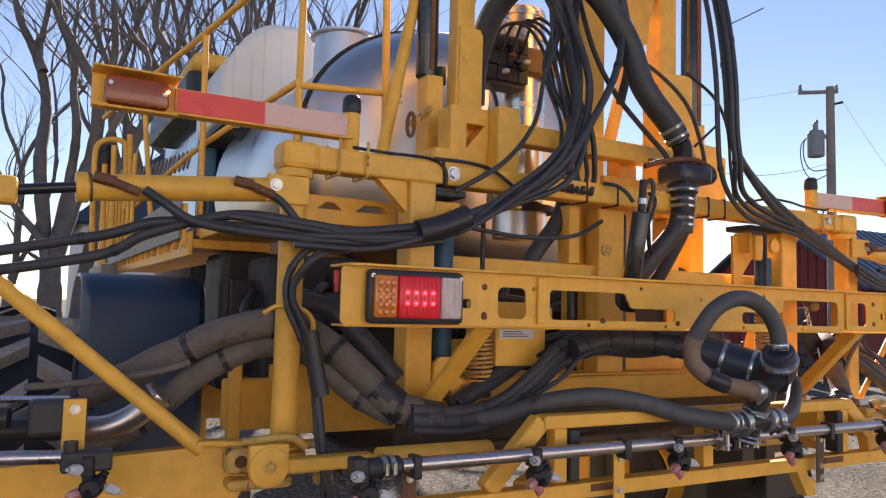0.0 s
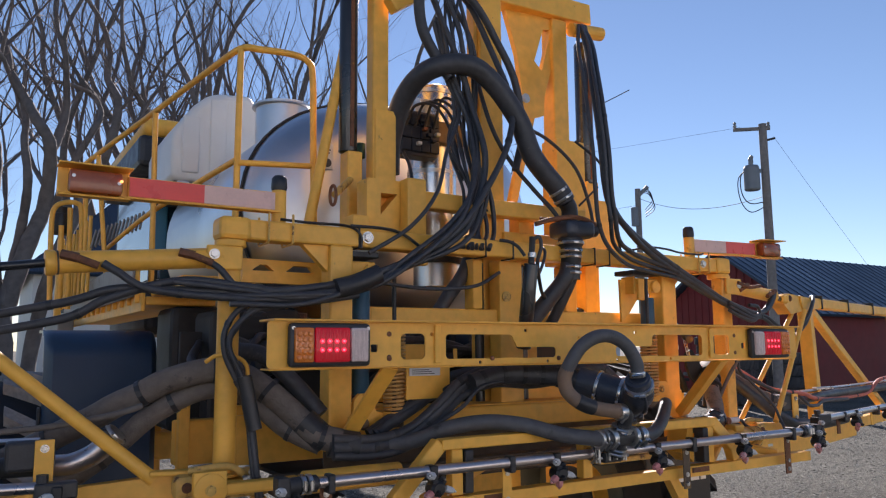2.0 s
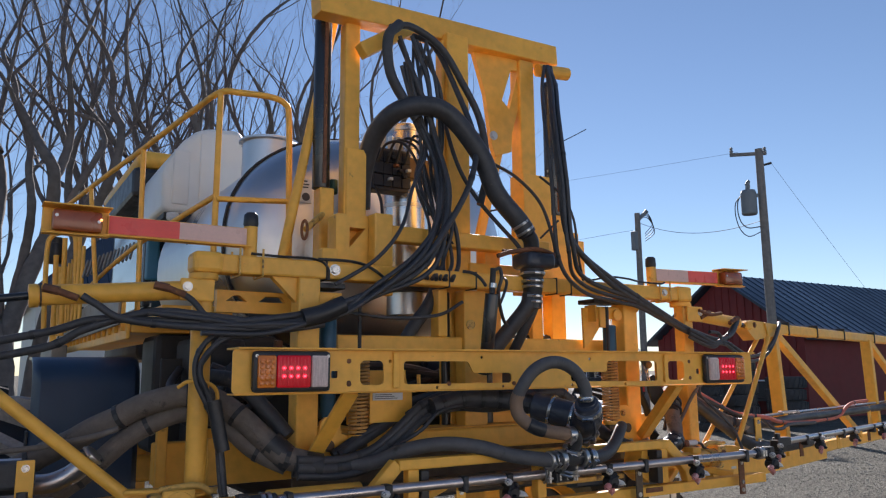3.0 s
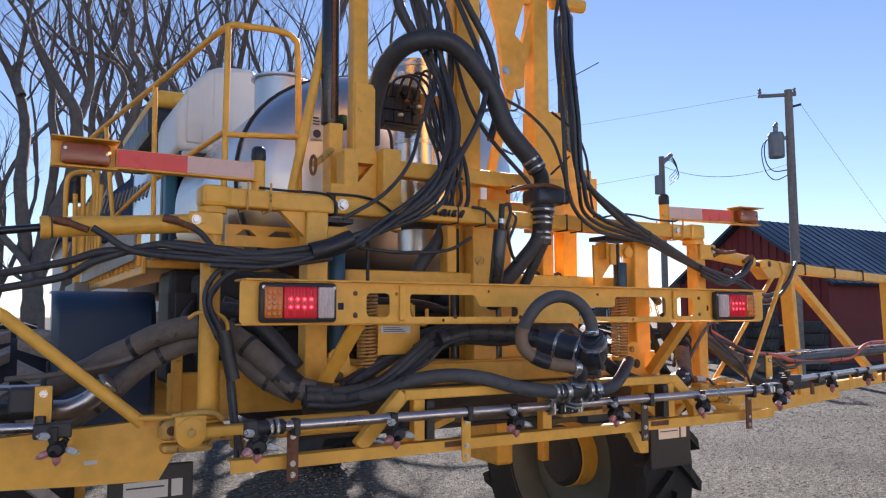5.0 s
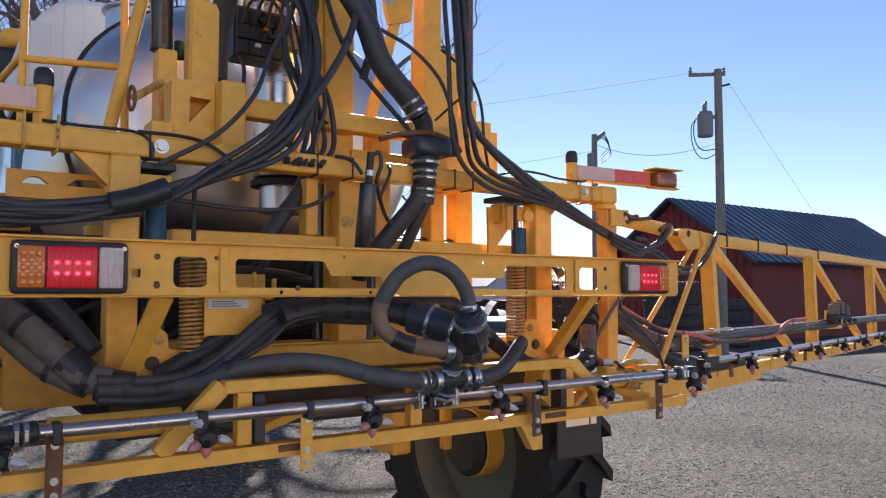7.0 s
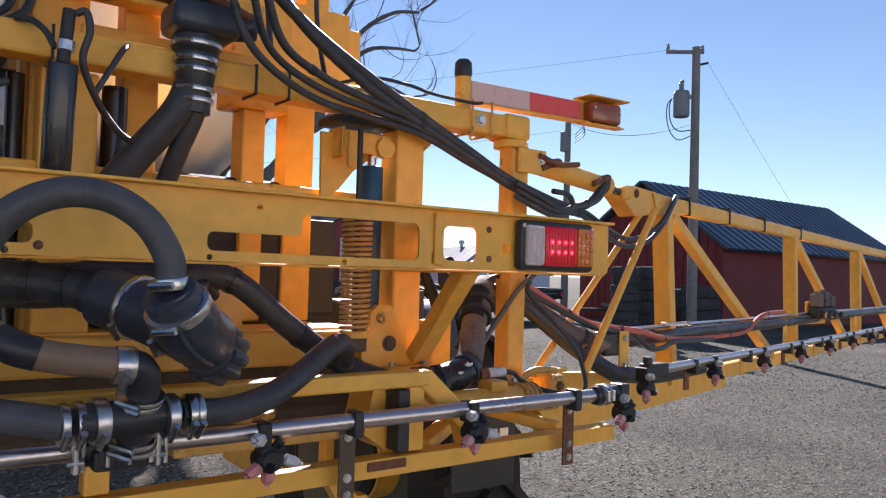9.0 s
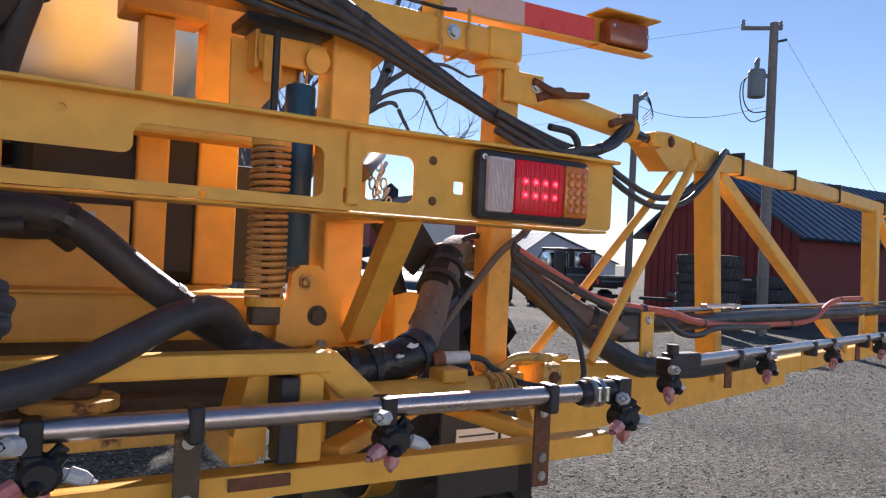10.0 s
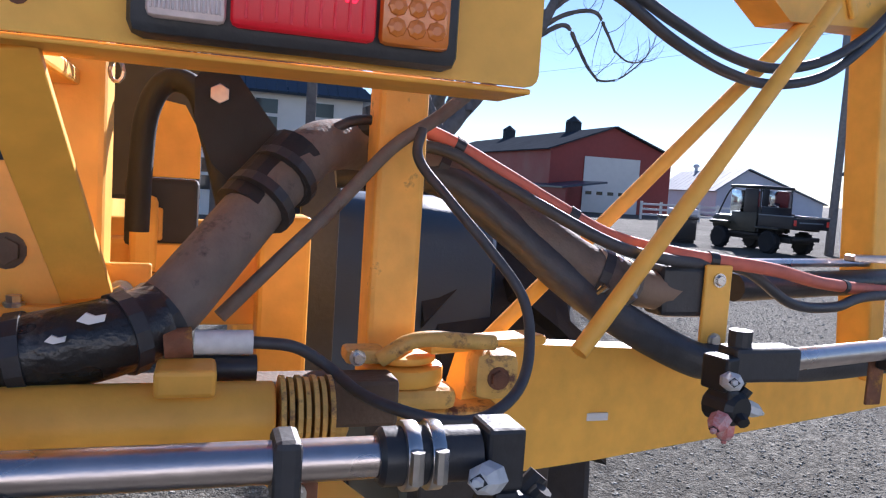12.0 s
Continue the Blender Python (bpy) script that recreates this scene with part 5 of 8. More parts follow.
def centre_boom():
    ob = thing("spray_boom", "stainless spray tube on a yellow centre boom frame", "spray boom", (MID, 0.0, 1.06), "boom sections")
    add(ob, "spray_tube", rod((-1.235, TY, TZ), (1.09, TY, TZ), 0.0168, seg=20), STEEL, "shiny stainless spray tube", smooth=40)
    for k in range(6):
        nozzle(ob, (-1.335, -0.860, -0.366, 0.127, 0.632, 1.150)[k], TY, TZ)
    for x in (-1.199, -0.557, 0.330, 0.973):
        saddle(ob, x, TY, TZ)
    for sg, x in ((-1, -1.238), (1, 1.045)):
        add(ob, "end_coupler", lathe([(0.020, 0.0), (0.024, 0.004), (0.024, 0.02), (0.027, 0.022), (0.027, 0.03), (0.024, 0.032), (0.024, 0.04), (0.027, 0.042), (0.027, 0.05), (0.023, 0.052), (0.023, 0.085)], (x, TY, TZ), (x + sg, TY, TZ), 20), BLACK, "ribbed black end coupler", smooth=30)
        for d in (0.026, 0.046):
            cl = add(ob, "coupler_clamp", rod((x + sg * (d - 0.006), TY, TZ), (x + sg * (d + 0.006), TY, TZ), 0.0285, seg=20, bevel=0.001), CHROME, smooth=40)
            add(cl, "clamp_screw", rod((x + sg * d, TY - 0.03, TZ - 0.012), (x + sg * d, TY - 0.03, TZ + 0.014), 0.006, seg=8), CHROME)
        c = x + sg * 0.105
        add(ob, "end_block", box(c - 0.017, c + 0.017, TY - 0.022, TY + 0.022, TZ - 0.028, TZ + 0.026, 0.004), BLACK, "black square end block")
    # lower angle iron
    add(ob, "lower_rail", merge(box(-1.385, 1.205, 0.0, 0.006, 1.064, 1.104, 0.001), box(-1.385, 1.205, 0.0065, 0.05, 1.098, 1.104, 0.001)), label="yellow angle iron lower rail")
    # raised trapezoid frame
    tz = 1.272
    add(ob, "upper_rail", box(-0.775, 0.565, 0.005, 0.055, tz - 0.018, tz + 0.018, 0.005))
    add(ob, "slope_bar", beam((-0.945, 0.03, 1.105), (-0.775, 0.03, tz + 0.004), 0.05, 0.042, (0, -1, 0)))
    add(ob, "slope_bar", beam((0.556, 0.03, tz + 0.002), (0.68, 0.03, 1.165), 0.05, 0.042, (0, -1, 0)))
    add(ob, "slope_bar", beam((0.68, 0.03, 1.168), (0.70, 0.03, 1.108), 0.05, 0.042, (0, -1, 0)))
    for x in (-0.715, -0.145, 0.535):
        add(ob, "upright", box(x - 0.022, x + 0.022, 0.012, 0.052, 1.108, tz - 0.018, 0.004))
    for x in (-0.675, 0.494):
        add(ob, "rubber_stop", box(x - 0.016, x + 0.016, 0.0, 0.05, 1.112, 1.25, 0.004), BLACK, "black rubber stop")
    add(ob, "stop_bracket", flat([(0.440, 0.05, 1.245), (0.474, 0.05, 1.250), (0.474, 0.05, 1.110), (0.420, 0.05, 1.150)], 0.10, (0, 1, 0)))
    # inner lower frame behind the tube
    add(ob, "inner_rail", box(-1.25, 1.15, 0.26, 0.32, 1.12, 1.18, 0.006), GRIME)
    for z, r, m in ((1.150, 0.095, GRIME), (1.178, 0.075, CAST), (1.200, 0.045, GRIME)):
        add(ob, "pivot_flange", rod((0.20, 0.22, z), (0.20, 0.22, z + 0.020), r, seg=24, bevel=0.004), m, "rusty pivot flange", smooth=40)
    add(ob, "pivot_plate", box(0.02, 0.40, 0.12, 0.33, 1.128, 1.148, 0.004), CAST)
    add(ob, "cross_bar", beam((-0.80, 0.08, 1.09), (-0.40, 0.30, 1.15), 0.05, 0.03))
    add(ob, "cross_bar", beam((0.60, 0.08, 1.10), (0.95, 0.30, 1.15), 0.05, 0.03))
    add(ob, "cross_bar", beam((0.92, 0.30, 1.14), (1.05, 0.06, 1.10), 0.05, 0.03))
    add(ob, "breakaway_tube", rod((0.62, 0.165, 1.172), (0.985, 0.165, 1.172), 0.036, seg=20, bevel=0.003), label="yellow breakaway cylinder", smooth=40)
    add(ob, "breakaway_block", box(0.865, 0.925, 0.135, 0.195, 1.200, 1.228, 0.005))
    add(ob, "breakaway_tube", rod((-0.85, 0.165, 1.172), (-1.19, 0.165, 1.172), 0.036, seg=20, bevel=0.003), smooth=40)
    for k in range(7):
        add(ob, "spring_leaf", rod((0.99 + 0.0085 * k, 0.165, 1.172), (0.995 + 0.0085 * k, 0.165, 1.172), 0.042 - 0.002 * (k % 2), seg=18), CAST)
    add(ob, "foot", flat([(0.325, 0.06, 1.07), (0.372, 0.06, 1.07), (0.412, 0.06, 1.012), (0.440, 0.06, 1.010), (0.440, 0.06, 0.958), (0.395, 0.06, 0.958)], 0.04, (0, 1, 0)))
    for x, m in ((-1.198, RUSTY), (-0.549, YELLOW), (0.33, GRIME), (0.985, RUSTY)):
        hanger(ob, x, -0.036, 1.03, 1.19, m)
    for x in (-0.62, 0.40):
        add(ob, "rust_patch_plate", box(x, x + 0.10, -0.0045, -0.0005, 1.08, 1.10, 0.001), RUSTY)


centre_boom()


def wing(m, label):
    """A folding wing: m mirrors the right-hand one for the left side. Its plane swings slightly forward."""
    ob = thing("spray_boom", label, "spray boom", m((1.3, 0.40, 1.0)), "boom sections")

    def w(x, off=0.0, z=0.0):
        return m((x, 0.36 + off + 0.25 * (x - 1.2), z))

    out = (0.24, -0.97, 0) if m is not mir else (-0.24, -0.97, 0)
    # deep lower chord plate and rails
    add(ob, "chord_plate", flat([w(1.30, 0, 1.20), w(2.4, 0, 1.10), w(3.0, 0, 1.09), w(3.0, 0, 0.985), w(1.55, 0, 0.985), w(1.33, 0, 0.99), w(1.27, 0, 1.10)], 0.05, (-out[0], -out[1], 0)), label="deep yellow lower chord plate")
    add(ob, "lower_chord", beam(w(2.95, 0.03, 1.06), w(9.6, 0.03, 1.05), 0.05, 0.07))
    add(ob, "upper_chord", beam(w(2.36, 0.02, 1.845), w(9.6, 0.02, 1.815), 0.06, 0.065, (0, 0, 1), 0.01))
    hd = 0.0 if m is not mir else 0.16
    for x in (2.46, 2.98, 3.55, 4.3) if m is not mir else ():
        z = 1.845 - 0.004 * (x - 2.36)
        add(ob, "cable_strap", beam(w(x, 0.02, z - 0.035), w(x, 0.02, z + 0.052), 0.012, 0.074, out, 0.002), BLACK, "black cable strap")
    node = [w(1.785 + hd, -0.02, 1.838), w(1.79 + hd, -0.02, 1.855), w(1.825 + hd, -0.02, 1.876), w(1.90 + hd, -0.02, 1.882), w(2.15 + hd, -0.02, 1.874), w(2.36 + hd, -0.02, 1.868), w(2.38 + hd, -0.02, 1.81), w(2.14 + hd, -0.02, 1.79), w(1.915 + hd, -0.02, 1.764)]
    nd = add(ob, "hinge_head", flat(node, 0.075, (-out[0], -out[1], 0)), label="shaped yellow hinge head")
    add(nd, "pin", bolt(w(1.915 + hd, -0.02, 1.855), out, 0.014, 0.008), RUSTY)
    add(nd, "weld_rib", beam(w(2.06 + hd, -0.025, 1.875), w(2.10 + hd, -0.025, 1.80), 0.012, 0.02), YELLOW)
    for p, q, r in (((1.985, 0.55, 1.785), (1.355, 0.485, 1.185), 0.0128), ((1.945, 0.452, 1.785), (1.432, 0.325, 1.198), 0.0138)) if m is not mir else ((w(2.08, -0.005, 1.78), w(1.385, -0.005, 1.185), 0.0215),):
        add(ob, "stay_rod", rod(p, q, r, seg=14), smooth=40)
    posts = (2.285, 4.17, 6.08, 8.0)
    for i, x in enumerate(posts):
        lean = 0.06
        if i == 0 and m is not mir:
            x, lean = 2.237, 0.085
        add(ob, "post", beam(w(x, 0.02, 1.83), w(x + lean, 0.02, 1.06), 0.076, 0.06, (1, 0.25, 0)))
        add(ob, "diagonal", beam(w(x + 0.08, 0.02, 1.80), w(x + 1.55, 0.02, 1.09), 0.05, 0.05, out))
        if i:
            add(ob, "bracket", box(*sorted((w(x - 0.3)[0] - 0.02, w(x - 0.3)[0] + 0.02)), w(x - 0.3)[1] - 0.05, w(x - 0.3)[1] - 0.042, 1.10, 1.30, 0.003))
    # plumbing along the wing
    add(ob, "feed_pipe", sweep([w(1.83, -0.02, 1.275), w(2.6, -0.03, 1.285), w(3.6, -0.03, 1.28), w(6.0, -0.03, 1.29), w(9.5, -0.03, 1.28)], 0.026, 10), BLACK, "black feed pipe", smooth=40)
    add(ob, "feed_tube_edge", rod(w(1.70, -0.005, 1.318), w(9.5, -0.005, 1.318), 0.009, seg=8), STEEL)
    tube_off = -0.25 if m is not mir else -0.165
    add(ob, "spray_tube", rod(w(1.70, tube_off, 1.205), w(9.5, tube_off, 1.17), 0.0168, seg=16), STEEL, "shiny stainless spray tube", smooth=40)
    sgn = -1 if m is mir else 1
    for k in range(9):
        x = 1.585 + 0.625 * k if m is not mir else 1.66 + 0.505 * k
        p = w(x, tube_off, 1.205 - 0.003 * k if m is not mir else 1.19 - 0.003 * k)
        nozzle(ob, p[0], p[1], p[2], sgn * 0.245)
        if k:
            q = w(x - 0.2, tube_off, 1.20)
            saddle(ob, q[0], q[1], q[2] - 0.003 * k)
            add(ob, "tube_strap", box(q[0] - 0.016, q[0] + 0.016, q[1] + 0.024, q[1] + 0.030, 1.10, 1.20, 0.002), RUSTY if k % 2 else YELLOW)
    p = w(1.72, -0.08, 1.24) if m is not mir else w(1.69, -0.05, 1.24)
    br = add(ob, "pipe_bracket", box(p[0] - 0.026, p[0] + 0.026, p[1] - 0.012, p[1] - 0.004, 1.16, 1.325, 0.003))
    for z in (1.20, 1.30):
        add(br, "bolt", bolt((p[0], p[1] - 0.012, z), r=0.009, h=0.008), CHROME)
    add(ob, "end_block", box(p[0] - 0.10, p[0] + 0.03, p[1] - 0.004, p[1] + 0.055, 1.235, 1.322, 0.01), BLACK)
    q = w(1.62 if m is not mir else 1.70, tube_off, 1.205 if m is not mir else 1.19)
    add(ob, "valve_tee", merge(box(q[0] - 0.02, q[0] + 0.09, q[1] - 0.022, q[1] + 0.022, q[2] - 0.02, q[2] + 0.028, 0.006), rod((q[0], q[1], q[2] + 0.02), (q[0], q[1], q[2] + 0.05), 0.016, seg=12)), BLACK)
    q = w(2.24, -0.06, 1.33)
    add(ob, "pipe_clamp", box(q[0] - 0.09, q[0] + 0.09, q[1] - 0.02, q[1] + 0.01, 1.325, 1.34, 0.004), STEEL)
    # flow valves on the second post
    q = w(4.6 if m is not mir else 3.75, -0.08, 1.36)
    fv = add(ob, "flow_valve", box(q[0] - 0.10, q[0] + 0.12, q[1] - 0.045, q[1] + 0.045, 1.285, 1.365, 0.015), BLACK, "black flow valve body")
    for d, h in ((-0.07, 0.085), (0.01, 0.10), (0.09, 0.075)):
        add(fv, "valve_motor", merge(box(q[0] + d - 0.030, q[0] + d + 0.030, q[1] - 0.036, q[1] + 0.036, 1.366, 1.366 + h, 0.010), rod((q[0] + d, q[1], 1.366 + h), (q[0] + d, q[1], 1.382 + h), 0.020, seg=12, bevel=0.004)), DUSTY, "dusty grey valve motor")
        add(fv, "outlet", rod((q[0] + d, q[1] - 0.044, 1.322), (q[0] + d, q[1] - 0.095, 1.315), 0.020, seg=12, bevel=0.003), BLACK)
        add(fv, "outlet_clamp", rod((q[0] + d, q[1] - 0.066, 1.319), (q[0] + d, q[1] - 0.078, 1.3175), 0.0225, seg=14), CHROME)
    add(fv, "valve_bracket", box(q[0] - 0.12, q[0] + 0.14, q[1] + 0.046, q[1] + 0.054, 1.25, 1.40, 0.003), YELLOW)
    # hinge at the post foot
    def mb(x0, x1, y0, y1, z0, z1, bev):
        return box(*sorted((m((x0, 0, 0))[0], m((x1, 0, 0))[0])), y0, y1, z0, z1, bev)

    add(ob, "hinge_disc", rod(m((1.178, 0.375, 1.150)), m((1.178, 0.375, 1.176)), 0.062, seg=28, bevel=0.006), smooth=40)
    add(ob, "hinge_disc", rod(m((1.178, 0.375, 1.180)), m((1.178, 0.375, 1.190)), 0.050, seg=28, bevel=0.003), smooth=40)
    add(ob, "hinge_casting", merge(mb(1.04, 1.25, 0.32, 0.42, 1.118, 1.150, 0.012), mb(1.05, 1.10, 0.31, 0.36, 1.085, 1.118, 0.012), mb(1.16, 1.33, 0.33, 0.41, 1.085, 1.116, 0.012)), CAST, "rust-streaked hinge casting")
    add(ob, "hinge_bar", pipe([m(p) for p in ((1.135, 0.315, 1.193), (1.15, 0.31, 1.205), (1.17, 0.31, 1.217), (1.20, 0.31, 1.222), (1.25, 0.315, 1.218), (1.30, 0.33, 1.212))], 0.011, 10), CAST, "bent hinge bar", smooth=50)
    add(ob, "hinge_tongue", beam(m((1.20, 0.345, 1.204)), w(1.40, -0.01, 1.205), 0.05, 0.016))
    lug = add(ob, "hinge_lug", mb(1.27, 1.342, 0.315, 0.375, 1.130, 1.202, 0.02), CAST, "rust-streaked hinge lug", smooth=40)
    add(lug, "lug_bolt", bolt(m((1.305, 0.315, 1.165)), r=0.012, h=0.008), RUSTY)
    cl = add(ob, "hinge_clip", mb(1.09, 1.145, 0.315, 0.36, 1.186, 1.206, 0.006), CAST)
    add(cl, "bolt", bolt(m((1.105, 0.315, 1.196)), r=0.008, h=0.01), CHROME)
    if m is mir:
        add(ob, "hinge_ear", merge(rod((-1.465, 0.195, 1.171), (-1.465, 0.225, 1.171), 0.05, seg=26, bevel=0.004), box(-1.515, -1.415, 0.20, 0.225, 1.171, 1.225, 0.006)), smooth=40)
        add(ob, "ear_bolt", bolt((-1.465, 0.195, 1.171), r=0.012, h=0.008), CAST)
        add(ob, "hinge_arm", box(-1.42, -1.18, 0.20, 0.25, 1.150, 1.185, 0.008))
    add(ob, "chord_slot_rim", box(*sorted((w(1.52)[0], w(1.56)[0])), w(1.54)[1] - 0.006, w(1.54)[1] - 0.001, 1.055, 1.068, 0.001), LABEL)


wing(lambda p: tuple(p), "unfolded yellow truss boom wing with spray tube and nozzles")
wing(mir, "unfolded yellow truss boom wing with spray tube and nozzles")


# ---- tank, cab, walkway, wheels ----
def superellipse(rx, rz, n, seg):
    out = []
    for k in range(seg):
        a = 2 * math.pi * k / seg
        c, s = math.cos(a), math.sin(a)
        out.append((math.copysign(abs(c) ** (2 / n), c) * rx, math.copysign(abs(s) ** (2 / n), s) * rz))
    return out


def tank():
    ob = thing("spray_tank", "large brushed stainless steel spray tank with domed end", "tank", (MID, 1.9, 1.9))
    bm = bmesh.new()
    rings = []
    for y, s in ((1.29, 0.05), (1.295, 0.3), (1.32, 0.6), (1.37, 0.80), (1.44, 0.92), (1.53, 0.985), (1.60, 1.0), (3.3, 1.0), (3.5, 0.85), (3.55, 0.4)):
        rings.append([bm.verts.new((MID + x * s, y, 2.30 + z * s)) for x, z in superellipse(0.88, 0.65, 2.25, 56)])
    for a, b in zip(rings, rings[1:]):
        for k in range(56):
            bm.faces.new((a[k], a[(k + 1) % 56], b[(k + 1) % 56], b[k]))
    bm.faces.new(rings[0])
    bm.faces.new(rings[-1])
    add(ob, "shell", bm, TANKMETAL, smooth=60)
    seam = [(MID + x * 1.006, 1.59, 2.30 + z * 1.008) for x, z in superellipse(0.88, 0.65, 2.25, 56)]
    add(ob, "seam_band", sweep(seam + seam[:1], 0.008, 6, False), SHADOW_PART, "dark rubber seam band")
    add(ob, "lid_collar", rod((-0.54, 2.22, 2.70), (-0.54, 2.22, 3.05), 0.168, seg=32), TANKMETAL, smooth=40)
    add(ob, "lid", lathe([(0.182, 0), (0.190, 0.006), (0.190, 0.018), (0.178, 0.024), (0.10, 0.034), (0.03, 0.036)], (-0.54, 2.22, 3.04), (-0.54, 2.22, 4), 36), TANKMETAL, smooth=40)
    add(ob, "sump", rod((-0.19, 0.99, 1.875), (-0.19, 0.99, 1.985), 0.115, seg=28), TANKMETAL, smooth=40)
    add(ob, "sump_flange", rod((-0.19, 0.99, 1.985), (-0.19, 0.99, 2.01), 0.15, seg=28), SHADOW_PART)
    st = add(ob, "sticker", box(-0.664, -0.600, 1.316, 1.320, 2.478, 2.607, 0), LABEL, "white instruction sticker")
    for x0, x1, z0, z1 in ((-0.655, -0.625, 2.588, 2.596), (-0.655, -0.615, 2.572, 2.578), (-0.655, -0.62, 2.556, 2.562)):
        add(st, "print_bar", box(x0, x1, 1.3125, 1.3155, z0, z1, 0), INK)
    add(st, "print_disc", rod((-0.632, 1.3125, 2.508), (-0.632, 1.3155, 2.508), 0.022, seg=16), INK)
    for k in range(2):
        add(ob, "saddle", box(-0.85, 0.65, 1.75 + 1.2 * k, 1.85 + 1.2 * k, 1.36, 1.85, 0.01), YELLOW)


tank()


def rinse_column():
    ob = thing("filter_canister", "tall stainless canister behind the valve block", "canister", (-0.21, 1.0, 2.0))
    add(ob, "canister", rod((-0.21, 1.0, 2.02), (-0.21, 1.0, 2.86), 0.12, seg=28, bevel=0.012), TANKMETAL, smooth=40)
    for z in (2.08, 2.42, 2.72, 2.82):
        add(ob, "band", rod((-0.21, 1.0, z), (-0.21, 1.0, z + 0.02), 0.1235, seg=28), CHROME, smooth=40)


rinse_column()


def white_tank():
    ob = thing("rinse_tank", "white rounded plastic rinse tank beside the cab", "tank", (-0.8, 3.0, 2.65))
    pts = [(-1.066, 2.665), (-1.07, 2.93), (-1.045, 3.02), (-0.94, 3.18), (-0.86, 3.255), (-0.79, 3.29), (-0.56, 3.31), (-0.505, 3.22), (-0.50, 2.665)]
    sh = add(ob, "shell", flat([(x, 2.80, z) for x, z in pts], 0.80, (0, 1, 0)), WHITE, smooth=30)
    mod = sh.modifiers.new("round", "BEVEL")
    mod.width, mod.segments, mod.angle_limit = 0.045, 3, radians(18)
    for x, z1 in ((-0.955, 3.10), (-0.78, 3.24)):
        add(ob, "moulded_rib", box(x - 0.055, x + 0.055, 2.785, 2.81, 2.72, z1, 0.022), WHITE, smooth=60)
    add(ob, "valve", box(-1.04, -0.96, 2.76, 2.80, 2.60, 2.66, 0.015), NOZ_WHITE)
    add(ob, "cradle", box(-1.05, -0.50, 2.82, 3.58, 2.625, 2.664, 0.004), SHADOW_PART)
    add(ob, "cradle_gusset", flat([(-1.03, 2.83, 2.624), (-0.86, 2.83, 2.624), (-0.90, 2.83, 2.50)], 0.03, (0, 1, 0)), SHADOW_PART)


white_tank()


def cab():
    ob = thing("sprayer_cab", "sprayer cab with tinted glass and a yellow roof", "cab", (MID, 4.4, 1.6))
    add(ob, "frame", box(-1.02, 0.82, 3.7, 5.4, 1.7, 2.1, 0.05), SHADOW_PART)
    for x in (-1.0, 0.75):
        for y in (3.72, 5.3):
            add(ob, "pillar", box(x, x + 0.06, y, y + 0.07, 2.1, 3.2, 0.015), BLACK)
    add(ob, "side_glass", box(-1.0, -0.985, 3.8, 5.3, 2.1, 3.2, 0.004), CAB_GLASS)
    add(ob, "rear_glass", box(-0.93, 0.75, 3.73, 3.745, 2.1, 3.2, 0.004), CAB_GLASS)
    add(ob, "roof", box(-1.10, 0.95, 3.62, 5.5, 3.17, 3.31, 0.06), YELLOW, smooth=60)
    add(ob, "roof_trim", box(-1.13, 0.92, 3.63, 5.4, 2.93, 3.17, 0.04), BLACK)
    # edge of the cab glass: the reflected sky is put into its blue
    add(ob, "door_pillar", box(-1.0, -0.90, 3.66, 3.695, 2.30, 2.93, 0.02), surface("sky_reflection_blue", (0.06, 0.22, 0.34), 0.3, vary=0.1, grain=4, coat=0.4), "cab glass edge with the sky's reflection put into its blue")


cab()


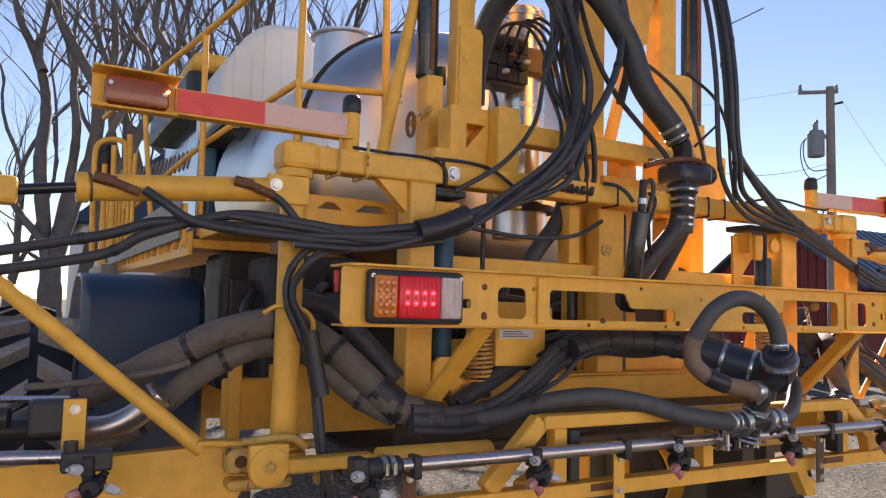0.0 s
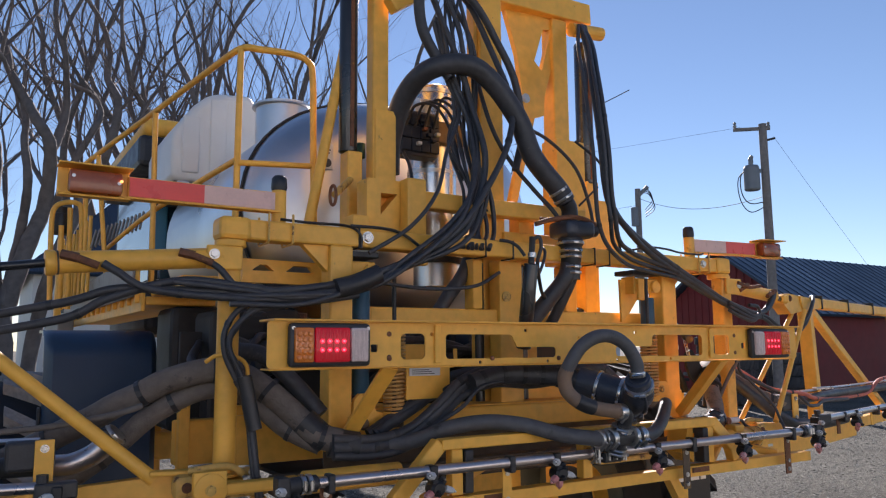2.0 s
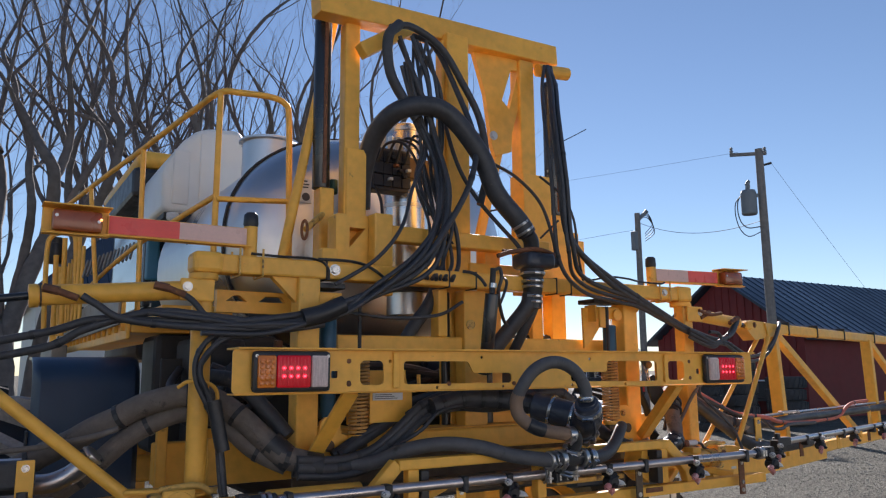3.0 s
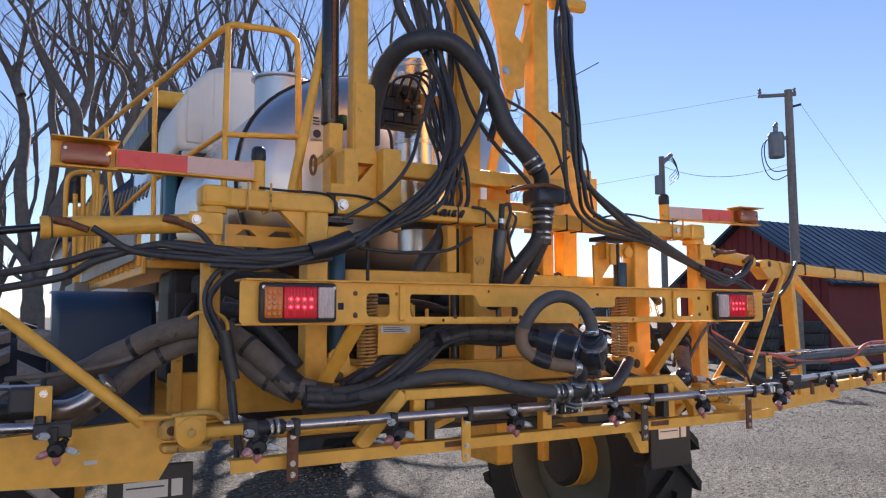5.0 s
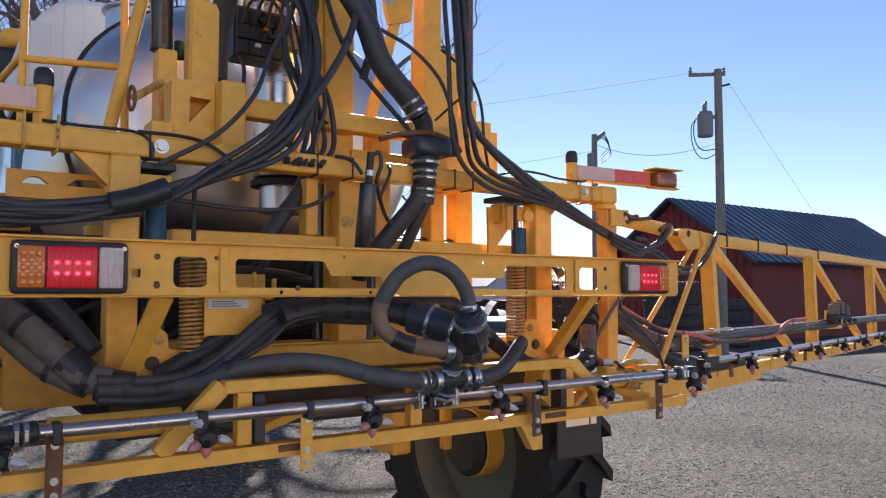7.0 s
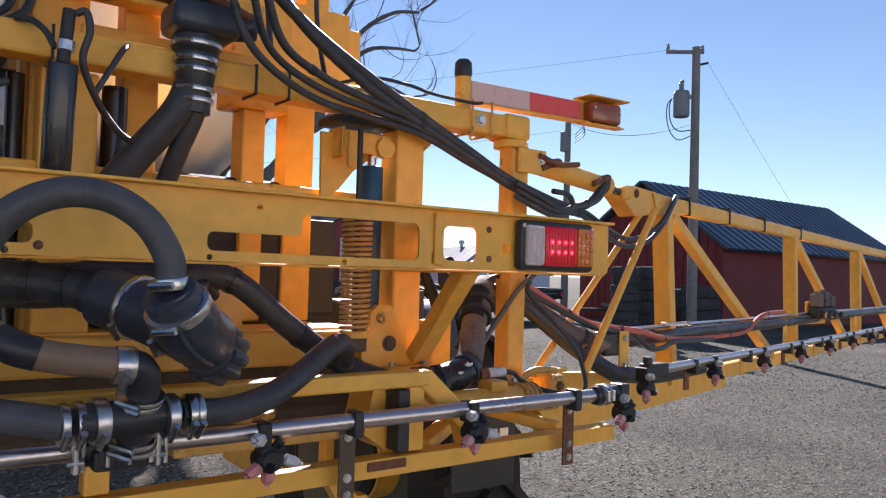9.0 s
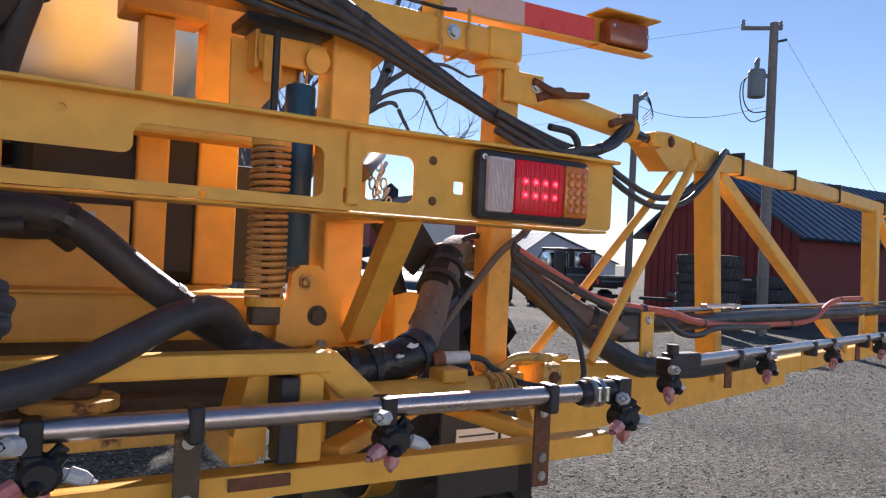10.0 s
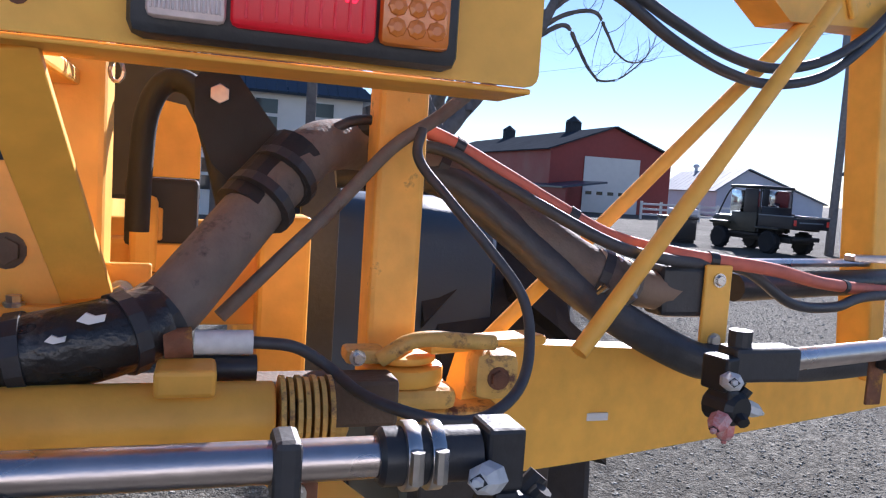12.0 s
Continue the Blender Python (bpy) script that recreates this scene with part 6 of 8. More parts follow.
def walkway():
    ob = thing("walkway", "yellow steel walkway with handrails along the tank", "walkway", (-1.25, 2.5, 1.78))
    add(ob, "deck", box(-1.42, -1.10, 1.55, 4.6, 1.79, 1.83, 0.006))
    add(ob, "edge_rail", box(-1.44, -1.4225, 1.55, 4.6, 1.76, 1.86, 0.004))
    add(ob, "deck_beam", box(-1.40, -1.10, 0.95, 1.55, 1.83, 1.88, 0.006))
    for k in range(14):
        add(ob, "grate_bar", box(-1.46, -1.44, 1.6 + 0.21 * k, 1.62 + 0.21 * k, 1.80, 1.98, 0.003))
    add(ob, "grate_panel", box(-1.475, -1.462, 1.6, 4.6, 1.83, 2.02, 0.004), GALV)
    # top rail: rises along the tank, bends over the end and drops again
    top = [(-1.66, 3.25, 2.66), (-1.52, 2.50, 2.72), (-1.375, 1.757, 2.775), (-1.26, 1.15, 2.822), (-1.205, 0.91, 2.840), (-1.12, 0.89, 2.848), (-0.98, 0.89, 2.855), (-0.91, 0.89, 2.835), (-0.888, 0.89, 2.77), (-0.88, 0.89, 2.45), (-0.87, 0.89, 2.05)]
    add(ob, "hand_rail", pipe(top, 0.0145, 10, 6), label="bent tube handrail over the tank end", smooth=50)
    add(ob, "hand_rail", rod((-1.21, 0.90, 2.05), (-1.205, 0.90, 2.832), 0.0135, seg=10), smooth=50)
    add(ob, "hand_rail", rod((-1.21, 0.89, 2.345), (-0.88, 0.89, 2.37), 0.013, seg=10), smooth=50)
    add(ob, "hand_rail", pipe([(-1.21, 0.89, 2.36), (-1.29, 1.5, 2.32), (-1.375, 2.1, 2.26), (-1.45, 3.2, 2.15), (-1.50, 4.4, 1.98)], 0.013, 10), smooth=50)
    for (xa, ya, za), (xb, yb, zb) in (((-1.375, 1.757, 2.77), (-1.36, 1.757, 1.86)), ((-1.53, 2.56, 2.71), (-1.44, 2.56, 1.84))):
        add(ob, "rail_post", rod((xa, ya, za), (xb, yb, zb), 0.0135, seg=10), smooth=50)
    for k in range(9):
        add(ob, "ladder_bar", rod((-1.50, 3.0 + 0.22 * k, 1.9), (-1.50, 3.0 + 0.22 * k, 2.42), 0.012, seg=8))
    add(ob, "ladder_side", box(-1.53, -1.48, 4.75, 4.85, 1.2, 2.5, 0.01))
    # folded access ladder at the far end of the deck
    add(ob, "ladder_loop", pipe([(-1.670, 3.400, 1.850), (-1.681, 3.400, 2.124), (-1.687, 3.400, 2.440), (-1.668, 3.400, 2.529), (-1.612, 3.400, 2.562), (-1.547, 3.400, 2.564), (-1.516, 3.400, 2.526), (-1.505, 3.400, 2.353), (-1.499, 3.400, 2.133)], 0.017, 10), label="bent tube ladder loop", smooth=50)
    add(ob, "ladder_post", rod((-1.629, 3.400, 2.405), (-1.614, 3.400, 1.851), 0.017, seg=10), smooth=50)
    add(ob, "ladder_post", rod((-1.582, 3.400, 2.528), (-1.564, 3.400, 1.853), 0.017, seg=10), smooth=50)
    add(ob, "ladder_post", rod((-1.493, 3.400, 2.609), (-1.481, 3.400, 2.134), 0.017, seg=10), smooth=50)
    add(ob, "work_lamp", merge(rod((-1.629, 3.500, 2.500), (-1.625, 3.500, 2.359), 0.060, seg=16, bevel=0.01), rod((-1.630, 3.500, 2.541), (-1.628, 3.500, 2.496), 0.045, seg=16)), BLACK, "black round work lamp", smooth=40)
    low, high = Vector((-1.537, 2.6, 2.165)), Vector((-1.28, 2.6, 2.298))
    for k in range(13):
        s = low.lerp(high, k / 12)
        add(ob, "step_bar", beam(s, s + Vector((0.03, 0.05, 0.115)), 0.012, 0.022), GALV, "galvanised step bar")
    add(ob, "tread_panel", box(-1.60, -1.50, 3.6, 4.6, 1.45, 1.80, 0.01), GALV)


walkway()


def opened(bm):
    """Takes the end caps off a turned ring."""
    bmesh.ops.delete(bm, geom=[f for f in bm.faces if len(f.verts) > 8], context="FACES_ONLY")
    return bm


def wheel(x, y, z, r, w, sgn, label, worn=0):
    """Farm tyre with chevron lugs; sgn: which side is the outer one."""
    ob = thing("rear_wheel", label, "wheel", (x, y, G), "rear wheels")
    prof = [(r * 0.60, -w * 0.40), (r * 0.72, -w * 0.50), (r * 0.90, -w * 0.50), (r * 0.945, -w * 0.42), (r * 0.95, 0), (r * 0.945, w * 0.42), (r * 0.90, w * 0.50), (r * 0.72, w * 0.50), (r * 0.60, w * 0.40)]
    ty = add(ob, "tyre", opened(lathe(prof, (x, y, z), (x + 1, y, z), 56)), TYRE, smooth=40)
    n = 22
    for side in (-1, 1):
        for k in range(n):
            a0 = 2 * math.pi * (k + (0.5 if side > 0 else 0)) / n
            bm = bmesh.new()
            vs = []
            for u in (0.0, 0.5, 1.0):
                for wi, hh in ((-0.5, 0), (-0.42, 1), (0.42, 1), (0.5, 0)):
                    ang = a0 + 0.24 * u + wi * 0.085
                    rad = r * (0.93 - (0.04 if u == 1.0 else 0)) + hh * r * (0.07 + (0.02 if u == 1.0 else 0))
                    vs.append(bm.verts.new((x + side * w * (0.03 + 0.49 * u), y + rad * math.cos(ang), z + rad * math.sin(ang))))
            for i in range(2):
                for j in range(3):
                    a, b = i * 4 + j, i * 4 + j + 1
                    bm.faces.new((vs[a], vs[b], vs[b + 4], vs[a + 4]))
            bm.faces.new((vs[0], vs[1], vs[2], vs[3]))
            bm.faces.new((vs[8], vs[9], vs[10], vs[11]))
            add(ty, "lug", bm, WORN_LIT_LUG if worn and k % worn == 0 else TYRE)
    rim = [(r * 0.62, -w * 0.42), (r * 0.60, -w * 0.36), (r * 0.55, -w * 0.2), (r * 0.55, w * 0.2), (r * 0.60, w * 0.36), (r * 0.62, w * 0.42)]
    add(ob, "rim", opened(lathe(rim, (x, y, z), (x + 1, y, z), 48)), RIM, "dusty grey rim", smooth=40)
    add(ob, "rim_disc", lathe([(r * 0.548, -0.02 - 0.05 * sgn), (r * 0.44, -0.02), (r * 0.30, -0.03), (r * 0.30, 0.03), (r * 0.44, 0.02), (r * 0.548, 0.02 - 0.05 * sgn)], (x + sgn * w * 0.14, y, z), (x + 9, y, z), 40), RIM, smooth=40)
    drum = add(ob, "hub_drum", lathe([(r * 0.25, 0.0), (r * 0.235, 0.02), (r * 0.235, 0.17), (r * 0.225, 0.178)], (x + sgn * 0.04, y, z), (x - sgn * 9, y, z), 36), YELLOW, "yellow hub drum", smooth=40)
    add(drum, "hub_motor", lathe([(r * 0.228, 0.179), (r * 0.228, 0.20), (r * 0.19, 0.235), (0.005, 0.24)], (x + sgn * 0.04, y, z), (x - sgn * 9, y, z), 32), SHADOW_PART, "dark hub motor with shade in its colour", smooth=40)
    for k in range(10):
        a = 2 * math.pi * k / 10
        add(drum, "wheel_nut", bolt((x + sgn * (w * 0.14 - 0.03), y + r * 0.34 * math.cos(a), z + r * 0.34 * math.sin(a)), (-sgn, 0, 0), 0.016, 0.02), GRIME)
    add(drum, "axle_leg", box(*sorted((x - sgn * 0.36, x - sgn * 0.30)), y - 0.05, y + 0.02, z - 0.02, z + 0.70, 0.01), YELLOW)



WR = 0.97
wheel(1.76, 2.12, G + WR, WR, 0.50, 1, "large black farm tyre on a dusty grey rim")
wheel(-1.97, 2.12, G + WR, WR, 0.50, -1, "large black farm tyre with worn chevron lugs painted pale as lit", 1)
wheel(1.76, 7.4, G + WR, WR, 0.50, 1, "large black front farm tyre on a dusty rim")
wheel(-1.97, 7.4, G + WR, WR, 0.50, -1, "large black front farm tyre on a dusty rim")


def fender(m, label, wide):
    ob = thing("fender", label, "fender", m((1.55, 1.5, 1.0)), "rear fenders")
    x0, x1 = sorted((m((1.185, 0, 0))[0], m((wide, 0, 0))[0]))
    pts = [(1.72, 1.675), (1.55, 1.672), (1.46, 1.655), (1.41, 1.615), (1.385, 1.55), (1.375, 1.40), (1.36, 1.22), (1.35, 1.05), (1.35, 0.92)]
    drop = 0.29 if m is not mir else 0.0
    if drop:
        pts = pts[:-2] + [(1.355, 1.17)]
    bm = bmesh.new()
    rows = [[bm.verts.new((x, y, z - drop)) for x in (x0, x0 + 0.03, (x0 + x1) / 2, x1 - 0.03, x1)] for y, z in pts]
    for r in rows:
        r[0].co.y += 0.05
        r[4].co.y += 0.05
        r[2].co.y -= 0.012
    for a, b in zip(rows, rows[1:]):
        for i in range(4):
            bm.faces.new((a[i], a[i + 1], b[i + 1], b[i]))
    ext = bmesh.ops.extrude_face_region(bm, geom=bm.faces[:])
    bmesh.ops.translate(bm, vec=(0, 0.02, -0.012), verts=[v for v in ext["geom"] if isinstance(v, bmesh.types.BMVert)])
    add(ob, "shell", bm, NAVY, smooth=50)
    add(ob, "edge_strip", box(x0 - 0.012, x0 - 0.002, 1.42, 1.50, 0.95, 1.35, 0.003), BLACK)


fender(lambda p: p, "dark blue plastic wheel fender", 1.74)
fender(mir, "dark blue plastic wheel fender", 1.63)


def chassis():
    ob = thing("sprayer_chassis", "yellow steel sprayer chassis with axle and dark pipework", "chassis", (MID, 1.6, 0.6))
    for x in (-0.75, 0.45):
        add(ob, "frame_rail", box(x, x + 0.12, 0.6, 7.7, 1.12, 1.36, 0.01))
    add(ob, "rear_plate", box(-1.25, 1.05, 0.70, 0.73, 1.16, 1.34, 0.004))
    # SHADOW_PART pieces below carry the shade under the machine in their colour
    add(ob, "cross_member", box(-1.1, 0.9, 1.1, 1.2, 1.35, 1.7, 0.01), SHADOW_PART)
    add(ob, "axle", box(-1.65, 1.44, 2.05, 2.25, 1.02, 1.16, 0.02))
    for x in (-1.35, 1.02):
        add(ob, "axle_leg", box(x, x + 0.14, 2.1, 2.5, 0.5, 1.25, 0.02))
    add(ob, "pump_case", box(-0.95, -0.62, 0.9, 1.3, 1.30, 1.70, 0.03), SHADOW_PART, "black pump case with shade in its colour")
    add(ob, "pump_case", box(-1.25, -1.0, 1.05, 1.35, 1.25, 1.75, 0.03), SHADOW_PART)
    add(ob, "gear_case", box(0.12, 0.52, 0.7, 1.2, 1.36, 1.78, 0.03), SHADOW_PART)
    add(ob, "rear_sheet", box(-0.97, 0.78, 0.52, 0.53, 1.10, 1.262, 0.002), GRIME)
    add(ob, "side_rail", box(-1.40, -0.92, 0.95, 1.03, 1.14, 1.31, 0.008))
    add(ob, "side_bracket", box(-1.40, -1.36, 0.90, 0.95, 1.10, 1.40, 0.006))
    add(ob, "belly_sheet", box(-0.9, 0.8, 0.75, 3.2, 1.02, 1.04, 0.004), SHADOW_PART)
    add(ob, "rubber_flap", box(1.095, 1.175, 0.90, 0.915, 0.85, 1.45, 0.004), BLACK)
    add(ob, "tab", box(0.80, 0.84, 0.60, 0.66, 1.26, 1.38, 0.01))
    add(ob, "frame_leg", box(0.995, 1.078, 0.60, 0.68, 1.08, 1.36, 0.008))
    add(ob, "side_step", box(0.76, 0.92, 0.66, 0.72, 1.20, 1.31, 0.01))
    for k in range(5):
        add(ob, "loom", pipe([(-1.2 + 0.2 * k, 0.9, 1.62), (-0.9 + 0.2 * k, 0.86, 1.52 + 0.05 * (k % 3)), (-0.6 + 0.2 * k, 0.88, 1.6), (-0.3 + 0.2 * k, 0.9, 1.5)], 0.022, 8), RUBBER)
    add(ob, "red_knob", rod((-1.02, 0.95, 1.62), (-1.02, 0.95, 1.70), 0.012, seg=8), RED_TAPE)
    for x in (1.42, -1.62):
        fl = add(ob, "mud_flap", box(x, x + 0.34, 1.02, 1.035, 0.62, 0.93, 0.006), BLACK, "black mud flap with white stickers")
        add(fl, "sticker", box(x + 0.06, x + 0.235, 1.014, 1.019, 0.795, 0.865, 0), LABEL)
        add(fl, "sticker", box(x + 0.25, x + 0.295, 1.014, 1.019, 0.795, 0.865, 0), LABEL)
        add(fl, "print_bar", box(x + 0.07, x + 0.22, 1.011, 1.0135, 0.838, 0.844, 0), INK)


chassis()


def hydraulic_unit():
    """Hydraulic tank, pumps and loose hoses in the shade between the fenders."""
    ob = thing("hydraulic_unit", "hydraulic tank darkened for shade, with pumps and hoses", "hydraulic unit", (-0.9, 1.5, 1.2))
    # tank and plate are coloured near-black for the shade between the fenders
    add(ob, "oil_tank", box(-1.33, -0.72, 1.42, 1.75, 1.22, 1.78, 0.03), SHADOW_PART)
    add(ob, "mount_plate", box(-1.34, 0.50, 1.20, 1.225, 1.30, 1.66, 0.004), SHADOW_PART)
    rnd = random.Random(8)
    for k, x in enumerate((-1.22, -1.05, -0.86, -0.52, -0.30, 0.02, 0.25)):
        z = 1.44 + 0.09 * (k % 3)
        p = add(ob, "pump", rod((x, 1.20, z), (x + 0.02, 0.98, z), 0.062, seg=16, bevel=0.012), PUMP, smooth=40)
        add(p, "pump_flange", rod((x, 1.10, z), (x, 1.08, z), 0.08, seg=16, bevel=0.004), PUMP)
        add(p, "fitting", rod((x, 1.04, z + 0.05), (x, 1.03, z + 0.12), 0.02, seg=10), CHROME if k % 3 == 0 else RUSTY)
    for k in range(12):
        x, z = -1.25 + 0.13 * k + rnd.uniform(-0.04, 0.04), 1.40 + rnd.uniform(0, 0.22)
        add(ob, "hose_run", pipe([(x, 1.15, z), (x + rnd.uniform(-0.1, 0.1), 0.92 + rnd.uniform(-0.06, 0.06), z + rnd.uniform(-0.1, 0.12)), (x + rnd.uniform(0, 0.3), 0.86, z - rnd.uniform(0, 0.12)), (x + rnd.uniform(0.1, 0.45), 0.9, z + rnd.uniform(-0.12, 0.1)), (x + rnd.uniform(0.2, 0.5), 1.2, z)], rnd.uniform(0.012, 0.024), 8), RUBBER, smooth=50)
    add(ob, "yellow_box", box(-1.25, -0.95, 0.92, 0.98, 1.30, 1.36, 0.006), YELLOW)
    add(ob, "yellow_box", box(-0.62, -0.44, 0.75, 0.80, 1.36, 1.46, 0.006), YELLOW)


hydraulic_unit()


# ---- hoses and plumbing ----
def hose(points, r, mat=RUBBER, label="black rubber hydraulic hose", group="hydraulic hoses", seg=9, ties=0, tie_mat=None, wobble=0.0):
    ob = thing("hose", label, "hose", points[0], group)
    if group == "hydraulic hoses":
        r *= 0.82
    path = spline(points, 9)
    if wobble:
        path = [p + Vector((noise.noise(p * 9), noise.noise(p * 9 + Vector((5, 0, 0))), noise.noise(p * 9 + Vector((0, 7, 0))))) * wobble for p in path]
    add(ob, "sleeve", sweep(path, r, seg), mat, smooth=60)
    for k in range(ties):
        i = int((k + 0.7) * (len(path) - 2) / ties)
        d = (path[i + 1] - path[i]).normalized()
        add(ob, "strap", rod(path[i] - d * 0.008, path[i] + d * 0.008, r * 1.06 + 0.001, seg=14), tie_mat or BLACK)
    return ob, path


def clamp_at(ob, p, way, r, width=0.013):
    d = Vector(way).normalized()
    p = Vector(p)
    c = add(ob, "hose_clamp", rod(p - d * width / 2, p + d * width / 2, r, seg=20, bevel=0.002), CHROME, "steel hose clamp", smooth=40)
    s = d.orthogonal().normalized()
    if s.y > 0:
        s = -s
    add(c, "clamp_bolt", rod(p + s * r - s.cross(d) * 0.02, p + s * r + s.cross(d) * 0.02, 0.0055, seg=8), CHROME)
    return c


def loose(points, k, amount):
    rnd = random.Random(k)
    return [tuple(c + rnd.uniform(-amount, amount) for c in p) for p in points]


# main bundle from the left wing up into the mast
A1 = [(-3.2, 0.85, 1.66), (-2.4, 0.60, 1.64), (-1.90, 0.42, 1.72), (-1.73, 0.36, 1.77), (-1.54, 0.33, 1.77), (-1.34, 0.31, 1.77), (-1.13, 0.31, 1.79), (-0.94, 0.30, 1.83), (-0.71, 0.29, 1.92), (-0.51, 0.29, 2.05), (-0.35, 0.31, 2.25), (-0.24, 0.33, 2.44), (-0.17, 0.40, 2.64), (-0.20, 0.50, 2.90), (-0.30, 0.54, 3.12), (-0.42, 0.54, 3.15)]
A2 = [(-3.2, 0.85, 1.62), (-2.4, 0.60, 1.60), (-1.90, 0.42, 1.67), (-1.75, 0.36, 1.74), (-1.55, 0.33, 1.80), (-1.36, 0.31, 1.79), (-1.13, 0.31, 1.77), (-0.94, 0.30, 1.81), (-0.73, 0.30, 1.89), (-0.53, 0.30, 2.00), (-0.42, 0.32, 2.13), (-0.34, 0.36, 2.36), (-0.35, 0.44, 2.60), (-0.40, 0.46, 2.79), (-0.50, 0.52, 3.10)]
A3 = [(-1.77, 0.34, 1.845), (-1.73, 0.33, 1.82), (-1.64, 0.31, 1.77), (-1.42, 0.30, 1.75), (-1.18, 0.29, 1.75), (-0.94, 0.28, 1.79), (-0.73, 0.28, 1.90), (-0.53, 0.30, 2.05), (-0.40, 0.36, 2.26), (-0.36, 0.44, 2.51), (-0.42, 0.50, 2.74), (-0.47, 0.52, 3.0)]
hose(A1, 0.0165, ties=5)
hose(A2, 0.0165, ties=4)
hose(A3, 0.0150, ties=3)
for k in range(3):
    hose(loose(A3[3:], 20 + k, 0.022), 0.0115)
hose(loose(A2[4:], 31, 0.02), 0.012)
add_bundle = [(-1.03, 0.292, 1.790), (-0.95, 0.285, 1.812), (-0.87, 0.28, 1.845)]
ob, _ = hose(add_bundle, 0.036, BLACK, "black wrap round the hose bundle", "hose wraps", 14, wobble=0.004)
hose([(-1.50, 0.345, 1.885), (-1.43, 0.33, 1.85), (-1.38, 0.31, 1.79), (-1.33, 0.30, 1.74), (-1.28, 0.30, 1.72), (-1.15, 0.30, 1.74), (-1.0, 0.29, 1.78)], 0.0135)
# loops that drop beside the pivot post
L1 = [(-0.94, 0.30, 1.79), (-1.09, 0.30, 1.76), (-1.25, 0.31, 1.75), (-1.35, 0.315, 1.72), (-1.40, 0.32, 1.65), (-1.40, 0.32, 1.57), (-1.36, 0.31, 1.48), (-1.32, 0.30, 1.38), (-1.30, 0.28, 1.20), (-1.29, 0.28, 1.02)]
L2 = [(-0.94, 0.30, 1.77), (-1.13, 0.30, 1.74), (-1.29, 0.30, 1.72), (-1.37, 0.305, 1.66), (-1.39, 0.31, 1.59), (-1.35, 0.30, 1.49), (-1.32, 0.29, 1.34), (-1.30, 0.27, 1.18), (-1.27, 0.27, 1.05)]
hose(L1, 0.012, ties=4)
hose(L2, 0.012, ties=3)
hose(loose(L2, 5, 0.012), 0.009)
hose([(-1.345, 0.29, 1.50), (-1.325, 0.285, 1.40), (-1.31, 0.28, 1.33)], 0.024, BLACK, "black wrap round the hose bundle", "hose wraps", 12)
ob, _ = hose([(-1.45, 0.36, 1.545), (-1.42, 0.335, 1.565), (-1.36, 0.33, 1.56), (-1.325, 0.33, 1.53), (-1.32, 0.335, 1.47)], 0.007, YELLOW, "bent yellow hose hook on the post", "hose hooks")
# thin ones across the front of the mast
hose([(-0.89, 0.33, 1.83), (-0.80, 0.34, 1.82), (-0.60, 0.36, 1.81), (-0.39, 0.37, 1.83), (-0.27, 0.37, 1.89)], 0.009)
hose([(-0.88, 0.34, 1.93), (-0.71, 0.33, 2.04), (-0.58, 0.35, 2.19), (-0.49, 0.42, 2.38), (-0.39, 0.48, 2.56), (-0.36, 0.52, 2.75)], 0.010)
hose([(-0.94, 0.37, 2.03), (-0.80, 0.37, 2.03), (-0.72, 0.36, 2.01), (-0.63, 0.35, 1.95)], 0.006, BLACK, "thin black lamp cable", "cables", 6)
hose([(-1.20, 0.39, 2.035), (-1.10, 0.38, 2.03), (-0.95, 0.38, 2.03), (-0.90, 0.37, 2.0), (-0.895, 0.37, 1.95)], 0.005, BLACK, "thin black lamp cable", "cables", 6)
for k, (x, y) in enumerate(((-0.39, 0.50), (-0.37, 0.52), (-0.35, 0.49), (-0.33, 0.51), (-0.30, 0.50), (-0.27, 0.52), (-0.40, 0.53), (-0.31, 0.54))):
    rnd = random.Random(70 + k)
    hose([(-0.40 + rnd.uniform(-0.06, 0.04), y, 3.12), (x - 0.03, y - 0.02, 2.9), (x + rnd.uniform(-0.04, 0.04), y, 2.66), (x + rnd.uniform(-0.03, 0.06), y, 2.45), (x + 0.03, y - 0.05, 2.24), (x + rnd.uniform(-0.02, 0.06), 0.46, 2.08), (x - 0.06, 0.36, 1.98)], 0.0085 + 0.002 * (k % 3))
for k in range(4):
    hose([(-0.46 + 0.05 * k, 0.82, 2.60), (-0.44 + 0.05 * k, 0.76, 2.68 + 0.02 * k), (-0.38 + 0.05 * k, 0.68, 2.66), (-0.34 + 0.03 * k, 0.60, 2.50), (-0.33 + 0.03 * k, 0.55, 2.30)], 0.007, BLACK, "thin black valve cable", "cables", 7)
hose([(-0.46, 0.84, 2.48), (-0.455, 0.80, 2.42), (-0.475, 0.74, 2.35), (-0.49, 0.70, 2.26)], 0.008, BLACK, "thin black valve cable", "cables", 7)
hose([(-0.42, 0.50, 2.40), (-0.36, 0.47, 2.28), (-0.30, 0.48, 2.20), (-0.20, 0.52, 2.16)], 0.008, BLACK, "thin black valve cable", "cables", 7)
hose([(-0.30, 0.55, 3.0), (-0.25, 0.53, 2.74), (-0.20, 0.50, 2.54), (-0.12, 0.48, 2.40), (-0.03, 0.44, 2.28), (0.05, 0.40, 2.18), (0.09, 0.38, 2.11)], 0.012)

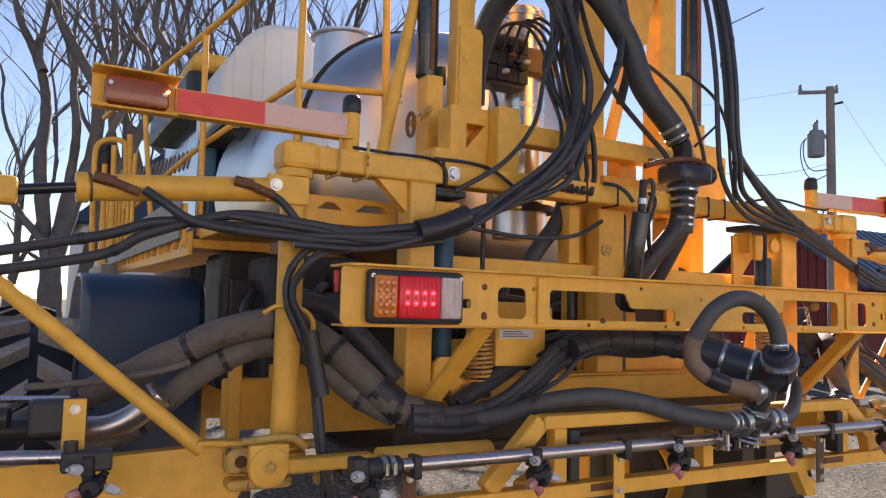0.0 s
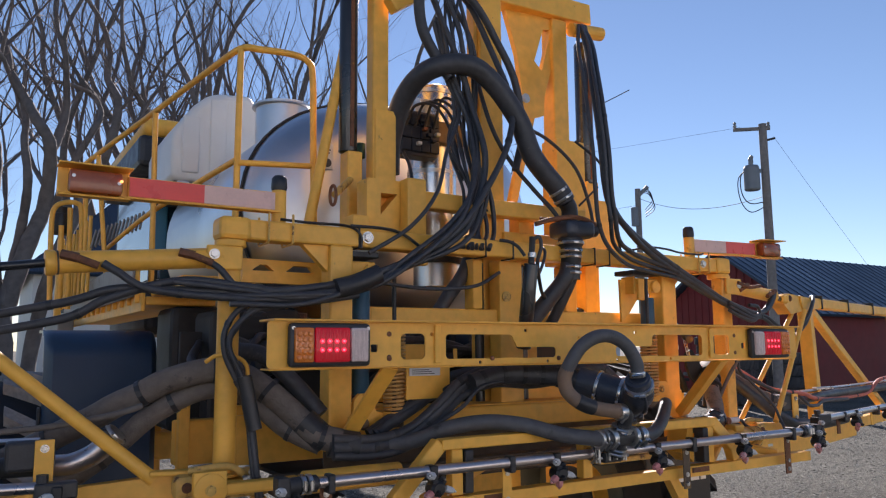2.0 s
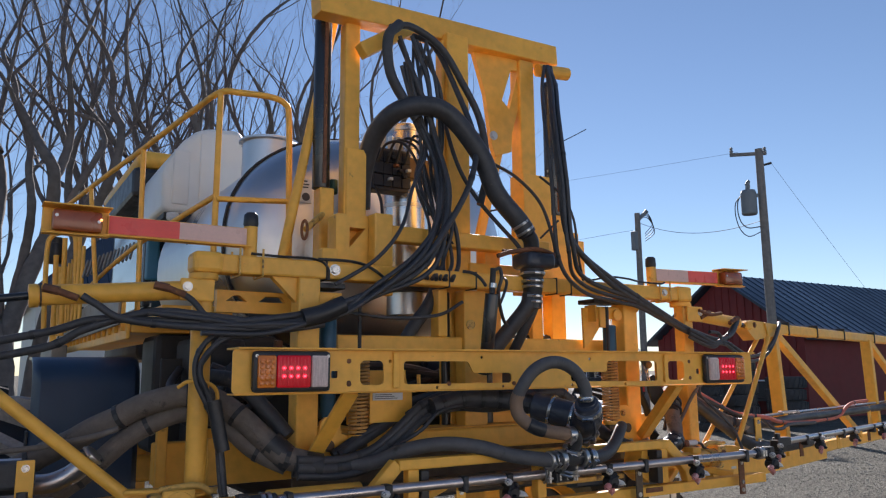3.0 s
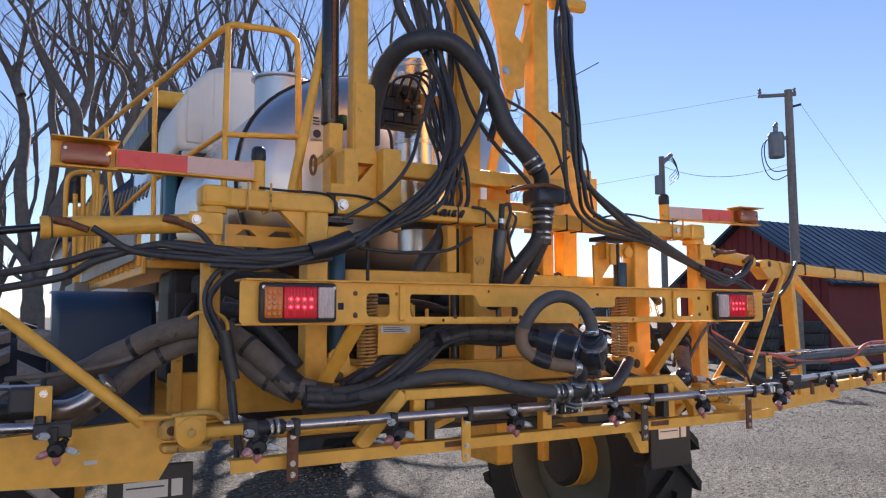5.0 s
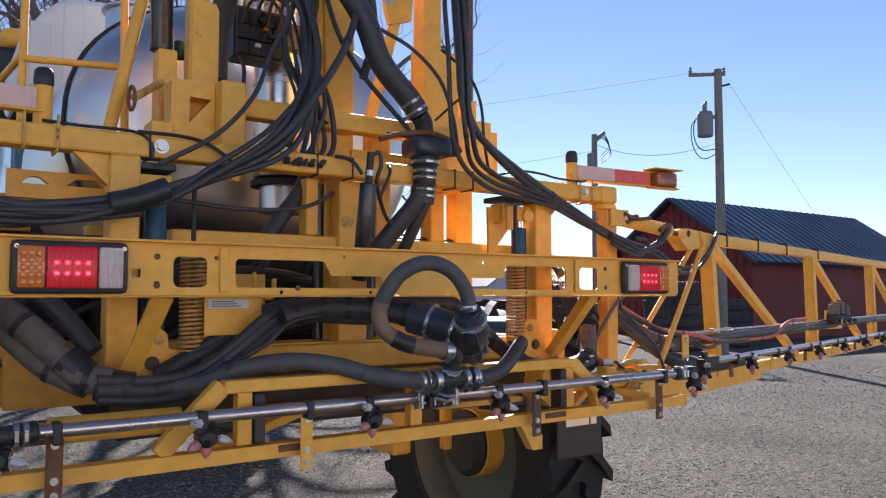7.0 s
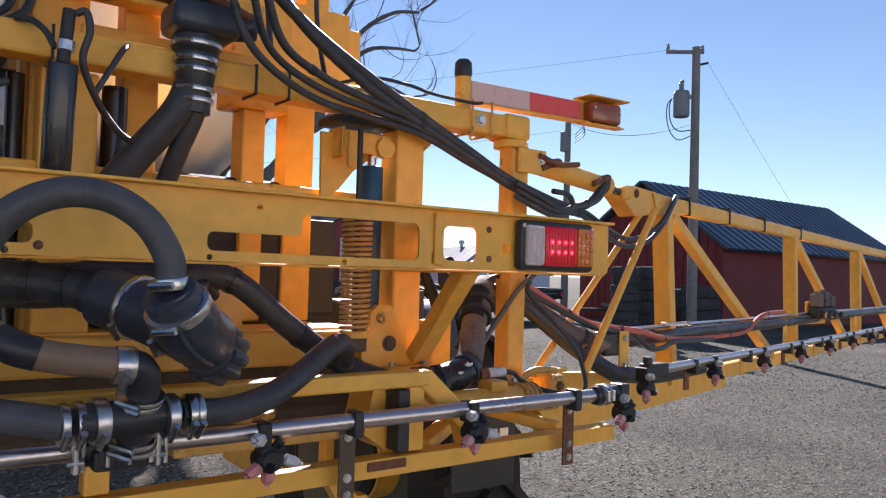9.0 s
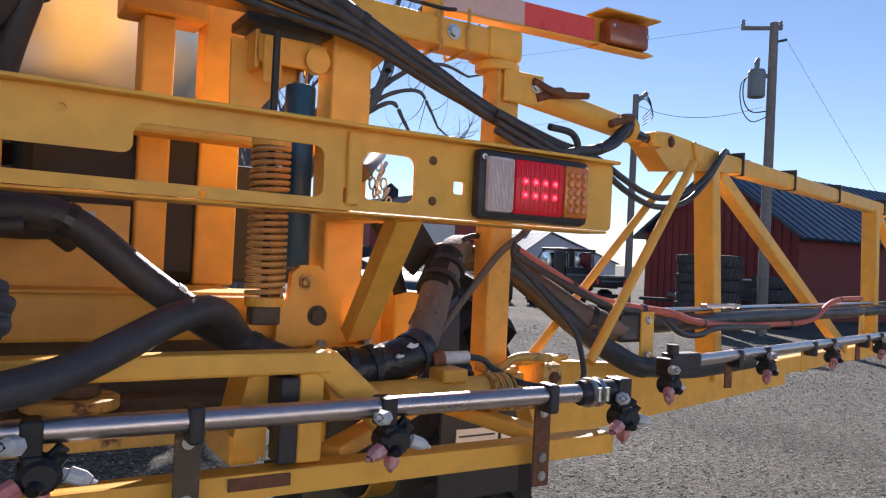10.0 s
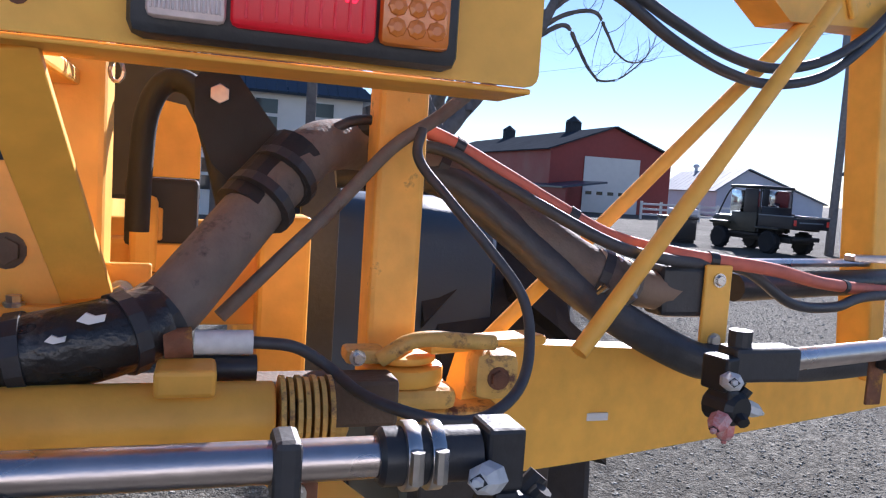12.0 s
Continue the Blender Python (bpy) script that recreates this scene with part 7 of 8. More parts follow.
# bundle that hangs on the right side and runs out over the right wing: two hoses pass above, three sag below them
for k, (dx, dy, r) in enumerate(((0.0, 0.0, 0.0180), (0.036, 0.016, 0.0170), (-0.040, 0.012, 0.0115), (-0.012, -0.028, 0.0112), (0.020, -0.022, 0.0130))):
    pts = [(0.44 + dx * 0.5, 0.60, 3.20), (0.335 + dx, 0.46 + dy, 3.02), (0.215 + dx, 0.31 + dy, 2.82), (0.160 + dx, 0.225 + dy, 2.62), (0.160 + dx, 0.20 + dy, 2.42)]
    if k < 2:
        pts += [(0.172 + dx, 0.20 + dy, 2.28), (0.212 + dx * 0.8, 0.21 + dy, 2.185), (0.335 + dx * 0.5, 0.245, 2.11 - 0.02 * k), (0.54, 0.30, 2.035 - 0.026 * k), (0.74, 0.325, 1.955 - 0.022 * k), (0.93, 0.325, 1.872 - 0.018 * k), (1.06, 0.325, 1.815 - 0.015 * k), (1.20, 0.335, 1.778 - 0.012 * k), (1.36, 0.36, 1.752)]
        pts += [(1.47, 0.385, 1.765), (1.56 + 0.015 * k, 0.415, 1.80), (1.645 + 0.01 * k, 0.44, 1.868)]
    else:
        d = 0.020 * (k - 2)
        pts += [(0.168 + dx, 0.20 + dy, 2.24), (0.188 + dx, 0.205 + dy, 2.10 + d), (0.255 + dx, 0.23, 2.005 + d), (0.39 + dx * 0.5, 0.275, 1.945 + d * 1.4), (0.56, 0.31, 1.925 + d * 1.2), (0.74, 0.325, 1.905 + d * 0.8), (0.92, 0.33, 1.845 + d * 0.4), (1.06, 0.33, 1.80), (1.20, 0.34, 1.755 + d * 0.3), (1.36, 0.36, 1.735)]
        if k < 4:
            e = 0.028 * (k - 2)
            pts += [(1.47, 0.38, 1.742 - e * 0.6), (1.59, 0.395, 1.700 - e), (1.73, 0.44, 1.671 - e), (1.87, 0.49, 1.671 - e), (2.0, 0.515, 1.703 - e), (2.12, 0.54, 1.768 - e * 0.6), (2.25, 0.585, 1.862 - e * 0.3), (2.36, 0.655, 1.888), (2.52, 0.735 + 0.6 * e, 1.886), (3.2, 0.905 + 0.6 * e, 1.880), (4.2, 1.155 + 0.6 * e, 1.876), (5.4, 1.45 + 0.6 * e, 1.870)]
    hose(pts, r, ties=3)
hose([(0.196, 0.21, 2.645), (0.215, 0.15, 2.66), (0.237, 0.10, 2.677)], 0.0022, BLACK, "loose end of a black cable tie", "cable ties", 5)
hose([(0.30, 0.52, 2.56), (0.39, 0.46, 2.46), (0.445, 0.44, 2.34), (0.465, 0.44, 2.18), (0.49, 0.445, 2.07), (0.51, 0.45, 2.02)], 0.007, BLACK, "thin black electric cable", "cables", 6)
hose([(0.05, 0.60, 2.62), (0.18, 0.56, 2.55), (0.28, 0.50, 2.42), (0.32, 0.46, 2.25), (0.33, 0.44, 2.10)], 0.010)
hose([(0.53, 0.43, 2.035), (0.60, 0.365, 2.05), (0.70, 0.345, 2.045), (0.80, 0.35, 2.035), (0.95, 0.36, 2.035), (1.0, 0.375, 2.045)], 0.005, BLACK, "thin black lamp cable", "cables", 6)
for k in range(3):
    hose([(1.08, 0.30, 1.80 - 0.02 * k), (1.18, 0.30, 1.765 - 0.02 * k), (1.28, 0.31, 1.735 - 0.012 * k), (1.36, 0.33, 1.75), (1.33, 0.32, 1.785), (1.25, 0.31, 1.79)], 0.011)
hose([(1.22, 0.345, 1.905), (1.30, 0.34, 1.885), (1.40, 0.345, 1.895)], 0.0115, RUSTY, "rusty end of a hydraulic hose", "hydraulic hoses")
# thick suction hose over the top into the strainer
ob, path = hose([(-0.585, 0.74, 2.34), (-0.585, 0.72, 2.50), (-0.575, 0.62, 2.66), (-0.52, 0.50, 2.75), (-0.39, 0.42, 2.77), (-0.27, 0.40, 2.71), (-0.15, 0.38, 2.56), (-0.08, 0.37, 2.40), (0.035, 0.35, 2.27), (0.075, 0.345, 2.215)], 0.0445, RUBBER, "thick black suction hose", "suction hoses", 14)
for k in (0.02, 0.06):
    p = Vector((0.03, 0.352, 2.275)).lerp(Vector((0.085, 0.343, 2.20)), k * 10)
    clamp_at(ob, p, (0.055, -0.01, -0.075), 0.046)
hose([(-0.51, 0.50, 3.17), (-0.58, 0.48, 3.08), (-0.57, 0.48, 2.92), (-0.50, 0.48, 2.80), (-0.44, 0.47, 2.72)], 0.024, RUBBER, "thick black hose loop at the mast head", "suction hoses", 12)
hose([(-0.56, 0.50, 3.14), (-0.45, 0.50, 3.17), (-0.30, 0.49, 3.10), (-0.18, 0.49, 2.95), (-0.08, 0.49, 2.78), (-0.05, 0.48, 2.55), (-0.10, 0.47, 2.36)], 0.017, RUBBER, "black hose at the mast head", "suction hoses", 10)


def strainer():
    ob = thing("strainer", "black suction strainer with steel clamps below the thick hose", "strainer", (0.11, 0.36, 1.95))
    c = Vector((0.11, 0.36, 0))
    add(ob, "elbow", pipe([(0.075, 0.345, 2.215), (0.10, 0.35, 2.185), (0.11, 0.36, 2.13)], 0.036, 14), BLACK, smooth=50)
    add(ob, "body", merge(box(0.04, 0.20, 0.29, 0.43, 2.055, 2.13, 0.02), rod((0.19, 0.36, 2.10), (0.25, 0.34, 2.105), 0.035, seg=14, bevel=0.01)), PUMP, smooth=50)
    add(ob, "neck", lathe([(0.055, 0), (0.055, 0.03), (0.045, 0.04), (0.045, 0.10), (0.04, 0.11), (0.038, 0.18)], (0.11, 0.36, 2.055), (0.11, 0.36, 1.0), 20), BLACK, smooth=40)
    for z, r in ((2.035, 0.060), (2.0, 0.053), (1.975, 0.05), (1.93, 0.046), (1.905, 0.045)):
        clamp_at(ob, (0.11, 0.36, z), (0, 0, 1), r)
    for s in (-1, 1):
        add(ob, "stay", beam((0.11 + 0.16 * s, 0.37, 2.135), (0.11, 0.37, 2.13), 0.02, 0.012), RUSTY)
    add(ob, "lever", rod((0.14, 0.33, 2.2), (0.235, 0.31, 2.29), 0.005, seg=6), BLACK)


strainer()
hose([(-0.10, 0.34, 2.10), (-0.02, 0.32, 2.125), (0.10, 0.30, 2.14), (0.22, 0.32, 2.12), (0.28, 0.36, 2.10)], 0.013, RUSTY, "reddish brown steel-braided hose", "hydraulic hoses")
hose([(0.10, 0.365, 1.94), (0.082, 0.36, 1.894), (0.06, 0.375, 1.853), (0.021, 0.40, 1.798), (-0.037, 0.44, 1.712), (-0.081, 0.48, 1.642), (-0.12, 0.54, 1.55)], 0.036, RUBBER, "thick black hose under the strainer", "suction hoses", 14)
hose([(0.17, 0.36, 2.10), (0.145, 0.355, 2.06), (0.13, 0.352, 1.96), (0.115, 0.365, 1.878), (0.092, 0.40, 1.792), (0.072, 0.45, 1.70), (0.05, 0.52, 1.60)], 0.024, RUBBER, "black hose under the strainer", "suction hoses", 12)
hose([(-0.262, 0.375, 2.025), (-0.235, 0.34, 2.015), (-0.215, 0.31, 1.99), (-0.200, 0.29, 1.955)], 0.0085)
hose([(-0.168, 0.262, 2.025), (-0.150, 0.255, 2.03), (-0.142, 0.255, 1.99), (-0.150, 0.27, 1.93), (-0.11, 0.31, 1.86), (-0.055, 0.36, 1.81), (0.0, 0.40, 1.79)], 0.0095)
hose([(-0.12, 0.31, 1.87), (-0.09, 0.31, 1.93), (-0.06, 0.33, 1.985), (-0.03, 0.40, 2.02)], 0.008)

hose([(-0.46, 0.58, 1.70), (-0.40, 0.56, 1.80), (-0.34, 0.55, 1.88), (-0.29, 0.56, 1.97), (-0.26, 0.60, 2.06)], 0.030, RUBBER, "thick black rubber suction hose", "suction hoses", 12)

# ring hose, elbows and tee in the middle
ob, _ = hose([(-0.095, -0.20, 1.49), (-0.10, -0.20, 1.53), (-0.135, -0.195, 1.585), (-0.19, -0.185, 1.618), (-0.255, -0.175, 1.620), (-0.315, -0.16, 1.588), (-0.352, -0.14, 1.53), (-0.36, -0.12, 1.49)], 0.0235, GREY_HOSE, "looped black hose with a sun-bleached end", "suction hoses", 16)
clamp_at(ob, (-0.096, -0.20, 1.487), (0.01, 0.0, -0.08), 0.0285, 0.02)
ob, _ = hose([(-0.357, -0.13, 1.51), (-0.362, -0.12, 1.48), (-0.355, -0.12, 1.44), (-0.335, -0.135, 1.41), (-0.30, -0.155, 1.387), (-0.24, -0.165, 1.372), (-0.155, -0.168, 1.360)], 0.0242, BROWN_HOSE, "sun-bleached tan section of hose", "suction hoses", 16)
hose([(-0.325, -0.143, 1.402), (-0.30, -0.155, 1.388), (-0.272, -0.16, 1.379)], 0.0262, BLACK, "black wrap on the tan hose", "hose wraps", 14)


def pump_elbows():
    ob = thing("pump_manifold", "black plastic elbow manifold with steel band clamps", "pump manifold", (-0.09, -0.12, 1.2))
    el = add(ob, "elbow", pipe([(-0.094, -0.20, 1.478), (-0.080, -0.191, 1.455), (-0.062, -0.172, 1.430), (-0.038, -0.138, 1.408), (-0.014, -0.10, 1.397), (0.012, -0.062, 1.386)], lambda u: 0.036 + 0.020 * min(1, u * 2.2), 22), PUMP, "fat black plastic elbow", smooth=50)
    add(el, "mould_seam", pipe([(-0.098, -0.222, 1.440), (-0.072, -0.212, 1.395), (-0.035, -0.178, 1.362), (0.0, -0.130, 1.345)], 0.005, 8), PUMP, smooth=50)
    add(ob, "collar", rod((-0.098, -0.202, 1.474), (-0.076, -0.187, 1.446), 0.045, seg=24, bevel=0.005), PUMP, smooth=40)
    clamp_at(ob, (-0.078, -0.188, 1.448), (0.02, 0.015, -0.028), 0.0535, 0.019)
    d = Vector((0.085, 0.070, -0.035)).normalized()
    e = Vector((0.018, -0.050, 1.366))
    add(ob, "cap", rod(e, e + d * 0.072, 0.050, seg=24, bevel=0.010), PUMP, "ribbed black cap", smooth=40)
    s = d.orthogonal().normalized()
    for k in range(10):
        o = s * math.cos(math.pi * k / 5) + d.cross(s) * math.sin(math.pi * k / 5)
        add(ob, "lobe", rod(e + d * 0.012 + o * 0.045, e + d * 0.066 + o * 0.045, 0.0135, seg=12, bevel=0.004), PUMP, smooth=40)
    add(ob, "barrel", pipe([(-0.135, 0.060, 1.456), (-0.095, 0.006, 1.440), (-0.055, -0.048, 1.420), (-0.022, -0.085, 1.404)], 0.055, 20), PUMP, smooth=50)
    clamp_at(ob, (-0.092, 0.002, 1.439), (0.045, -0.065, -0.022), 0.0605, 0.012)
    clamp_at(ob, (-0.042, -0.063, 1.414), (0.045, -0.065, -0.022), 0.0605, 0.012)
    # tee under it, clamped on the spray tube
    add(ob, "tee", merge(rod((-0.118, -0.140, 1.300), (-0.118, -0.10, 1.205), 0.030, seg=18), rod((-0.215, -0.145, 1.268), (-0.055, -0.13, 1.270), 0.030, seg=18, bevel=0.004), pipe([(-0.158, -0.168, 1.358), (-0.134, -0.168, 1.356), (-0.119, -0.162, 1.340), (-0.116, -0.150, 1.315), (-0.118, -0.141, 1.295)], 0.025, 14)), BLACK, smooth=50)
    for x, width, r in ((-0.232, 0.012, 0.0325), (-0.210, 0.013, 0.0335), (-0.180, 0.022, 0.0370), (-0.072, 0.018, 0.0365), (-0.040, 0.014, 0.0340), (-0.027, 0.012, 0.0335)):
        clamp_at(ob, (x, -0.14, 1.268), (1, 0.08, 0), r, width)
    for z, r in ((1.303, 0.0385), (1.293, 0.0365), (1.228, 0.0355), (1.216, 0.0385)):
        clamp_at(ob, (-0.118, -0.105 - 0.40 * (z - 1.216), z), (0, -0.38, 1), r, 0.009)
    clamp_at(ob, (-0.153, -0.168, 1.358), (1, 0, -0.1), 0.0300, 0.030)
    for x in (-0.205, -0.078):
        add(ob, "tee_bolt", merge(rod((x, -0.112, 1.182), (x, -0.112, 1.240), 0.0045, seg=8), rod((x - 0.014, -0.112, 1.232), (x + 0.014, -0.112, 1.232), 0.0042, seg=8), rod((x - 0.012, -0.112, 1.198), (x + 0.012, -0.112, 1.198), 0.0042, seg=8)), CHROME, "steel tee bolt")
    add(ob, "saddle", merge(rod((-0.19, TY, TZ), (-0.075, TY, TZ), 0.028, seg=18, bevel=0.004), box(-0.178, -0.088, -0.11, -0.055, 1.178, 1.215, 0.008)), BLACK, smooth=40)
    for x in (-0.198, -0.068):
        clamp_at(ob, (x, TY, TZ), (1, 0, 0), 0.0245, 0.012)
        for dx in (-0.007, 0.007):
            add(ob, "bolt", rod((x + dx, TY - 0.034, TZ - 0.028), (x + dx, TY - 0.034, TZ + 0.03), 0.0042, seg=8), CHROME)
    for k in range(6):
        add(ob, "bolt", rod((-0.175 + 0.017 * k, -0.113, 1.188), (-0.175 + 0.017 * k, -0.113, 1.212), 0.004, seg=8), CHROME if k % 2 else BLACK)


pump_elbows()
hose([(-0.86, 0.25, 1.255), (-0.78, 0.20, 1.265), (-0.69, 0.12, 1.31), (-0.57, 0.06, 1.33), (-0.45, 0.0, 1.318), (-0.34, -0.07, 1.285), (-0.225, -0.146, 1.268)], 0.026, GREY_HOSE, "thick dust-greyed feed hose into the tee", "suction hoses", 16)
hose([(-0.055, -0.132, 1.268), (0.03, -0.113, 1.262), (0.10, -0.085, 1.267), (0.165, -0.05, 1.280), (0.24, -0.004, 1.308), (0.315, 0.05, 1.338), (0.375, 0.10, 1.350), (0.425, 0.16, 1.335), (0.47, 0.24, 1.30), (0.51, 0.31, 1.27)], 0.0245, RUBBER, "thick black feed hose from the tee", "suction hoses", 16)
hose([(-0.125, 0.047, 1.452), (-0.19, 0.11, 1.472), (-0.28, 0.16, 1.482), (-0.40, 0.19, 1.485), (-0.53, 0.20, 1.455)], 0.036, RUBBER, "thick black ribbed suction hose", "suction hoses", 14, ties=6)
C1 = [(-1.06, 0.25, 1.26), (-0.90, 0.25, 1.25), (-0.77, 0.24, 1.28), (-0.66, 0.23, 1.36), (-0.55, 0.24, 1.44), (-0.41, 0.25, 1.475), (-0.21, 0.26, 1.465), (0.0, 0.27, 1.485), (0.12, 0.27, 1.50), (0.205, 0.27, 1.475), (0.32, 0.27, 1.385), (0.445, 0.27, 1.30), (0.53, 0.26, 1.257), (0.62, 0.22, 1.228), (0.72, 0.20, 1.222)]
hose(C1, 0.029, RUBBER, "thick black wrapped hose bundle", "hose bundles", 14, ties=9)
hose([(p[0], p[1] - 0.01, p[2] + 0.028 - 0.03 * (i > 6)) for i, p in enumerate(C1)], 0.017, RUBBER, "black hose in the bundle", "hose bundles", 10, ties=6)
hose([(p[0], p[1] - 0.02, p[2] - 0.026) for p in C1[:9]], 0.015, RUBBER, "black hose in the bundle", "hose bundles", 10)
for k in range(4):
    hose(loose([(-0.86, 0.33, 1.30), (-0.70, 0.32, 1.37), (-0.56, 0.33, 1.45), (-0.38, 0.33, 1.49), (-0.20, 0.34, 1.49), (-0.02, 0.35, 1.50), (0.10, 0.38, 1.49), (0.20, 0.46, 1.46)], 40 + k, 0.022), 0.017 + 0.003 * (k % 2), RUBBER, "black hose in the shaded bundle", "hose bundles", 10)
hose([(-0.72, 0.18, 1.31), (-0.60, 0.16, 1.375), (-0.52, 0.16, 1.44), (-0.40, 0.17, 1.46), (-0.2, 0.17, 1.445), (-0.1, 0.16, 1.455)], 0.009)
hose([(-0.42, 0.20, 1.505), (-0.36, 0.16, 1.48), (-0.28, 0.15, 1.455), (-0.16, 0.14, 1.45), (-0.08, 0.12, 1.49)], 0.009)

# dusty sleeves on the left side, behind the pivot post
ob, path = hose([(-2.02, 0.80, 1.20), (-1.90, 0.74, 1.27), (-1.76, 0.66, 1.35), (-1.64, 0.59, 1.42), (-1.52, 0.52, 1.485), (-1.42, 0.48, 1.515), (-1.33, 0.46, 1.51), (-1.25, 0.40, 1.46), (-1.16, 0.34, 1.37), (-1.09, 0.30, 1.30), (-1.02, 0.27, 1.275)], 0.042, DUSTY, "thick dusty brown sleeved hose", "sleeved hoses", 16, ties=5, wobble=0.004)
hose([(-1.90, 0.66, 1.10), (-1.76, 0.62, 1.20), (-1.64, 0.60, 1.30), (-1.54, 0.56, 1.39), (-1.43, 0.52, 1.445), (-1.33, 0.49, 1.45), (-1.26, 0.43, 1.41), (-1.18, 0.37, 1.33), (-1.07, 0.31, 1.265)], 0.036, DUSTY, "thick dusty brown sleeved hose", "sleeved hoses", 16, ties=4, wobble=0.004)
for a, b in (((-1.13, 0.325, 1.345), (-1.06, 0.295, 1.275)), ((-1.055, 0.29, 1.272), (-0.96, 0.262, 1.255))):
    hose([a, Vector(a).lerp(Vector(b), 0.5), b], 0.048, BLACK, "black rubber wrap round the hoses", "hose wraps", 16, wobble=0.005)
hose([(-1.30, 0.52, 1.58), (-1.22, 0.47, 1.56), (-1.12, 0.42, 1.46), (-1.05, 0.36, 1.36)], 0.03, RUBBER, "thick black rubber suction hose", "sleeved hoses", 12)
ob, _ = hose([(-2.3, 0.72, 1.20), (-2.05, 0.62, 1.225), (-1.93, 0.56, 1.235), (-1.86, 0.53, 1.235)], 0.032, BLACK, "black plastic feed pipe with a steel elbow", "suction hoses", 14)
ob, _ = hose([(-1.87, 0.53, 1.235), (-1.81, 0.51, 1.238), (-1.755, 0.49, 1.262), (-1.71, 0.47, 1.30)], 0.033, STEEL, "grey metal elbow of the feed pipe", "suction hoses", 16)
clamp_at(ob, (-1.705, 0.468, 1.305), (0.05, -0.02, 0.05), 0.038)
clamp_at(ob, (-1.69, 0.46, 1.325), (0.05, -0.02, 0.05), 0.038)
hose([(-2.0, 0.58, 1.34), (-1.85, 0.52, 1.355), (-1.70, 0.46, 1.385), (-1.62, 0.44, 1.41)], 0.012, DUSTY, "thin dusty brown hydraulic hose", "hydraulic hoses")

# sleeves on the right side, through the frame to the right wing
ob, path = hose([(0.72, 0.20, 1.228), (0.80, 0.21, 1.240), (0.862, 0.24, 1.265), (0.91, 0.28, 1.315), (0.955, 0.33, 1.365), (1.005, 0.37, 1.425), (1.06, 0.43, 1.468), (1.16, 0.52, 1.475), (1.26, 0.52, 1.45), (1.36, 0.50, 1.395), (1.46, 0.45, 1.33), (1.52, 0.42, 1.30), (1.565, 0.425, 1.285)], 0.037, DUSTY, "thick dusty brown sleeved hose", "sleeved hoses", 16, ties=4, wobble=0.004)
ob, path = hose([(0.655, 0.212, 1.227), (0.69, 0.205, 1.226), (0.73, 0.20, 1.228), (0.80, 0.205, 1.240), (0.862, 0.235, 1.262)], 0.0425, WRAP, "torn black plastic wrap round the sleeve", "hose wraps", 18, ties=3, wobble=0.009)
for q, s in (((0.775, 0.155, 1.256), 0.5), ((0.806, 0.160, 1.276), 0.7)):
    add(ob, "torn_patch", flat([(q[0] - 0.02 * s, q[1], q[2] - 0.004 * s), (q[0] - 0.004 * s, q[1], q[2] - 0.009 * s), (q[0] + 0.016 * s, q[1], q[2] - 0.004 * s), (q[0] + 0.018 * s, q[1], q[2] + 0.006 * s), (q[0] + 0.004 * s, q[1], q[2] + 0.003 * s), (q[0] - 0.008 * s, q[1], q[2] + 0.008 * s)], 0.004, (0, 1, 0)), LABEL, "pale torn patch")
hose([(1.56, 0.425, 1.287), (1.63, 0.435, 1.275), (1.68, 0.44, 1.28)], 0.032, BROWN_HOSE, "tan plastic pipe elbow joint", "suction hoses", 14)
for x in (1.50, 1.525, 1.55):
    clamp_at(ob, (x, 0.423, 1.305 - (x - 1.5) * 0.3), (0.05, 0.01, -0.015), 0.04)
hose([(1.10, 0.54, 1.44), (1.18, 0.53, 1.45), (1.28, 0.50, 1.43), (1.38, 0.47, 1.36), (1.46, 0.43, 1.29), (1.56, 0.41, 1.225), (1.68, 0.40, 1.17), (1.74, 0.40, 1.165), (1.95, 0.42, 1.15), (2.3, 0.47, 1.16)], 0.030, RUBBER, "thick black rubber hose along the wing", "suction hoses", 14)
hose([(1.02, 0.44, 1.475), (1.10, 0.46, 1.495), (1.17, 0.46, 1.51), (1.24, 0.46, 1.50), (1.345, 0.455, 1.452), (1.43, 0.44, 1.408), (1.53, 0.425, 1.362), (1.66, 0.42, 1.338), (1.847, 0.425, 1.318), (2.05, 0.50, 1.285), (2.35, 0.60, 1.262), (2.85, 0.735, 1.252), (3.16, 0.80, 1.262), (3.42, 0.86, 1.338), (3.8, 0.95, 1.35)], 0.0118, RED_WIRE, "sun-faded red corrugated conduit", "cables", 10, ties=7)
hose([(1.02, 0.45, 1.46), (1.12, 0.46, 1.475), (1.24, 0.45, 1.48), (1.34, 0.44, 1.435), (1.50, 0.38, 1.355), (1.63, 0.40, 1.33), (1.80, 0.44, 1.315), (1.92, 0.45, 1.255), (2.05, 0.48, 1.245), (2.2, 0.53, 1.26), (2.6, 0.62, 1.25)], 0.012)
hose([(1.18, 0.34, 1.50), (1.175, 0.33, 1.46), (1.21, 0.30, 1.41), (1.26, 0.27, 1.35), (1.30, 0.24, 1.29), (1.30, 0.21, 1.23), (1.27, 0.17, 1.19), (1.22, 0.14, 1.17), (1.17, 0.13, 1.17), (1.12, 0.14, 1.18), (1.08, 0.18, 1.19), (1.05, 0.22, 1.21), (1.01, 0.21, 1.235), (0.96, 0.20, 1.243)], 0.0085)
hose([(0.963, 0.20, 1.243), (0.935, 0.20, 1.243), (0.902, 0.20, 1.243)], 0.0135, NOZ_WHITE, "grey steel hose coupling", "couplings", 12)
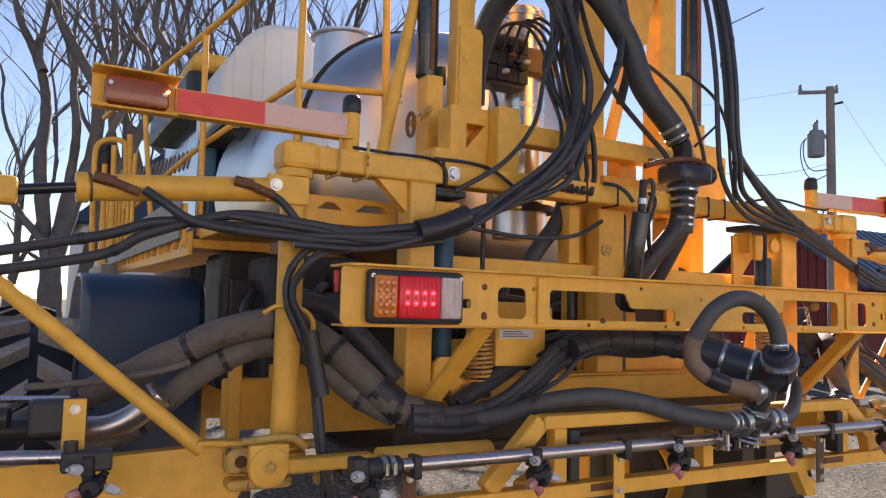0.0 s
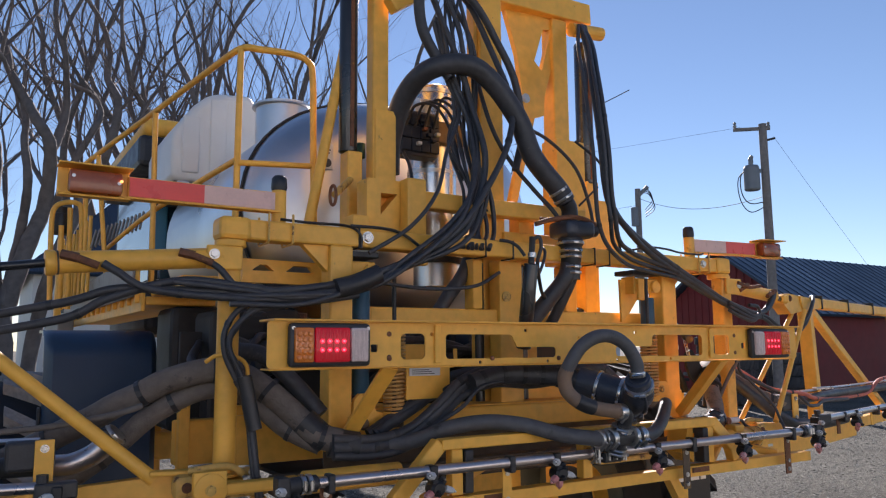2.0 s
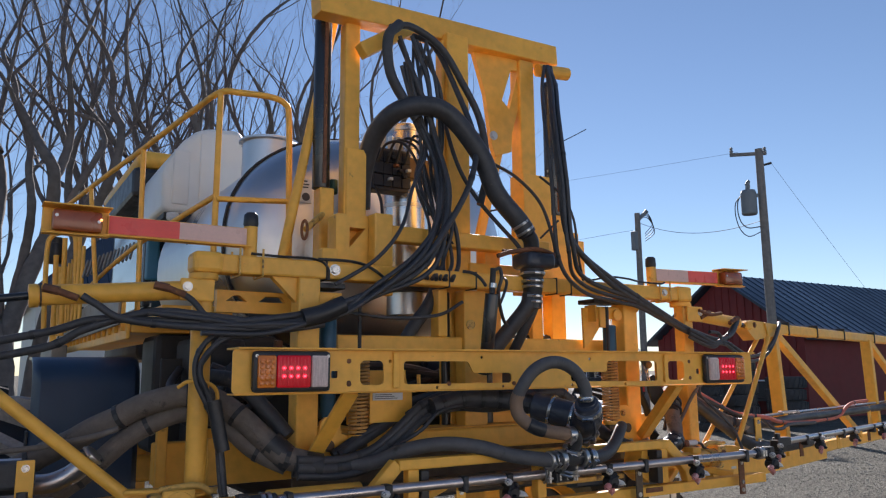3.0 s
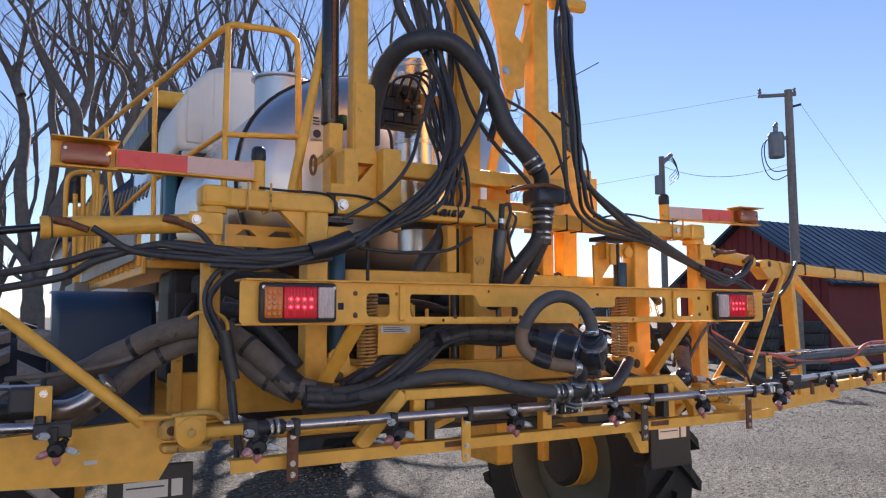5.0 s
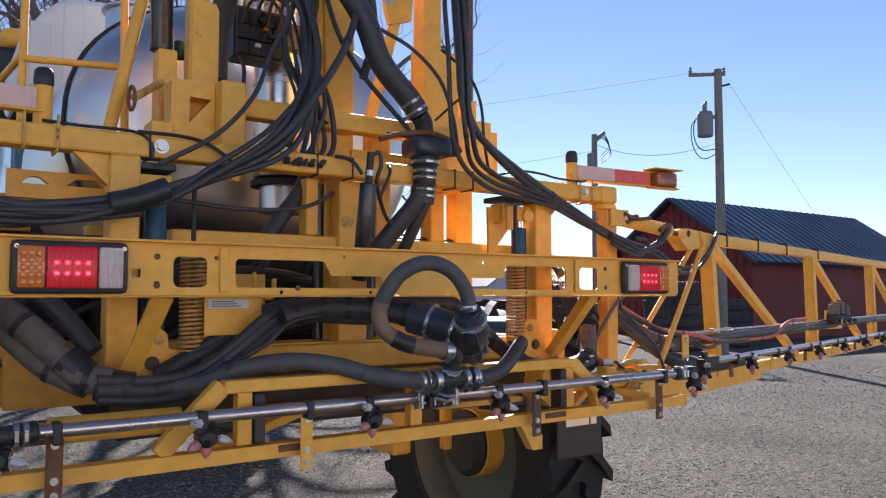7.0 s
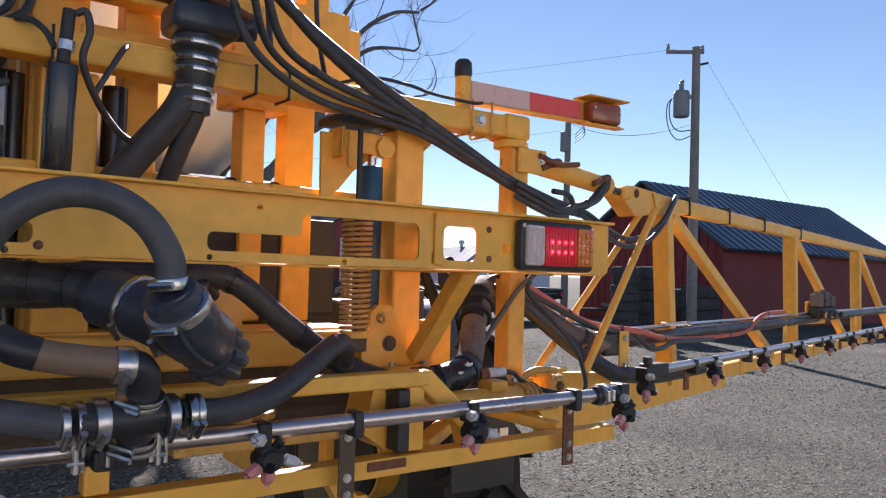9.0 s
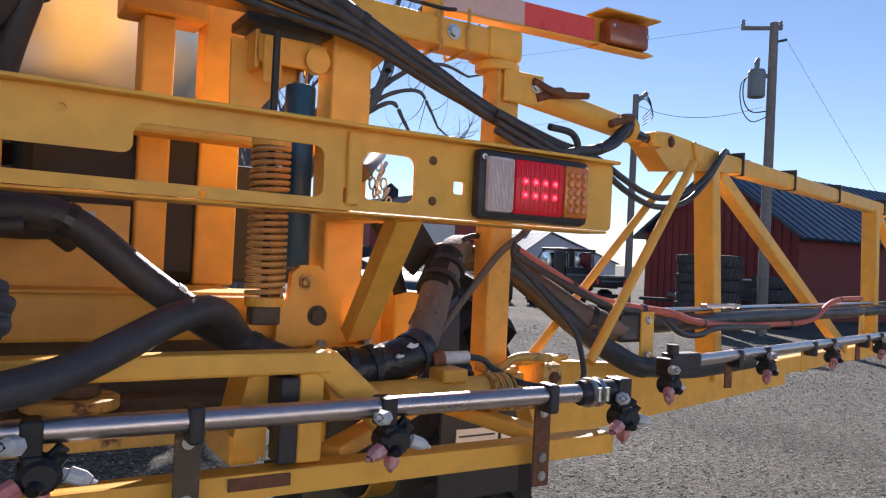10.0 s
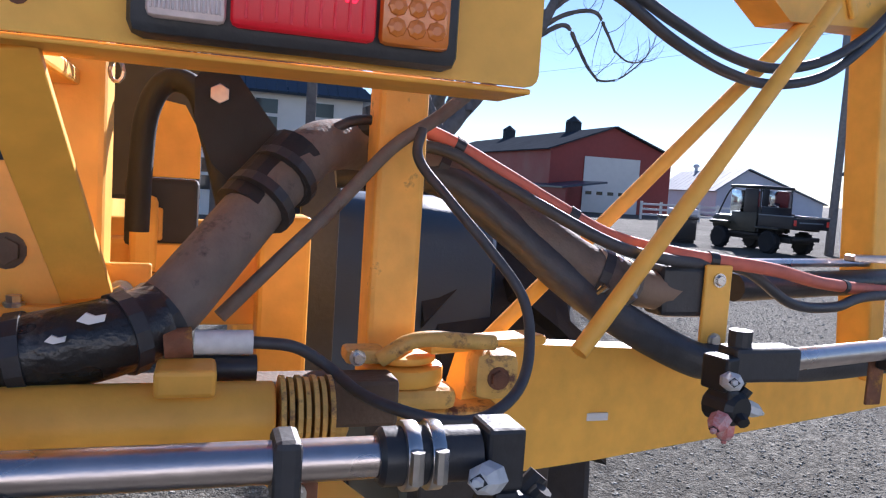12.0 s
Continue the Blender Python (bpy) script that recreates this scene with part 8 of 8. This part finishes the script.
hose([(0.90, 0.20, 1.243), (0.872, 0.20, 1.240)], 0.017, RUSTY, "rusty brown hose coupling", "couplings", 12)
hose([(0.968, 0.20, 1.214), (0.93, 0.20, 1.214), (0.90, 0.20, 1.214)], 0.015, BLACK, "black rubber hose coupling sleeve", "couplings", 12)
hose([(1.04, 0.42, 1.46), (1.07, 0.42, 1.49), (1.11, 0.42, 1.51), (1.17, 0.43, 1.51)], 0.009)
hose([(0.93, 0.31, 1.25), (1.00, 0.33, 1.32), (1.07, 0.345, 1.39), (1.14, 0.345, 1.47), (1.20, 0.345, 1.515), (1.24, 0.34, 1.55)], 0.009, DUSTY, "thin dusty grey electric cable", "cables", 8)
hose([(0.90, 0.335, 1.30), (0.98, 0.38, 1.40), (1.04, 0.41, 1.45)], 0.012)


def hose_bracket():
    ob = thing("hose_bracket", "black steel hose bracket with a bolt", "bracket", (1.0, 0.44, 1.45))
    add(ob, "arm_plate", flat([(0.890, 0.431, 1.545), (0.900, 0.431, 1.558), (0.922, 0.431, 1.568), (0.937, 0.431, 1.566), (1.007, 0.431, 1.476), (0.946, 0.431, 1.407), (0.915, 0.431, 1.435), (0.892, 0.431, 1.49)], 0.012, (0, -1, 0)), MATT_BLACK)
    add(ob, "bolt", bolt((0.922, 0.424, 1.528), r=0.0135, h=0.008), CHROME)
    add(ob, "saddle", rod((0.955, 0.34, 1.375), (1.025, 0.40, 1.455), 0.042, seg=18), MATT_BLACK)
    for k, (x, y, z) in enumerate(((0.975, 0.346, 1.391), (1.005, 0.370, 1.425))):
        c, d = Vector((x, y, z)), Vector((0.05, 0.045, 0.056)).normalized()
        add(ob, "tie", rod(c - d * 0.007, c + d * 0.007, 0.0475 - 0.001 * k, seg=18), BLACK)
    add(ob, "rubber_arch", pipe([(0.815, 0.55, 1.33), (0.818, 0.55, 1.43), (0.824, 0.55, 1.50), (0.842, 0.55, 1.543), (0.868, 0.545, 1.553), (0.895, 0.53, 1.535), (0.912, 0.51, 1.485), (0.93, 0.49, 1.42), (0.945, 0.48, 1.36)], 0.0175, 14), MATT_BLACK, smooth=50)
    add(ob, "back_lug", flat([(0.80, 0.64, 1.41), (0.90, 0.64, 1.41), (0.90, 0.64, 1.48), (0.875, 0.64, 1.525), (0.845, 0.64, 1.53), (0.82, 0.64, 1.48)], 0.02, (0, 1, 0)), YELLOW)
    add(ob, "tab", box(0.816, 0.847, 0.625, 0.645, 1.310, 1.362, 0.004), YELLOW)
    add(ob, "tab", box(0.826, 0.902, 0.615, 0.65, 1.261, 1.306, 0.004), YELLOW)
    add(ob, "tab", box(0.800, 0.860, 0.61, 0.65, 1.242, 1.2595, 0.003), YELLOW)
    add(ob, "back_box", box(0.79, 0.90, 0.63, 0.70, 1.30, 1.408, 0.008), SHADOW_PART)
    add(ob, "chain_hook", pipe([(0.885, 0.50, 1.60), (0.88, 0.50, 1.64), (0.90, 0.50, 1.68)], 0.005, 6), CHROME)
    for k in range(5):
        c = Vector((0.90 - 0.008 * k, 0.48, 1.58 + 0.022 * k))
        ring = [c + Vector((0.008 * math.cos(a), 0.008 * math.sin(a) * (k % 2), 0.014 * math.sin(a) if k % 2 == 0 else 0.014 * math.cos(a))) for a in (2 * math.pi * j / 10 for j in range(11))]
        add(ob, "chain_link", sweep(ring, 0.0025, 5, False), CHROME)


hose_bracket()


# ---- things in the yard ----
def tyre_stack(x, y, n, r, label):
    step = 0.46 * r / 0.85 + 0.06
    for k in range(n):
        z = G + 0.55 * step + step * k
        dx = 0.05 * math.sin(k * 2.3)
        ob = thing("stacked_tyre", label, "tyre", (x + dx, y, z - 0.55 * step), "stacked tyres")
        h = step / 0.46
        prof = [(r * 0.56, -0.16 * h), (r * 0.73, -0.225 * h), (r * 0.92, -0.215 * h), (r * 0.99, -0.12 * h), (r, 0.0), (r * 0.99, 0.12 * h), (r * 0.92, 0.215 * h), (r * 0.73, 0.225 * h), (r * 0.56, 0.16 * h)]
        add(ob, "carcass", lathe(prof, (x + dx, y, z), (x + dx, y, z + 1), 40), STACK_TYRE, smooth=40)
        for j in range(24):
            a = 2 * math.pi * j / 24
            p = Vector((x + dx + r * math.cos(a), y + r * math.sin(a), z))
            t = Vector((-math.sin(a), math.cos(a), 0))
            add(ob, "lug", beam(p - t * 0.05 + Vector((0, 0, -0.18 * h)), p + t * 0.05 + Vector((0, 0, 0.18 * h)), 0.045, 0.04, (math.cos(a), math.sin(a), 0), 0), STACK_TYRE)


STACK_TYRE = surface("dusty_grey_tyre", (0.060, 0.060, 0.062), 0.8, vary=0.3, grain=8, bump=0.2)
tyre_stack(19.18, 14.96, 8, 0.43, "used grey-black car tyre lying in a stack")
tyre_stack(20.71, 14.99, 6, 0.62, "used grey-black farm tyre lying in a stack")
tyre_stack(23.7, 15.2, 4, 0.70, "used grey-black farm tyre lying in a stack")


def utility_cart():
    """Side-by-side utility vehicle seen from behind: cab with soft doors, dump bed, four knobbly tyres."""
    o = Vector((22.0, 22.5, G))
    ob = thing("utility_vehicle", "dark olive utility vehicle with black cab and cargo bed", "utility vehicle", o)
    f, s, up = Vector((-0.09, 0.996, 0)), Vector((0.996, 0.09, 0)), Vector((0, 0, 1))
    K = 1.30
    m = Matrix.Translation(o) @ Matrix.Scale(K, 4) @ Matrix((f, s, up)).transposed().to_4x4()
    olive = surface("dark_olive_body", (0.050, 0.047, 0.035), 0.4, vary=0.25, grain=4)
    pane = clear("cab_pane", (0.75, 0.83, 0.85))

    def blk(name, l0, l1, w0, w1, z0, z1, mat, bev=0.03, parent=None, label=""):
        bm = box(l0, l1, w0, w1, z0, z1, bev)
        bm.transform(m)
        return part(name, bm, mat, parent or ob, label, smooth=50)

    def bar(name, points, r, mat, parent=None):
        bm = pipe(points, r, 8)
        bm.transform(m)
        return part(name, bm, mat, parent or ob, smooth=50)

    blk("chassis", -0.5, 2.3, -0.42, 0.42, 0.34, 0.52, SHADOW_PART)
    blk("floor_pan", 0.5, 1.75, -0.62, 0.62, 0.46, 0.54, SHADOW_PART, 0.01)
    hood = blk("hood", 1.55, 2.45, -0.60, 0.60, 0.58, 1.02, olive, 0.10)
    blk("grille", 2.452, 2.48, -0.42, 0.42, 0.62, 0.86, BLACK, 0.01, hood)
    for w in (-0.66, 0.66):
        blk("front_fender", 1.55, 2.35, w - 0.14, w + 0.14, 0.74, 0.84, olive, 0.04)
        blk("rear_fender", -0.42, 0.45, w - 0.16, w + 0.16, 0.70, 0.76, olive, 0.025)
        blk("seat", 0.62, 1.12, w * 0.5 - 0.26, w * 0.5 + 0.26, 0.54, 0.80, BLACK, 0.06)
        blk("seat_back", 0.58, 0.72, w * 0.5 - 0.25, w * 0.5 + 0.25, 0.80, 1.32, BLACK, 0.05)
        d = blk("door", 0.56, 1.56, w * 0.97 - 0.02, w * 0.97 + 0.02, 0.56, 1.14, olive, 0.015, None, "dark olive half door")
        blk("door_top", 0.58, 1.10, w * 0.97 - 0.014, w * 0.97 + 0.014, 1.142, 1.84, BLACK, 0.01, d)
        bar("roll_bar", [(2.18, w * 0.93, 0.98), (2.02, w * 0.93, 1.30), (1.82, w * 0.93, 1.66), (1.62, w * 0.93, 1.85), (1.30, w * 0.93, 1.90)], 0.026, BLACK)
        bar("roll_bar", [(0.50, w * 0.93, 0.60), (0.50, w * 0.93, 1.2), (0.52, w * 0.93, 1.86)], 0.026, BLACK)
    blk("roof", 0.44, 1.72, -0.66, 0.66, 1.862, 1.95, BLACK, 0.035, None, "black plastic cab roof")
    back = blk("back_panel", 0.46, 0.49, -0.58, 0.58, 0.78, 1.33, BLACK, 0.01)
    blk("rear_window", 0.47, 0.48, -0.34, 0.56, 1.335, 1.80, pane, 0.002)
    blk("window_frame", 0.455, 0.495, -0.58, -0.345, 1.335, 1.855, BLACK, 0.01, back)
    blk("windscreen", 1.70, 1.71, -0.58, 0.58, 1.04, 1.80, pane, 0.002)
    bar("steering_wheel", [(1.38 + 0.05 * math.sin(k * 0.524), -0.32 + 0.17 * math.cos(k * 0.524), 1.12 + 0.14 * math.sin(k * 0.524)) for k in range(13)], 0.014, BLACK)
    blk("mirror", 1.46, 1.50, 0.70, 0.80, 1.36, 1.60, BLACK, 0.015)
    bed = blk("bed_floor", -0.80, 0.42, -0.68, 0.68, 0.77, 0.81, SHADOW_PART, 0.008)
    for w in (-0.70, 0.70):
        blk("bed_side", -0.80, 0.42, w - 0.018, w + 0.018, 0.765, 1.09, BLACK, 0.008, bed)
        blk("bed_rail", -0.81, 0.43, w - 0.028, w + 0.028, 1.092, 1.125, GREY_CAN, 0.008, bed)
        blk("tail_light", -0.83, -0.815, w * 0.9 - 0.05, w * 0.9 + 0.05, 0.86, 1.02, RED_TAPE, 0.006, bed, "red tail light")
    blk("tailgate", -0.815, -0.785, -0.68, 0.68, 0.77, 1.08, BLACK, 0.008, bed)
    blk("tailgate_strip", -0.824, -0.816, -0.46, 0.46, 0.93, 0.97, GREY_CAN, 0.003, bed)
    blk("headboard", 0.40, 0.435, -0.68, 0.68, 0.77, 1.16, BLACK, 0.008, bed)
    blk("rear_bumper", -0.72, -0.62, -0.50, 0.50, 0.42, 0.54, SHADOW_PART, 0.02)
    for l in (0.0, 1.95):
        for w in (-0.66, 0.66):
            c = m @ Vector((l, w, 0.33))
            prof = [(0.20, -0.15), (0.36, -0.17), (0.425, -0.10), (0.425, 0.10), (0.36, 0.17), (0.20, 0.15)]
            wh = part("wheel", lathe(prof, c, c + s, 24), TYRE, ob, smooth=40)
            part("rim", lathe([(0.02, -0.13), (0.12, -0.13), (0.17, -0.09), (0.205, -0.14), (0.205, 0.14), (0.17, 0.09), (0.12, 0.13), (0.02, 0.13)], c, c + s, 18), RIM, wh, smooth=40)
            for k in range(14):
                q = 2 * math.pi * k / 14
                r = f * math.cos(q) + up * math.sin(q)
                part("lug", beam(c + r * 0.425 - s * 0.13, c + r * 0.425 + s * 0.13, 0.05, 0.04, r, 0), TYRE, wh)


utility_cart()


def equipment_crate():
    """Low dark box on skids with a pale folded sheet on top, beyond the utility vehicle."""
    o = Vector((20.0, 26.6, G))
    ob = thing("equipment_crate", "low black equipment box with pale folded sheet", "crate", o)
    m = Matrix.Translation(o) @ Matrix.Rotation(-0.15, 4, "Z")
    for name, x0, x1, y0, y1, z0, z1, mat, bev in (("skid", -0.6, 0.6, -0.45, -0.35, 0.0, 0.12, SHADOW_PART, 0.01), ("skid", -0.6, 0.6, 0.35, 0.45, 0.0, 0.12, SHADOW_PART, 0.01),
                                                   ("body", -0.65, 0.65, -0.5, 0.5, 0.124, 0.98, BLACK, 0.03), ("lid", -0.69, 0.69, -0.54, 0.54, 0.984, 1.10, BLACK, 0.02),
                                                   ("folded_sheet", -0.3, 0.72, -0.45, 0.45, 1.104, 1.42, PALE_METAL, 0.08)):
        bm = box(x0, x1, y0, y1, z0, z1, bev)
        bm.transform(m)
        part(name, bm, mat, ob, smooth=50)


equipment_crate()


def flat_trailer():
    ob = thing("flatbed_trailer", "long dark flatbed trailer with black side boards", "trailer", (25.0, 18.6, G))
    o, a = Vector((23.5, 19.2, G)), Vector((0.80, -0.60, 0))
    s, up = Vector((0.60, 0.80, 0)), Vector((0, 0, 1))
    m = Matrix.Translation(o) @ Matrix((a, s, up)).transposed().to_4x4()

    def blk(name, l0, l1, w0, w1, z0, z1, mat, bev=0.03):
        bm = box(l0, l1, w0, w1, z0, z1, bev)
        bm.transform(m)
        return add(ob, name, bm, mat)

    blk("deck", 0.0, 3.5, 0.0, 2.2, 0.75, 0.9, SHADOW_PART)
    for k in range(3):
        blk("side_board", 0.05 + 1.16 * k, 1.18 + 1.16 * k, -0.03, 0.03, 0.92, 1.55, SHADOW_PART, 0.01)
    blk("top_edge", 0.0, 3.5, -0.05, 0.05, 1.56, 1.62, PALE_METAL, 0.01)
    for l in (1.3, 2.2):
        c = m @ Vector((l, 0.15, 0.4))
        add(ob, "wheel", lathe([(0.2, -0.12), (0.38, -0.13), (0.4, -0.06), (0.4, 0.06), (0.38, 0.13), (0.2, 0.12)], c, c + s, 24), TYRE, smooth=40)
    blk("drawbar", -1.3, 0.0, 1.0, 1.15, 0.55, 0.68, SHADOW_PART, 0.02)


flat_trailer()
